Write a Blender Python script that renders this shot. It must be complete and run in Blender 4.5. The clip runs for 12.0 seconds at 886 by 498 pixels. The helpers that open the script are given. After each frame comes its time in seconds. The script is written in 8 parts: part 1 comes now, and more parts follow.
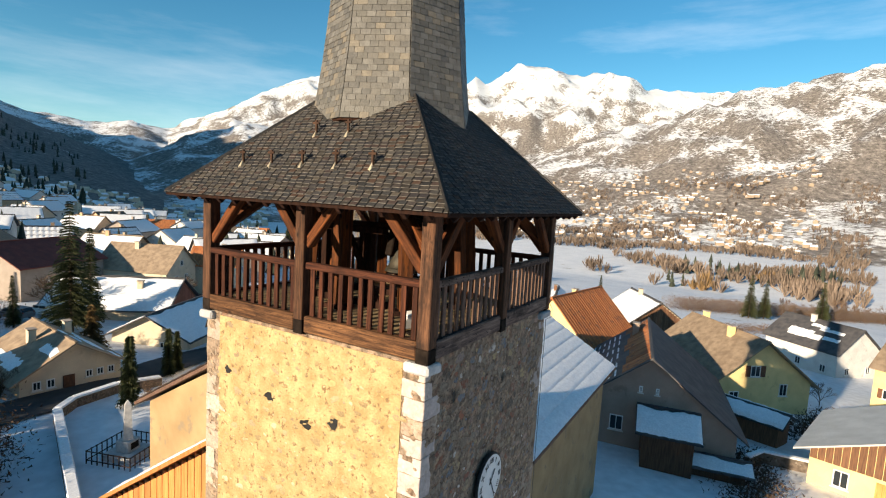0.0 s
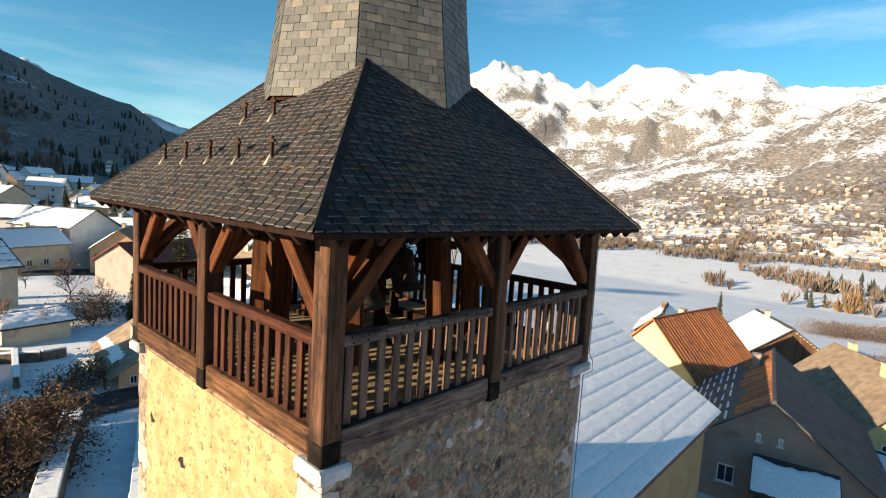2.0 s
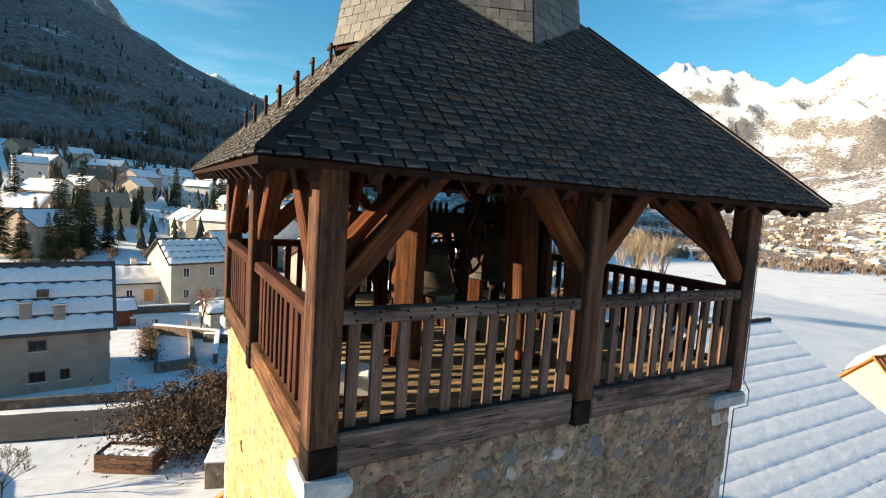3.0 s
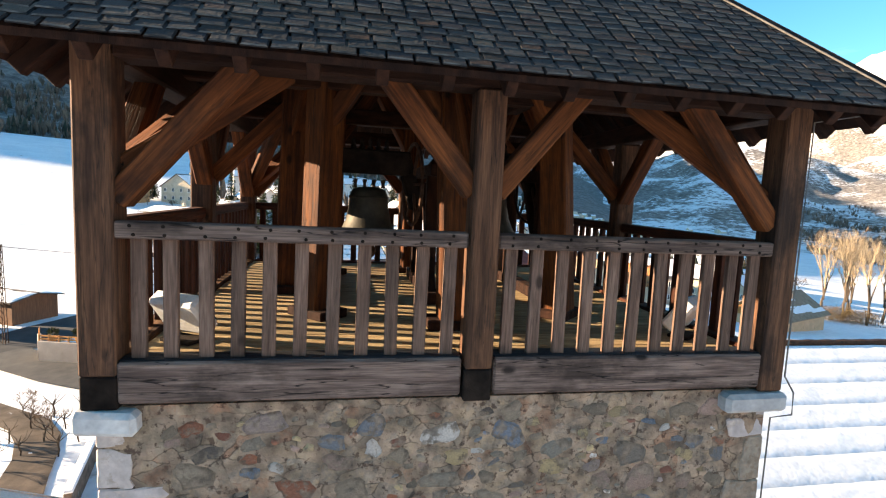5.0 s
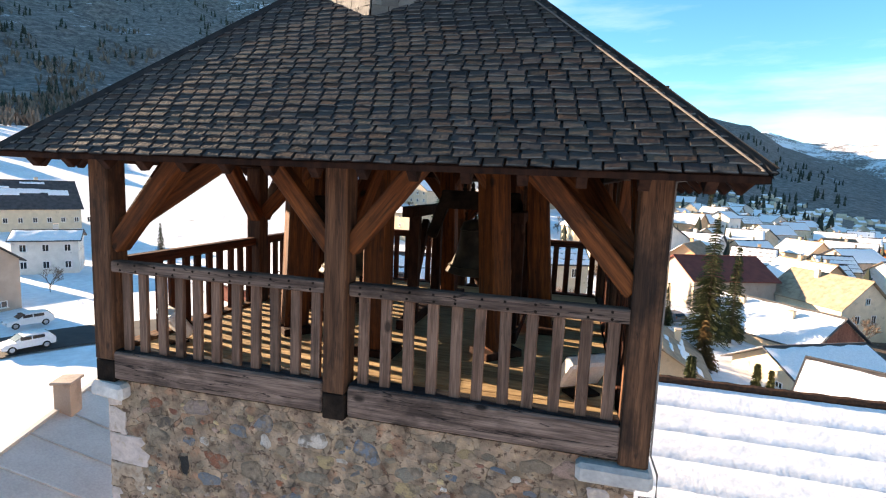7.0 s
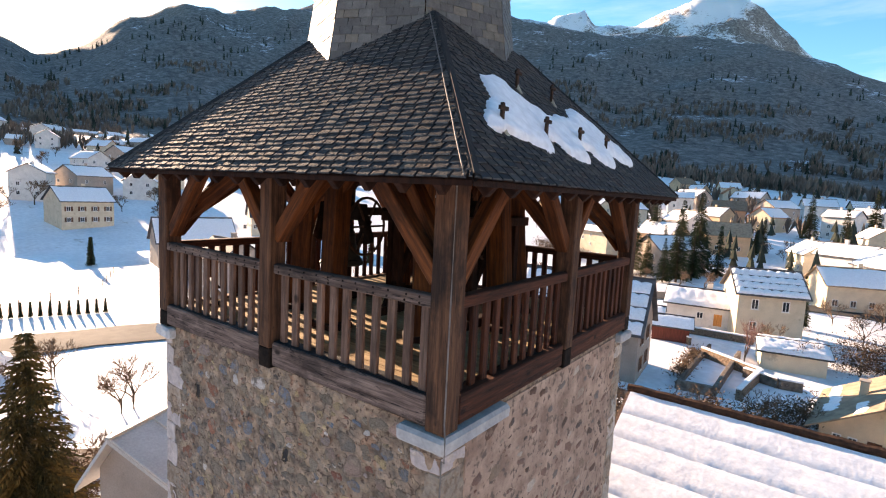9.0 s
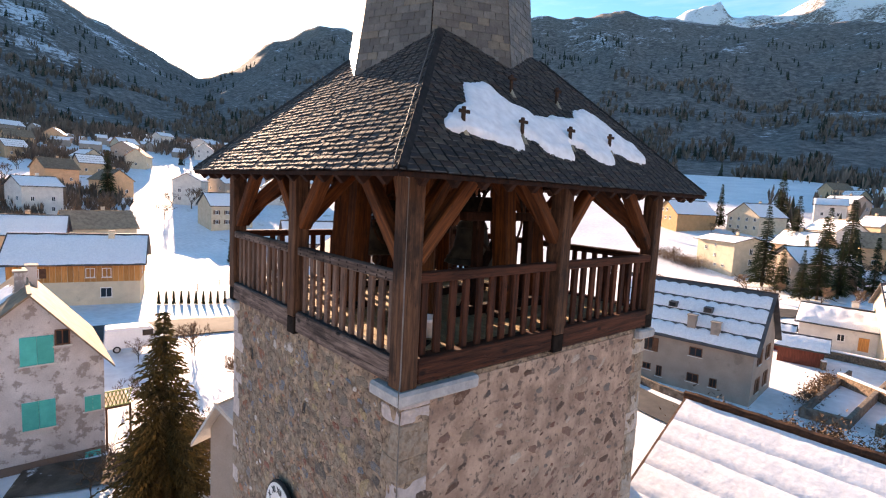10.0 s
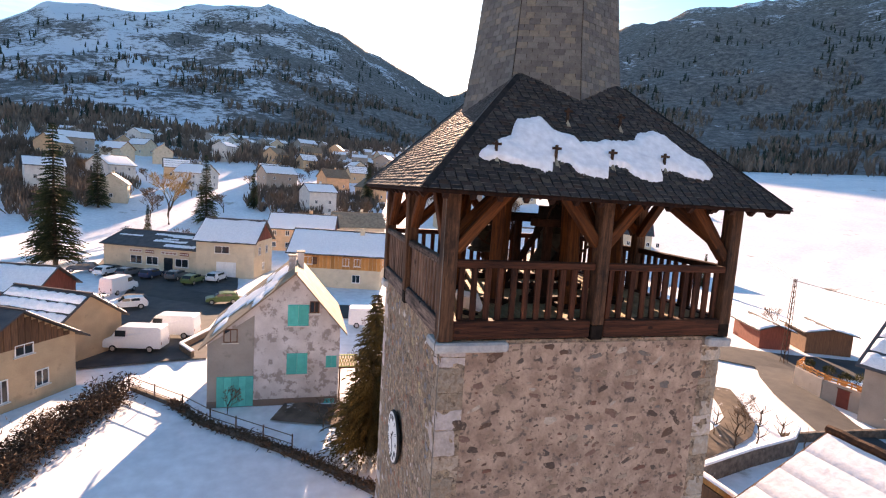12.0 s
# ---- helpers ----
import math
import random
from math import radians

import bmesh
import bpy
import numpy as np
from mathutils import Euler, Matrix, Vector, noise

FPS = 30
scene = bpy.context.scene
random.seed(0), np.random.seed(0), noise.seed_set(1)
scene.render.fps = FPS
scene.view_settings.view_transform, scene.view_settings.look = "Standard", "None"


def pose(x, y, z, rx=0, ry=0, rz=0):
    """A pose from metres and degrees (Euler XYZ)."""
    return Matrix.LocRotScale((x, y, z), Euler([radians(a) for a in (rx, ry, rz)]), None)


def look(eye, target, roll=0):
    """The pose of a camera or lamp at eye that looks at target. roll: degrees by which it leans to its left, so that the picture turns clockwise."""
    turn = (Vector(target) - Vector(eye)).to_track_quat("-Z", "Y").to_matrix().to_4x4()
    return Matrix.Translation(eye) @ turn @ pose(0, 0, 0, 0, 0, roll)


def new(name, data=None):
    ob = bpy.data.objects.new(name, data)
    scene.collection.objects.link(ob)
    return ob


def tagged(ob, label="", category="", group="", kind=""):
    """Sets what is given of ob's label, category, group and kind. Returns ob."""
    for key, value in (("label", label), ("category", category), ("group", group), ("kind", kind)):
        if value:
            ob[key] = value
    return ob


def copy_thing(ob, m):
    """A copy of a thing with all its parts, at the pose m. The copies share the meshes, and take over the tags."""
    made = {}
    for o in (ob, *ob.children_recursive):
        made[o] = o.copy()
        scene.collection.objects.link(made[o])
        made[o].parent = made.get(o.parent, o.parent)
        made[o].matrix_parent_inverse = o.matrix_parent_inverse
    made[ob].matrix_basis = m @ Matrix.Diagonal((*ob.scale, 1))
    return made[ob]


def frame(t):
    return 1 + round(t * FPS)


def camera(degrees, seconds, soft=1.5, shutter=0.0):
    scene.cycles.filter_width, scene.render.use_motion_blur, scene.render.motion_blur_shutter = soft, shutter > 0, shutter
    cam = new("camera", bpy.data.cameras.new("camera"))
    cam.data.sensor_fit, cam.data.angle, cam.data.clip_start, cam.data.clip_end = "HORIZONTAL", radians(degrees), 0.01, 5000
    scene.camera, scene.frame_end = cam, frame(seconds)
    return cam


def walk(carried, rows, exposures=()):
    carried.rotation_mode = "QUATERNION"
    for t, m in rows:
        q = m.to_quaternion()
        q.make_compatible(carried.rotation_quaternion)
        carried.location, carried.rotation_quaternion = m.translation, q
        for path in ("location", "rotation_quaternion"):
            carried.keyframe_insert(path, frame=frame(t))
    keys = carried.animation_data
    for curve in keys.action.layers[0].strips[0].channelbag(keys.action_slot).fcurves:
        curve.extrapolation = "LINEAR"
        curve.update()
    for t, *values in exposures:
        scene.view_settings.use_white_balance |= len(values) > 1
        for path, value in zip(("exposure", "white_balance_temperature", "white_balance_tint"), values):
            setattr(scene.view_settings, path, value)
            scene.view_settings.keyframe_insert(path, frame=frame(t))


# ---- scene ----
cam = camera(81.8, 12.0, soft=1.15)
PATH = [
    (0, pose(-9.315, -6.792, 2.581, 84.12, -3.33, -59.16)),
    (0.5, pose(-8.492, -6.865, 2.694, 84.03, -3.34, -58.84)),
    (1, pose(-7.665, -6.986, 2.794, 84.03, -3.33, -58.30)),
    (1.5, pose(-6.716, -7.027, 2.814, 84.16, -3.24, -56.04)),
    (2, pose(-5.597, -6.786, 2.703, 84.19, -3.54, -47.33)),
    (2.5, pose(-4.620, -6.460, 2.465, 83.95, -3.84, -36.69)),
    (4.5, pose(-1.720, -6.440, 1.520, 85.07, -2.91, -15.66)),
    (5, pose(-1.040, -6.540, 1.550, 83.96, -2.72, -10.60)),
    (5.5, pose(-0.350, -6.710, 1.610, 83.75, -2.65, -5.50)),
    (6, pose(0.400, -6.890, 1.740, 83.65, -2.62, 0.40)),
    (6.5, pose(1.150, -7.010, 2.000, 82.84, -2.63, 6.80)),
    (7, pose(2.060, -7.030, 2.200, 82.90, -2.45, 14.40)),
    (9, pose(5.422, -6.512, 2.235, 83.74, -2.91, 36.75)),
    (9.5, pose(6.345, -6.263, 2.229, 83.61, -2.76, 43.26)),
    (10, pose(7.143, -6.043, 2.157, 83.83, -2.94, 49.43)),
    (10.5, pose(7.961, -5.816, 2.185, 83.64, -3.02, 55.77)),
    (11, pose(8.685, -5.539, 2.125, 83.72, -3.24, 61.88)),
    (11.5, pose(9.519, -5.258, 2.220, 83.65, -3.53, 68.22)),
    (12, pose(10.277, -4.925, 2.357, 83.27, -3.66, 74.65)),
]
walk(cam, PATH, exposures=[(0, 0.9, 6600, 11), (1.5, 1.06, 6750, 13), (2.5, 1.22, 6650, 10), (4.5, 1.99, 7300, 14), (5.5, 2.24, 7200, 18), (7, 2.22, 7350, 21), (9, 2.02, 7550, 28), (12, 2.06, 8000, 36)])

# ---- world and light ----
SUN_YAW, SUN_UP = 77.5, 14.5
world = bpy.data.worlds.new("world")
scene.world = world
world.use_nodes = True
wn = world.node_tree
wn.nodes.clear()
sky = wn.nodes.new("ShaderNodeTexSky")
sky.sky_type = "NISHITA"
sky.sun_disc = False
sky.sun_elevation = radians(SUN_UP)
sky.sun_rotation = radians(-SUN_YAW)
sky.altitude = 1300
sky.dust_density = 0.7
background = wn.nodes.new("ShaderNodeBackground")
background.inputs["Strength"].default_value = 0.072
wout = wn.nodes.new("ShaderNodeOutputWorld")
# thin high cloud drawn out across a clear cyan sky
wtc = wn.nodes.new("ShaderNodeTexCoord")
wmp = wn.nodes.new("ShaderNodeMapping")
wmp.inputs["Scale"].default_value = (1.2, 1.2, 7.0)
cirrus = wn.nodes.new("ShaderNodeTexNoise")
cirrus.inputs["Scale"].default_value = 1.3
cirrus.inputs["Detail"].default_value = 7
cirrus.inputs["Roughness"].default_value = 0.6
veil = wn.nodes.new("ShaderNodeMapRange")
veil.inputs["From Min"].default_value, veil.inputs["From Max"].default_value = 0.5, 0.75
veil.inputs["To Max"].default_value = 0.55
paler = wn.nodes.new("ShaderNodeMapRange")
paler.inputs["To Min"].default_value, paler.inputs["To Max"].default_value = 1.22, 0.35
brighter = wn.nodes.new("ShaderNodeMapRange")
brighter.inputs["To Min"].default_value, brighter.inputs["To Max"].default_value = 1.0, 1.45
air = wn.nodes.new("ShaderNodeHueSaturation")
tone = wn.nodes.new("ShaderNodeMixRGB")
tone.blend_type = "MULTIPLY"
tone.inputs[0].default_value = 1.0
tone.inputs[2].default_value = (0.84, 1.15, 1.18, 1)
wn.links.new(wtc.outputs["Generated"], wmp.inputs[0])
wn.links.new(wmp.outputs[0], cirrus.inputs[0])
wn.links.new(cirrus.outputs["Fac"], veil.inputs[0])
wn.links.new(veil.outputs[0], paler.inputs[0])
wn.links.new(veil.outputs[0], brighter.inputs[0])
wn.links.new(sky.outputs[0], tone.inputs[1])
wn.links.new(tone.outputs[0], air.inputs["Color"])
wn.links.new(paler.outputs[0], air.inputs["Saturation"])
wn.links.new(brighter.outputs[0], air.inputs["Value"])
wn.links.new(air.outputs[0], background.inputs[0])
wn.links.new(background.outputs[0], wout.inputs[0])
sun_way = Vector((-math.sin(radians(SUN_YAW)) * math.cos(radians(SUN_UP)),
                  math.cos(radians(SUN_YAW)) * math.cos(radians(SUN_UP)), math.sin(radians(SUN_UP))))
sun_data = bpy.data.lights.new("sun", "SUN")
sun_data.energy = 5.0
sun_data.angle = radians(0.5)
sun_data.color = (1.0, 0.83, 0.6)
sun = new("sun", sun_data)
sun.matrix_world = look(sun_way * 50, (0, 0, 0))


# ---- materials ----
def mat(name, a, b, scale=6.0, rough=0.8, bump=0.3, grain=40.0, stretch=(1, 1, 1), metal=0.0, vary=0.25, spots=None, spot_at=0.62, spot_scale=3.0, island=False, gloss=0.3):
    """A surface with two colours mixed by broad noise, fine grain as relief, and a brightness that differs from piece to piece."""
    m = bpy.data.materials.new(name)
    m.use_nodes = True
    n, l = m.node_tree.nodes, m.node_tree.links
    bsdf = n["Principled BSDF"]
    tc = n.new("ShaderNodeTexCoord")
    mp = n.new("ShaderNodeMapping")
    mp.inputs["Scale"].default_value = stretch
    l.new(tc.outputs["Object"], mp.inputs[0])
    if not island:
        # every piece takes its own stretch of grain
        who = n.new("ShaderNodeObjectInfo")
        away = n.new("ShaderNodeMath")
        away.operation = "MULTIPLY"
        away.inputs[1].default_value = 60
        l.new(who.outputs["Random"], away.inputs[0])
        l.new(away.outputs[0], mp.inputs["Location"])
    broad = n.new("ShaderNodeTexNoise")
    broad.inputs["Scale"].default_value = scale
    broad.inputs["Detail"].default_value = 6
    fine = n.new("ShaderNodeTexNoise")
    fine.inputs["Scale"].default_value = grain
    fine.inputs["Detail"].default_value = 4
    l.new(mp.outputs[0], broad.inputs[0])
    l.new(mp.outputs[0], fine.inputs[0])
    ramp = n.new("ShaderNodeValToRGB")
    ramp.color_ramp.elements[0].position, ramp.color_ramp.elements[1].position = 0.33, 0.67
    ramp.color_ramp.elements[0].color, ramp.color_ramp.elements[1].color = (*a, 1), (*b, 1)
    l.new(broad.outputs["Fac"], ramp.inputs[0])
    colour = ramp.outputs[0]
    if spots:
        sp = n.new("ShaderNodeTexNoise")
        sp.inputs["Scale"].default_value = spot_scale
        sp.inputs["Detail"].default_value = 8
        sp.inputs["Roughness"].default_value = 0.65
        l.new(tc.outputs["Object"], sp.inputs[0])
        st = n.new("ShaderNodeMapRange")
        st.inputs["From Min"].default_value, st.inputs["From Max"].default_value = spot_at - 0.03, spot_at + 0.03
        l.new(sp.outputs["Fac"], st.inputs[0])
        mx = n.new("ShaderNodeMixRGB")
        mx.inputs[2].default_value = (*spots, 1)
        l.new(st.outputs[0], mx.inputs[0])
        l.new(colour, mx.inputs[1])
        colour = mx.outputs[0]
    if island:
        g = n.new("ShaderNodeNewGeometry")
        rnd = g.outputs["Random Per Island"]
    else:
        oi = n.new("ShaderNodeObjectInfo")
        rnd = oi.outputs["Random"]
    vr = n.new("ShaderNodeMapRange")
    vr.inputs["To Min"].default_value, vr.inputs["To Max"].default_value = 1 - vary, 1 + vary
    l.new(rnd, vr.inputs[0])
    gr = n.new("ShaderNodeMapRange")
    gr.inputs["To Min"].default_value, gr.inputs["To Max"].default_value = 0.75, 1.25
    l.new(fine.outputs["Fac"], gr.inputs[0])
    mu = n.new("ShaderNodeMath")
    mu.operation = "MULTIPLY"
    l.new(vr.outputs[0], mu.inputs[0])
    l.new(gr.outputs[0], mu.inputs[1])
    hs = n.new("ShaderNodeHueSaturation")
    l.new(mu.outputs[0], hs.inputs["Value"])
    l.new(colour, hs.inputs["Color"])
    l.new(hs.outputs[0], bsdf.inputs["Base Color"])
    bsdf.inputs["Roughness"].default_value = rough
    bsdf.inputs["Metallic"].default_value = metal
    bsdf.inputs["Specular IOR Level"].default_value = gloss
    bp = n.new("ShaderNodeBump")
    bp.inputs["Strength"].default_value = bump
    bp.inputs["Distance"].default_value = 0.02
    l.new(fine.outputs["Fac"], bp.inputs["Height"])
    l.new(bp.outputs[0], bsdf.inputs["Normal"])
    return m


def pieces_mat(name, colours, rough=0.85, grain=30.0, bump=0.5, island=False, broad=9.0, spots=None):
    """A surface whose pieces each take one of several colours."""
    m = mat(name, (1, 1, 1), (0.75, 0.75, 0.75), scale=broad, rough=rough, grain=grain, bump=bump, island=island, vary=0.18, spots=spots, spot_at=0.66, spot_scale=4)
    n, l = m.node_tree.nodes, m.node_tree.links
    src = [x for x in n if x.bl_idname in ("ShaderNodeNewGeometry", "ShaderNodeObjectInfo")][0]
    rnd = src.outputs["Random Per Island"] if island else src.outputs["Random"]
    ramp = n.new("ShaderNodeValToRGB")
    ramp.color_ramp.interpolation = "CONSTANT"
    e = ramp.color_ramp.elements
    e[0].color, e[1].color = (*colours[0], 1), (*colours[1], 1)
    e[1].position = 1 / len(colours)
    for i, c in enumerate(colours[2:], 2):
        x = e.new(i / len(colours))
        x.color = (*c, 1)
    l.new(rnd, ramp.inputs[0])
    mx = n.new("ShaderNodeMixRGB")
    mx.blend_type = "MULTIPLY"
    mx.inputs[0].default_value = 1
    hs = [x for x in n if x.bl_idname == "ShaderNodeHueSaturation"][0]
    l.new(ramp.outputs[0], mx.inputs[1])
    l.new(hs.inputs["Color"].links[0].from_socket, mx.inputs[2])
    l.new(mx.outputs[0], hs.inputs["Color"])
    return m


def glass_mat(name, tint):
    m = bpy.data.materials.new(name)
    m.use_nodes = True
    b = m.node_tree.nodes["Principled BSDF"]
    b.inputs["Base Color"].default_value = (*tint, 1)
    b.inputs["Roughness"].default_value = 0.06
    return m


def slope_mat(name, low, mid, snow, snow_at, size, least, most, lean=0.0, relief=1.0, fine=9.0):
    """A mountainside: scrub and rock under broken snow, in patches at several scales, with more snow higher up."""
    m = bpy.data.materials.new(name)
    m.use_nodes = True
    n, l = m.node_tree.nodes, m.node_tree.links
    bsdf = n["Principled BSDF"]
    bsdf.inputs["Roughness"].default_value = 0.95
    tc = n.new("ShaderNodeTexCoord")
    big = n.new("ShaderNodeTexNoise")
    big.inputs["Scale"].default_value = 1 / size
    big.inputs["Detail"].default_value = 12
    big.inputs["Roughness"].default_value = 0.68
    l.new(tc.outputs["Object"], big.inputs[0])
    mp = n.new("ShaderNodeMapping")
    mp.inputs["Scale"].default_value = (1, 1, 2.5)
    l.new(tc.outputs["Object"], mp.inputs[0])
    sm = n.new("ShaderNodeTexNoise")
    sm.inputs["Scale"].default_value = fine / size
    sm.inputs["Detail"].default_value = 10
    sm.inputs["Roughness"].default_value = 0.7
    l.new(mp.outputs[0], sm.inputs[0])
    sep = n.new("ShaderNodeSeparateXYZ")
    l.new(tc.outputs["Object"], sep.inputs[0])
    alt = n.new("ShaderNodeMapRange")
    alt.inputs["From Min"].default_value, alt.inputs["From Max"].default_value = snow_at
    alt.inputs["To Min"].default_value, alt.inputs["To Max"].default_value = least, most
    l.new(sep.outputs["Z"], alt.inputs[0])
    # less snow holds on steep ground
    geo = n.new("ShaderNodeNewGeometry")
    face = n.new("ShaderNodeSeparateXYZ")
    l.new(geo.outputs["Normal"], face.inputs[0])
    steep = n.new("ShaderNodeMapRange")
    steep.inputs["From Min"].default_value, steep.inputs["From Max"].default_value = 0.6, 0.98
    steep.inputs["To Min"].default_value, steep.inputs["To Max"].default_value = -0.16, 0.05
    l.new(face.outputs["Z"], steep.inputs[0])
    s0 = n.new("ShaderNodeMath")
    s0.operation = "ADD"
    l.new(steep.outputs[0], s0.inputs[0])
    l.new(alt.outputs[0], s0.inputs[1])
    # open larch slopes on one side of the valley hold more snow than the spruce slopes across from them
    side = n.new("ShaderNodeMapRange")
    side.inputs["From Min"].default_value, side.inputs["From Max"].default_value = 350, -350
    side.inputs["To Max"].default_value = lean
    l.new(sep.outputs["Y"], side.inputs[0])
    more = n.new("ShaderNodeMath")
    more.operation = "ADD"
    l.new(s0.outputs[0], more.inputs[0])
    l.new(side.outputs[0], more.inputs[1])
    s0 = more
    s1 = n.new("ShaderNodeMath")
    s1.operation = "ADD"
    l.new(big.outputs["Fac"], s1.inputs[0])
    l.new(s0.outputs[0], s1.inputs[1])
    s2 = n.new("ShaderNodeMath")
    s2.operation = "MULTIPLY_ADD"
    s2.inputs[1].default_value = 0.7
    l.new(sm.outputs["Fac"], s2.inputs[0])
    l.new(s1.outputs[0], s2.inputs[2])
    cut = n.new("ShaderNodeMapRange")
    cut.inputs["From Min"].default_value, cut.inputs["From Max"].default_value = 0.885, 0.975
    l.new(s2.outputs[0], cut.inputs[0])
    base = n.new("ShaderNodeValToRGB")
    base.color_ramp.elements[0].position, base.color_ramp.elements[1].position = 0.4, 0.62
    base.color_ramp.elements[0].color, base.color_ramp.elements[1].color = (*low, 1), (*mid, 1)
    l.new(sm.outputs["Fac"], base.inputs[0])
    speck = n.new("ShaderNodeTexNoise")
    speck.inputs["Scale"].default_value = 0.11
    speck.inputs["Detail"].default_value = 6
    speck.inputs["Roughness"].default_value = 0.75
    l.new(tc.outputs["Object"], speck.inputs[0])
    grain = n.new("ShaderNodeMapRange")
    grain.inputs["From Min"].default_value, grain.inputs["From Max"].default_value = 0.35, 0.65
    grain.inputs["To Min"].default_value, grain.inputs["To Max"].default_value = 0.45, 1.5
    l.new(speck.outputs["Fac"], grain.inputs[0])
    scrub = n.new("ShaderNodeHueSaturation")
    l.new(base.outputs[0], scrub.inputs["Color"])
    l.new(grain.outputs[0], scrub.inputs["Value"])
    mx = n.new("ShaderNodeMixRGB")
    mx.inputs[2].default_value = (*snow, 1)
    l.new(cut.outputs[0], mx.inputs[0])
    l.new(scrub.outputs[0], mx.inputs[1])
    l.new(mx.outputs[0], bsdf.inputs["Base Color"])
    bp = n.new("ShaderNodeBump")
    bp.inputs["Strength"].default_value = relief
    bp.inputs["Distance"].default_value = size * 0.045
    l.new(sm.outputs["Fac"], bp.inputs["Height"])
    l.new(bp.outputs[0], bsdf.inputs["Normal"])
    return m


def wood_mat(name, a, b, dark, blotch=0.0, cracks=1.0, rough=0.8):
    """Old squared timber: streaks of grain along its length, drying cracks, knots, and blotches where it has blackened."""
    m = bpy.data.materials.new(name)
    m.use_nodes = True
    n, l = m.node_tree.nodes, m.node_tree.links
    bsdf = n["Principled BSDF"]
    bsdf.inputs["Roughness"].default_value = rough
    bsdf.inputs["Specular IOR Level"].default_value = 0.2
    tc, who = n.new("ShaderNodeTexCoord"), n.new("ShaderNodeObjectInfo")
    away = n.new("ShaderNodeMath")
    away.operation = "MULTIPLY"
    away.inputs[1].default_value = 60
    l.new(who.outputs["Random"], away.inputs[0])

    def field(stretch, scale, detail, rough_n=0.55):
        mp = n.new("ShaderNodeMapping")
        mp.inputs["Scale"].default_value = stretch
        l.new(tc.outputs["Object"], mp.inputs[0])
        l.new(away.outputs[0], mp.inputs["Location"])
        no = n.new("ShaderNodeTexNoise")
        no.inputs["Scale"].default_value, no.inputs["Detail"].default_value, no.inputs["Roughness"].default_value = scale, detail, rough_n
        l.new(mp.outputs[0], no.inputs[0])
        return no.outputs["Fac"]

    def rng(value, lo, hi, to0, to1):
        mr = n.new("ShaderNodeMapRange")
        mr.inputs["From Min"].default_value, mr.inputs["From Max"].default_value = lo, hi
        mr.inputs["To Min"].default_value, mr.inputs["To Max"].default_value = to0, to1
        l.new(value, mr.inputs[0])
        return mr.outputs[0]

    def mix(fac, c1, c2):
        mx = n.new("ShaderNodeMixRGB")
        l.new(fac, mx.inputs[0])
        l.new(c1, mx.inputs[1])
        mx.inputs[2].default_value = (*c2, 1)
        return mx.outputs[0]

    streak = field((9, 9, 0.55), 2.2, 6, 0.6)
    ramp = n.new("ShaderNodeValToRGB")
    ramp.color_ramp.elements[0].position, ramp.color_ramp.elements[1].position = 0.36, 0.66
    ramp.color_ramp.elements[0].color, ramp.color_ramp.elements[1].color = (*a, 1), (*b, 1)
    l.new(streak, ramp.inputs[0])
    colour = ramp.outputs[0]
    # drying cracks run with the grain
    split = field((5, 5, 0.3), 2.2, 3, 0.5)
    off = n.new("ShaderNodeMath")
    off.operation = "SUBTRACT"
    off.inputs[1].default_value = 0.5
    l.new(split, off.inputs[0])
    size = n.new("ShaderNodeMath")
    size.operation = "ABSOLUTE"
    l.new(off.outputs[0], size.inputs[0])
    crack = rng(size.outputs[0], 0.002, 0.01, 0.75 * cracks, 0.0)
    colour = mix(crack, colour, dark)
    # knots
    mp = n.new("ShaderNodeMapping")
    mp.inputs["Scale"].default_value = (3.4, 3.4, 1.9)
    l.new(tc.outputs["Object"], mp.inputs[0])
    l.new(away.outputs[0], mp.inputs["Location"])
    vo = n.new("ShaderNodeTexVoronoi")
    vo.inputs["Scale"].default_value = 1.0
    l.new(mp.outputs[0], vo.inputs[0])
    colour = mix(rng(vo.outputs["Distance"], 0.07, 0.14, 0.9, 0.0), colour, dark)
    if blotch:
        colour = mix(rng(field((1.4, 1.4, 0.8), 1.6, 5, 0.65), 0.5, 0.64, 0.0, blotch), colour, dark)
    fine = field((30, 30, 1.6), 3.0, 3)
    vr = rng(who.outputs["Random"], 0, 1, 0.78, 1.25)
    mu = n.new("ShaderNodeMath")
    mu.operation = "MULTIPLY"
    l.new(vr, mu.inputs[0])
    l.new(rng(fine, 0.3, 0.7, 0.7, 1.3), mu.inputs[1])
    hs = n.new("ShaderNodeHueSaturation")
    l.new(mu.outputs[0], hs.inputs["Value"])
    l.new(colour, hs.inputs["Color"])
    l.new(hs.outputs[0], bsdf.inputs["Base Color"])
    b1, b2 = n.new("ShaderNodeBump"), n.new("ShaderNodeBump")
    b1.inputs["Strength"].default_value, b1.inputs["Distance"].default_value = 0.6, 0.012
    b2.inputs["Strength"].default_value, b2.inputs["Distance"].default_value = 0.5, 0.01
    b2.invert = True
    l.new(streak, b1.inputs["Height"])
    l.new(crack, b2.inputs["Height"])
    l.new(b1.outputs[0], b2.inputs["Normal"])
    l.new(b2.outputs[0], bsdf.inputs["Normal"])
    return m


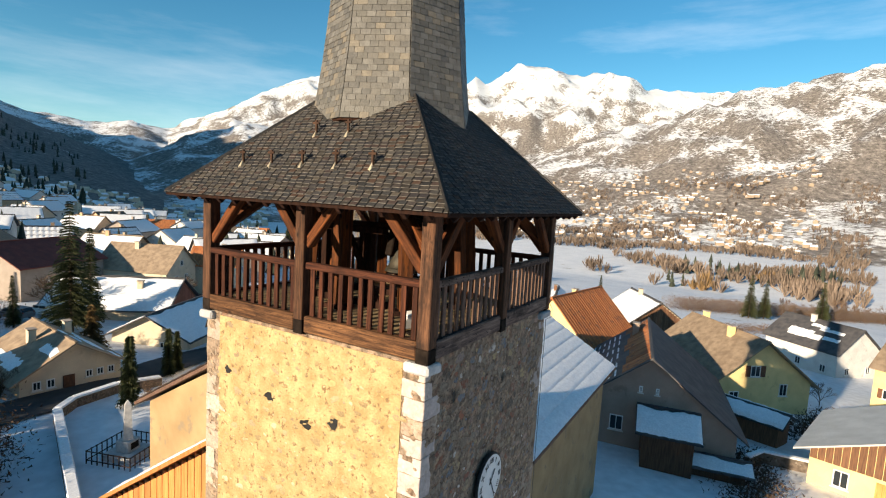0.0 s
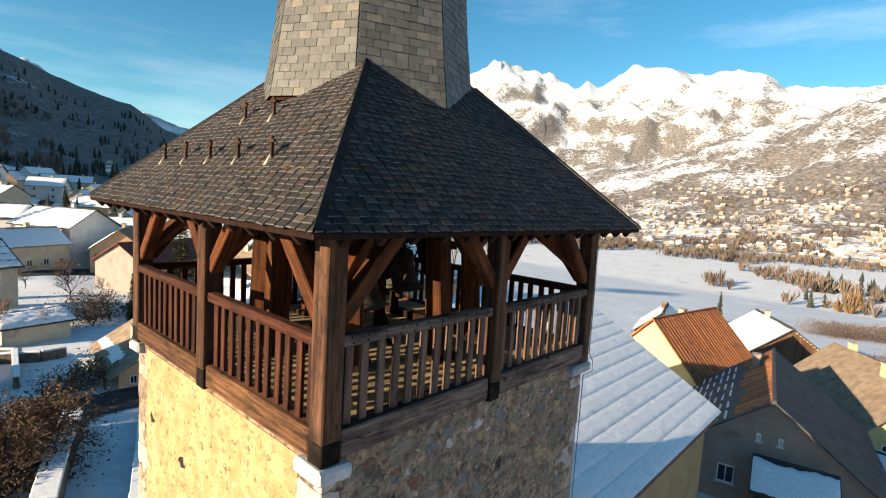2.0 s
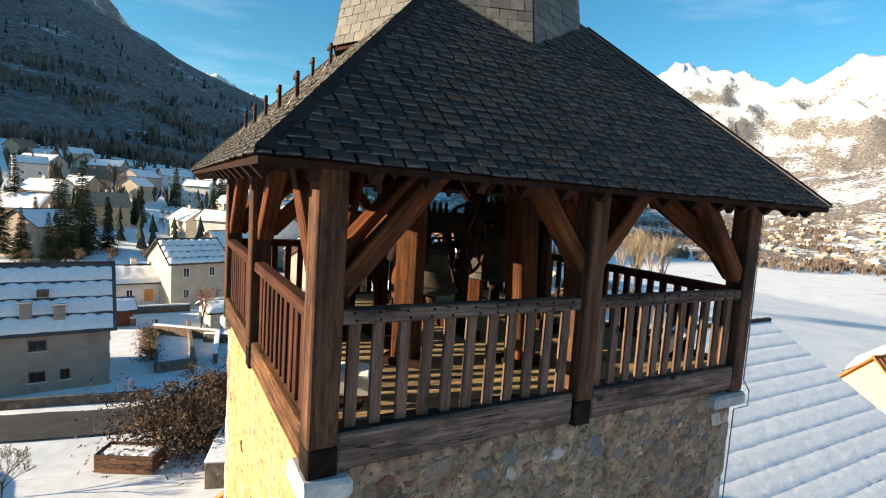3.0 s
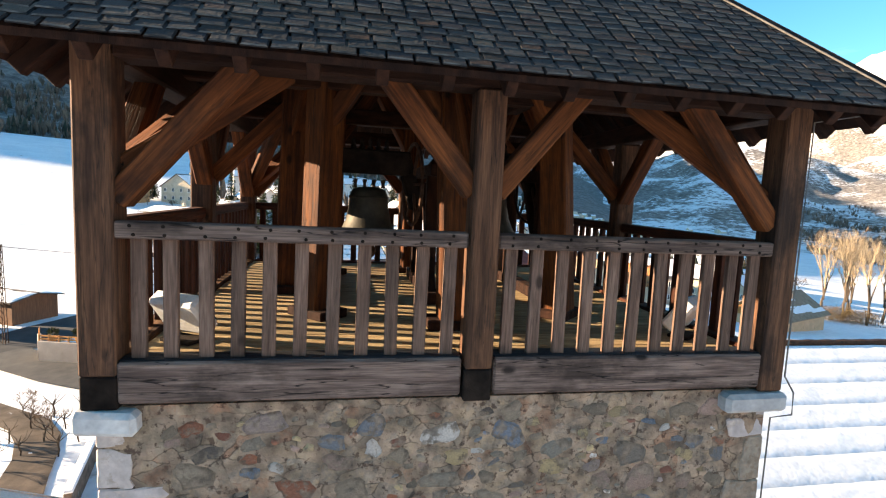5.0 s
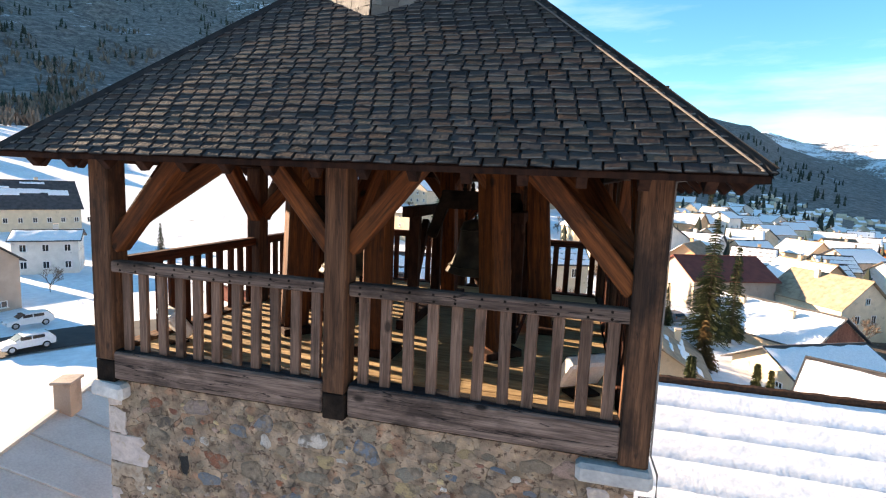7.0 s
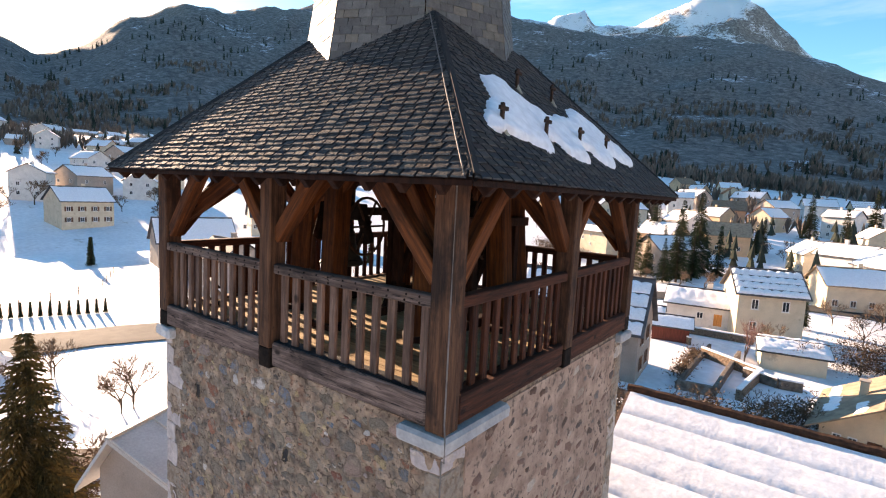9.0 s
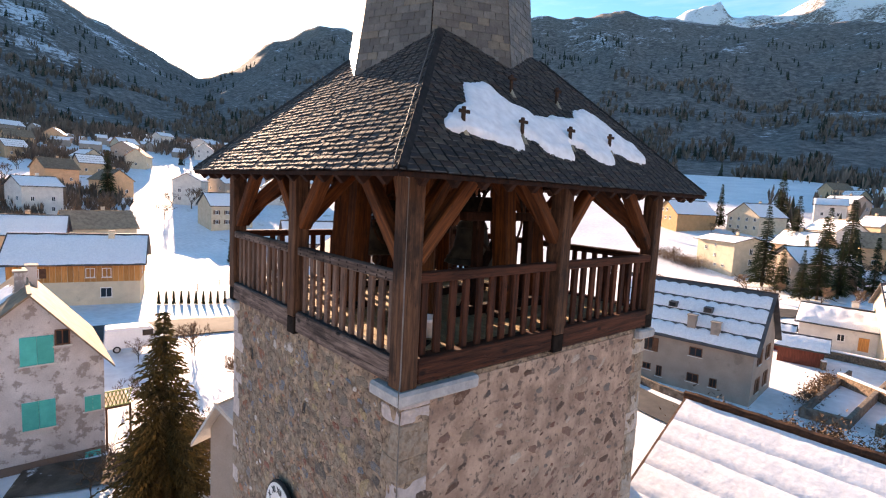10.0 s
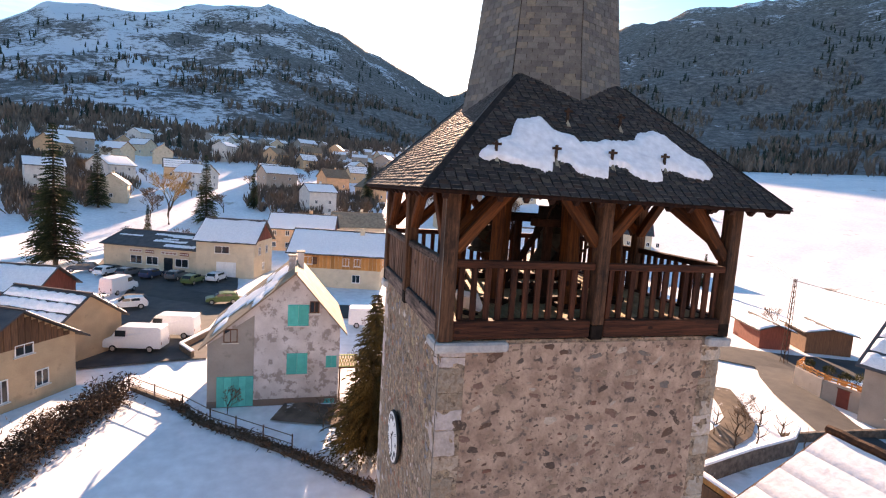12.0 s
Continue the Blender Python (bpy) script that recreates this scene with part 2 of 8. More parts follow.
M_TIMBER = wood_mat("weathered_brown_timber", (0.055, 0.017, 0.006), (0.16, 0.05, 0.014), (0.012, 0.006, 0.004), 0.6, 0.6)
M_GREY_WOOD = wood_mat("grey_weathered_wood", (0.1, 0.058, 0.042), (0.2, 0.125, 0.092), (0.035, 0.022, 0.016), 0.35, 0.45, 0.85)
M_GREY_BEAM = wood_mat("grey_weathered_beam", (0.075, 0.05, 0.041), (0.22, 0.155, 0.125), (0.018, 0.013, 0.011), 0.7, 1.3, 0.9)
M_STAINED = wood_mat("red_brown_stained_wood", (0.028, 0.009, 0.005), (0.095, 0.031, 0.015), (0.012, 0.006, 0.004), 0.3)
M_POST = wood_mat("weathered_post", (0.046, 0.022, 0.013), (0.14, 0.066, 0.035), (0.016, 0.011, 0.009), 0.8, 0.8)
M_POST_X = wood_mat("weathered_sill", (0.045, 0.02, 0.01), (0.2, 0.095, 0.042), (0.022, 0.011, 0.007), 0.5)
# belfry timber darkened in its colour for the deep shade under the roof
M_DARK_WOOD = mat("shade_darkened_wood", (0.014, 0.006, 0.004), (0.04, 0.016, 0.009), scale=4, grain=30, stretch=(4, 4, 1), rough=0.85, gloss=0.15)
# wet wood, with shade and a bluish sky reflection in its colour
M_WET_SHADED = wood_mat("wet_shaded_wood", (0.006, 0.007, 0.009), (0.03, 0.032, 0.038), (0.003, 0.003, 0.003), 0.3, 1.0, 0.55)
M_DECK = mat("deck_boards", (0.24, 0.16, 0.08), (0.42, 0.305, 0.165), scale=4, grain=40, stretch=(1, 6, 6), rough=0.85)
M_SHOE = mat("blackened_iron", (0.008, 0.006, 0.005), (0.03, 0.021, 0.016), rough=0.95, gloss=0.1)
SLATES = [(0.033, 0.028, 0.023), (0.047, 0.040, 0.032), (0.065, 0.037, 0.024), (0.018, 0.018, 0.019), (0.053, 0.043, 0.034), (0.047, 0.031, 0.026), (0.032, 0.032, 0.032), (0.073, 0.062, 0.048), (0.022, 0.022, 0.022), (0.043, 0.035, 0.031), (0.036, 0.034, 0.032), (0.058, 0.052, 0.046), (0.025, 0.022, 0.023), (0.038, 0.035, 0.034), (0.031, 0.028, 0.028)]
M_SLATE = pieces_mat("slate", SLATES, rough=0.82, grain=38, bump=0.35, island=True, spots=(1.6, 1.1, 0.8))
M_SLATE_ONE = pieces_mat("slate_single", SLATES, rough=0.82, grain=38, bump=0.35, spots=(1.6, 1.1, 0.8))
M_SPIRE = pieces_mat("spire_slate", [(0.135, 0.128, 0.113), (0.155, 0.147, 0.13), (0.12, 0.115, 0.105), (0.145, 0.135, 0.117), (0.165, 0.157, 0.14), (0.125, 0.118, 0.102), (0.175, 0.152, 0.118), (0.14, 0.133, 0.12)], rough=0.55, grain=45, bump=0.4, island=True)
M_MORTAR = mat("lime_mortar", (0.12, 0.094, 0.072), (0.37, 0.285, 0.21), scale=6, grain=18, rough=0.95, bump=1.0, spots=(0.1, 0.07, 0.052), spot_at=0.585, spot_scale=15)


def press_rubble(m):
    """Small stones pressed into the mortar: warped cells of many tints, with darker seams between some of them."""
    n, l = m.node_tree.nodes, m.node_tree.links
    tc = n.new("ShaderNodeTexCoord")
    warp = n.new("ShaderNodeTexNoise")
    warp.inputs["Scale"].default_value = 5
    warp.inputs["Detail"].default_value = 5
    l.new(tc.outputs["Object"], warp.inputs[0])
    mixv = n.new("ShaderNodeMixRGB")
    mixv.inputs[0].default_value = 0.12
    l.new(tc.outputs["Object"], mixv.inputs[1])
    l.new(warp.outputs["Color"], mixv.inputs[2])
    mp = n.new("ShaderNodeMapping")
    mp.inputs["Scale"].default_value = (1, 1, 1.7)
    l.new(mixv.outputs[0], mp.inputs[0])
    vo = n.new("ShaderNodeTexVoronoi")
    vo.inputs["Scale"].default_value = 5.0
    l.new(mp.outputs[0], vo.inputs[0])
    sep = n.new("ShaderNodeSeparateColor")
    l.new(vo.outputs["Color"], sep.inputs[0])
    tint = n.new("ShaderNodeValToRGB")
    e = tint.color_ramp.elements
    e[0].color, e[1].color = (0.5, 0.46, 0.44, 1), (1.3, 1.26, 1.16, 1)
    for p, c in ((0.14, (1.0, 0.66, 0.52, 1)), (0.26, (0.8, 0.72, 0.66, 1)), (0.4, (1.1, 0.98, 0.9, 1)), (0.5, (0.66, 0.68, 0.7, 1)), (0.6, (1.05, 0.95, 0.8, 1)), (0.72, (0.85, 0.74, 0.7, 1)), (0.85, (0.7, 0.7, 0.66, 1))):
        x = e.new(p)
        x.color = c
    both = n.new("ShaderNodeMath")
    both.operation = "MULTIPLY_ADD"
    both.inputs[1].default_value = 0.55
    cloud = n.new("ShaderNodeTexNoise")
    cloud.inputs["Scale"].default_value = 2.6
    cloud.inputs["Detail"].default_value = 9
    cloud.inputs["Roughness"].default_value = 0.7
    l.new(tc.outputs["Object"], cloud.inputs[0])
    half = n.new("ShaderNodeMapRange")
    half.inputs["From Min"].default_value, half.inputs["From Max"].default_value = 0.35, 0.65
    half.inputs["To Max"].default_value = 0.45
    l.new(cloud.outputs["Fac"], half.inputs[0])
    l.new(sep.outputs[0], both.inputs[0])
    l.new(half.outputs[0], both.inputs[2])
    l.new(both.outputs[0], tint.inputs[0])
    ve = n.new("ShaderNodeTexVoronoi")
    ve.feature = "DISTANCE_TO_EDGE"
    ve.inputs["Scale"].default_value = 5.0
    l.new(mp.outputs[0], ve.inputs[0])
    seam = n.new("ShaderNodeMapRange")
    seam.inputs["From Max"].default_value = 0.05
    seam.inputs["To Min"].default_value = 0.3
    l.new(ve.outputs["Distance"], seam.inputs[0])
    m1 = n.new("ShaderNodeMixRGB")
    m1.blend_type = "MULTIPLY"
    m1.inputs[0].default_value = 0.8
    m2 = n.new("ShaderNodeMixRGB")
    m2.blend_type = "MULTIPLY"
    breaks = n.new("ShaderNodeTexNoise")
    breaks.inputs["Scale"].default_value = 4
    breaks.inputs["Detail"].default_value = 6
    l.new(tc.outputs["Object"], breaks.inputs[0])
    cut = n.new("ShaderNodeMapRange")
    cut.inputs["From Min"].default_value, cut.inputs["From Max"].default_value = 0.46, 0.56
    cut.inputs["To Max"].default_value = 0.9
    l.new(breaks.outputs["Fac"], cut.inputs[0])
    l.new(cut.outputs[0], m2.inputs[0])
    hs = [x for x in n if x.bl_idname == "ShaderNodeHueSaturation"][0]
    l.new(hs.inputs["Color"].links[0].from_socket, m1.inputs[1])
    l.new(tint.outputs[0], m1.inputs[2])
    l.new(m1.outputs[0], m2.inputs[1])
    l.new(seam.outputs[0], m2.inputs[2])
    l.new(m2.outputs[0], hs.inputs["Color"])
    bp = [x for x in n if x.bl_idname == "ShaderNodeBump"][0]
    b2 = n.new("ShaderNodeBump")
    b2.inputs["Strength"].default_value = 0.2
    b2.inputs["Distance"].default_value = 0.02
    l.new(seam.outputs[0], b2.inputs["Height"])
    l.new(b2.outputs[0], bp.inputs["Normal"])


press_rubble(M_MORTAR)


def smear(m, a, b, at=0.45):
    """Mortar left on the faces of stones in ragged patches."""
    n, l = m.node_tree.nodes, m.node_tree.links
    hs = [x for x in n if x.bl_idname == "ShaderNodeHueSaturation"][0]
    geo = n.new("ShaderNodeNewGeometry")
    no = n.new("ShaderNodeTexNoise")
    no.inputs["Scale"].default_value = 9
    no.inputs["Detail"].default_value = 8
    no.inputs["Roughness"].default_value = 0.65
    l.new(geo.outputs["Position"], no.inputs[0])
    st = n.new("ShaderNodeMapRange")
    st.inputs["From Min"].default_value, st.inputs["From Max"].default_value = at, at + 0.08
    st.inputs["To Max"].default_value = 0.85
    l.new(no.outputs["Fac"], st.inputs[0])
    tone = n.new("ShaderNodeTexNoise")
    tone.inputs["Scale"].default_value = 14
    tone.inputs["Detail"].default_value = 5
    l.new(geo.outputs["Position"], tone.inputs[0])
    ramp = n.new("ShaderNodeValToRGB")
    ramp.color_ramp.elements[0].position, ramp.color_ramp.elements[1].position = 0.36, 0.64
    ramp.color_ramp.elements[0].color, ramp.color_ramp.elements[1].color = (*a, 1), (*b, 1)
    l.new(tone.outputs["Fac"], ramp.inputs[0])
    mx = n.new("ShaderNodeMixRGB")
    l.new(st.outputs[0], mx.inputs[0])
    l.new(hs.inputs["Color"].links[0].from_socket, mx.inputs[1])
    l.new(ramp.outputs[0], mx.inputs[2])
    l.new(mx.outputs[0], hs.inputs["Color"])


STONES = [(0.27, 0.22, 0.165), (0.33, 0.26, 0.19), (0.24, 0.205, 0.17), (0.39, 0.31, 0.225), (0.36, 0.15, 0.09), (0.22, 0.215, 0.215), (0.43, 0.35, 0.26), (0.3, 0.235, 0.17), (0.15, 0.125, 0.105), (0.36, 0.245, 0.19), (0.42, 0.17, 0.1), (0.45, 0.3, 0.24), (0.19, 0.225, 0.27), (0.5, 0.37, 0.2), (0.32, 0.26, 0.19), (0.2, 0.215, 0.235), (0.28, 0.235, 0.18), (0.62, 0.56, 0.5), (0.36, 0.27, 0.155), (0.26, 0.11, 0.075), (0.3, 0.23, 0.2), (0.24, 0.22, 0.18)]
M_STONE = pieces_mat("rubble_stone", STONES, grain=28, bump=0.8, island=True)
M_STONE_ONE = pieces_mat("rubble_stone_single", STONES, grain=28, bump=0.8)
for m in (M_STONE, M_STONE_ONE):
    smear(m, (0.13, 0.1, 0.075), (0.36, 0.275, 0.2), 0.47)
M_QUOIN = pieces_mat("dressed_limestone", [(0.5, 0.44, 0.37), (0.6, 0.54, 0.47), (0.4, 0.33, 0.27), (0.55, 0.46, 0.4), (0.36, 0.31, 0.26)], grain=24, bump=0.7)
smear(M_QUOIN, (0.38, 0.3, 0.225), (0.48, 0.39, 0.31))
M_CAP = mat("grey_stone_slab", (0.36, 0.36, 0.36), (0.52, 0.51, 0.49), scale=4, grain=24, rough=0.9)
M_SNOW = mat("snow", (0.8, 0.81, 0.83), (0.88, 0.88, 0.89), scale=3, grain=9, rough=0.75, bump=0.3, vary=0.02)
M_BRONZE = mat("bell_bronze", (0.02, 0.018, 0.014), (0.065, 0.056, 0.04), scale=5, grain=30, rough=0.6, metal=0.3, bump=0.15)
M_IRON = mat("rusty_iron", (0.035, 0.02, 0.014), (0.09, 0.045, 0.026), scale=14, grain=50, rough=0.8, metal=0.4)
M_STEEL = mat("galvanised_cable", (0.4, 0.4, 0.4), (0.55, 0.55, 0.55), rough=0.4, metal=0.8)
M_WHITE = mat("white_paint", (0.74, 0.74, 0.72), (0.82, 0.82, 0.8), scale=3, rough=0.6, bump=0.1, vary=0.03)
M_BLACK = mat("black_paint", (0.012, 0.012, 0.012), (0.025, 0.025, 0.025), rough=0.6)
M_GLASS = glass_mat("window_glass", (0.02, 0.025, 0.03))
M_ASPHALT = mat("asphalt", (0.045, 0.045, 0.048), (0.075, 0.073, 0.07), scale=0.8, grain=40, rough=0.9, spots=(0.24, 0.23, 0.22), spot_at=0.74, spot_scale=0.5)
M_GROUND = mat("snow_ground", (0.7, 0.72, 0.75), (0.82, 0.825, 0.84), scale=0.08, grain=1.2, rough=0.8, bump=0.6, vary=0.0, spots=(0.33, 0.28, 0.22), spot_at=0.675, spot_scale=0.09)
# bare-wood tones, lightened to carry the haze over the hill
M_FOREST = slope_mat("hazy_forest_slope", (0.085, 0.078, 0.074), (0.2, 0.178, 0.162), (0.62, 0.64, 0.68), (60, 680), 150, -0.17, 0.03, 0.2, 0.22, 12.0)
M_ALPINE = slope_mat("alpine_slope", (0.15, 0.13, 0.118), (0.31, 0.272, 0.242), (0.82, 0.83, 0.85), (-60, 760), 150, -0.03, 0.22, 0.0, 0.8, 15.0)



# ---- mesh helpers ----
def thing(name, label, category, group="", at=(0, 0, 0), turn=0):
    ob = new(name)
    ob.matrix_basis = pose(*at, 0, 0, turn)
    ob.empty_display_size = 0.3
    return tagged(ob, label, category, group)


def part(name, bm, material, parent=None, label="", smooth=False):
    me = bpy.data.meshes.new(name)
    bm.normal_update()
    bm.to_mesh(me)
    bm.free()
    me.materials.append(material)
    if smooth:
        for p in me.polygons:
            p.use_smooth = True
    ob = new(name, me)
    ob.parent = parent
    return tagged(ob, label)


def raw(name, verts, faces, material, parent=None, label="", smooth=False):
    me = bpy.data.meshes.new(name)
    me.from_pydata(verts, [], faces)
    me.update()
    me.materials.append(material)
    if smooth:
        for p in me.polygons:
            p.use_smooth = True
    ob = new(name, me)
    ob.parent = parent
    return tagged(ob, label)


def box(bm, c, s, m=None, bevel=0.0):
    """A block round c with the sizes s, its edges chamfered by bevel."""
    r = bmesh.ops.create_cube(bm, size=1.0)
    vs = r["verts"]
    for v in vs:
        v.co = Vector((v.co.x * s[0], v.co.y * s[1], v.co.z * s[2]))
    if bevel:
        es = list({e for v in vs for e in v.link_edges})
        vs = [v for v in bmesh.ops.bevel(bm, geom=es, offset=bevel, segments=1, affect="EDGES")["verts"]] + [v for v in vs if v.is_valid]
        vs = list({v for v in vs})
    for v in vs:
        v.co = (m @ v.co if m else v.co) + Vector(c)
    return vs


def beam(bm, p, q, w, h, bevel=0.012, up=(0, 0, 1)):
    """A squared timber from p to q, w wide and h high."""
    p, q = Vector(p), Vector(q)
    d = (q - p)
    z = d.normalized()
    u = Vector(up)
    x = u.cross(z)
    if x.length < 1e-3:
        x = Vector((1, 0, 0)).cross(z)
    x.normalize()
    y = z.cross(x)
    m = Matrix((x, y, z)).transposed()
    return box(bm, (p + q) / 2, (w, h, d.length), m, bevel)


def timber(name, p, q, w, h, bevel=0.012, up=(0, 0, 1), material=None, parent=None, label=""):
    """A squared timber of its own from p to q, its length along its local z, so that the grain follows it."""
    p, q = Vector(p), Vector(q)
    z = (q - p).normalized()
    x = Vector(up).cross(z)
    if x.length < 1e-3:
        x = Vector((1, 0, 0)).cross(z)
    x.normalize()
    bm = bmesh.new()
    box(bm, (0, 0, 0), (w, h, (q - p).length), None, bevel)
    ob = part(name, bm, material, parent, label)
    ob.matrix_basis = Matrix.Translation((p + q) / 2) @ Matrix((x, z.cross(x), z)).transposed().to_4x4()
    return ob


def tube(bm, pts, r, n=6):
    """A round rod through the points."""
    rings = []
    pts = [Vector(p) for p in pts]
    for i, p in enumerate(pts):
        d = (pts[min(i + 1, len(pts) - 1)] - pts[max(i - 1, 0)]).normalized()
        x = d.cross(Vector((0, 0, 1)))
        if x.length < 1e-3:
            x = Vector((1, 0, 0))
        x.normalize()
        y = d.cross(x)
        rr = r[i] if isinstance(r, (list, tuple)) else r
        rings.append([bm.verts.new(p + x * rr * math.cos(a) + y * rr * math.sin(a)) for a in (2 * math.pi * k / n for k in range(n))])
    for a, b in zip(rings, rings[1:]):
        for k in range(n):
            bm.faces.new((a[k], a[(k + 1) % n], b[(k + 1) % n], b[k]))
    bm.faces.new(rings[0][::-1])
    bm.faces.new(rings[-1])


def lathe(bm, profile, n=28, c=(0, 0, 0)):
    """A body of revolution about the vertical from (radius, height) pairs."""
    rings = []
    for r, z in profile:
        rings.append([bm.verts.new((c[0] + r * math.cos(2 * math.pi * k / n), c[1] + r * math.sin(2 * math.pi * k / n), c[2] + z)) for k in range(n)])
    for a, b in zip(rings, rings[1:]):
        for k in range(n):
            bm.faces.new((a[k], a[(k + 1) % n], b[(k + 1) % n], b[k]))
    bm.faces.new(rings[0][::-1])
    bm.faces.new(rings[-1])


def lerp_table(table, x):
    if x <= table[0][0]:
        return table[0][1]
    for (a, u), (b, v) in zip(table, table[1:]):
        if x <= b:
            return u + (v - u) * (x - a) / (b - a)
    return table[-1][1]


# ---- ground, valley and mountains ----
BASE = -14.5
NEAR_HILL = [(-180, 11), (-125, 10), (-108, 0), (-60, 0), (-32, -0.5), (-25.7, 2.5), (-21.6, 4), (-18.8, 5), (-16, 7), (-10, 8.6), (-5, 10.8), (-1, 12.3), (4, 14.5), (10, 16), (22, 17.2), (31, 19), (50, 18.6),
             (56, 17.6), (63, 16.7), (68, 14.6), (71.3, 11.9), (75, 10.2), (80, 12.5), (87, 15.3), (94, 17.1), (100, 16), (112, 13.5), (116, 11), (130, 11), (180, 11)]
MID_HILL = [(-180, 12), (-110, 13.5), (-98, 13), (-94, 12.4), (-89, 11.6), (-84, 10), (-76, 7.6), (-68, 5.2), (-60, 3.2), (-50, 4), (-44, 6), (-38, 6.5), (-33, 5), (-28, 2), (-20, 0), (180, 0)]
FAR_RANGE = [(-180, 10), (-100, 11), (-86, 11.6), (-82, 12.8), (-78.3, 14.3), (-75, 13.3), (-70, 14), (-66.5, 14.1), (-63, 13.4), (-60.5, 12.9), (-57, 14.2), (-52, 14.2), (-44, 11.3), (-38, 9.2), (-34, 7), (-31, 5),
             (-28, 5.5), (-25, 5.3), (-20, 5.5), (-12, 8), (0, 13), (5, 17.5), (8, 20.3), (12, 21), (17, 20.6), (21, 18.5), (26, 19.5), (35, 16), (60, 10), (180, 8)]


FIELD_RISE = [(-180, 0), (-60, 0), (-35, 0), (-12, 0.45), (15, 0.9), (35, 1), (120, 1), (160, 0.6), (180, 0)]


def plain(x, y):
    """The valley's floor: level round the church, falling gently towards the river, rising as open fields towards the wooded side."""
    z = BASE
    if x > 12:
        z -= 0.09 * (min(x, 300) - 12)
    r = math.hypot(x, y)
    if r > 130:
        z += lerp_table(FIELD_RISE, math.degrees(math.atan2(-x, y))) * 0.148 * (min(r, 420) - 130)
    return z


def ground_height(x, y):
    r = math.hypot(x, y)
    z = plain(x, y)
    if r < 150:
        return z, 0
    yaw = math.degrees(math.atan2(-x, y))
    best, kind = z, 0
    for table, start, top, which, rough in ((NEAR_HILL, 420, 1750, 1, 0.08), (MID_HILL, 650, 1900, 2, 0.16), (FAR_RANGE, 1500, 3700, 2, 0.2)):
        near = min(1.0, max(0.0, (yaw + 18) / 16)) if table is FAR_RANGE else 0.0
        size = top
        start, top = start - 300 * near, top - 1600 * near
        peak = top * math.tan(radians(lerp_table(table, yaw)))
        if peak <= 5 or r < start:
            continue
        f = min(1.0, (r - start) / (top - start))
        f = f * f * (3 - 2 * f) * 0.5 + f * f * 0.5
        nv = noise.fractal(Vector((x, y, which * 777)) / (size * 0.16), 0.9, 2.1, 6)
        rg = noise.ridged_multi_fractal(Vector((x, y, which * 333)) / (size * 0.11), 1.0, 2.1, 6, 1.0, 2.0) - 1.0
        crag = 0.35 if which == 1 else 1.0
        h = z + (peak - z) * f * (1 + rough * nv * (1 - 0.8 * f) + crag * (0.36 * rg * (1.02 - f) + 0.09 * (rg - 0.4) * f))
        if r > top:
            h -= (r - top) * (0.25 + 0.5 * near)
        if h > best:
            best, kind = h, which
    return best, kind


def build_ground():
    verts, faces, kinds = [(0, 0, BASE)], [], []
    radii = [3 * i for i in range(1, 40)]
    while radii[-1] < 4300:
        radii.append(radii[-1] * 1.036)
    na = 900
    for r in radii:
        for k in range(na):
            a = 2 * math.pi * k / na
            x, y = r * math.cos(a), r * math.sin(a)
            z, kind = ground_height(x, y)
            if r < 400:
                z += 0.12 * noise.noise(Vector((x, y, 0)) * 0.15)
            verts.append((x, y, z))
            kinds.append(kind)
    me_faces, idx = [], []
    for k in range(na):
        me_faces.append((0, 1 + k, 1 + (k + 1) % na))
        idx.append(0)
    for i in range(len(radii) - 1):
        a, b = 1 + i * na, 1 + (i + 1) * na
        for k in range(na):
            me_faces.append((a + k, b + k, b + (k + 1) % na, a + (k + 1) % na))
            idx.append(max(kinds[a - 1 + k], kinds[b - 1 + k]))
    ob = raw("ground", verts, me_faces, M_GROUND, smooth=True)
    ob.data.materials.append(M_FOREST)
    ob.data.materials.append(M_ALPINE)
    for p, i in zip(ob.data.polygons, idx):
        p.material_index = i
    return tagged(ob, "snow-covered valley floor rising to wooded and snowy mountains", "ground", kind="structure")


build_ground()

# ---- the bell tower ----
H = 2.80        # half the timber gallery's width
WALL = 2.72     # half the stone shaft's width
EAVE, EAVE_Z = 3.3, 2.34
TOP_Z = 2.34    # underside of the wall plate

tower = thing("bell_tower", "rubble stone church tower with an open timber belfry and slate spire", "tower", at=(0, 0, 0))
RIGHT_TURN = {"R": 0, "B": 90, "D": 180, "L": 270}


def face_matrix(side):
    """Face-local x runs along the face, y points inwards, z up; R is the clock side."""
    return Matrix.Rotation(radians(RIGHT_TURN[side]), 4, "Z")


bm = bmesh.new()
box(bm, (0, 0, (BASE - 1) / 2 - 0.02), (2 * WALL, 2 * WALL, -BASE + 1 - 0.04))
part("stone_shaft", bm, M_MORTAR, tower, "ochre lime mortar between rubble stones")


# the sunny face's render: warm sunlight is mixed into its yellow
M_RENDER = mat("sunlit_lime_render", (0.34, 0.235, 0.105), (0.5, 0.37, 0.185), scale=3.2, grain=20, rough=0.95, bump=1.4, spots=(0.22, 0.14, 0.07), spot_at=0.6, spot_scale=7)
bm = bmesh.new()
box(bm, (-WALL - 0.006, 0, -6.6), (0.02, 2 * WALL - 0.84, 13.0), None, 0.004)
part("render_coat", bm, M_RENDER, tower, "worn lime render with warm sunlight put into its yellow")
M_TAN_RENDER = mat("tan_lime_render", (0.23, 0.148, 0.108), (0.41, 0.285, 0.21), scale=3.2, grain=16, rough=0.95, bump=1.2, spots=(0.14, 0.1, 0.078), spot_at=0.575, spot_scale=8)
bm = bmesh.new()
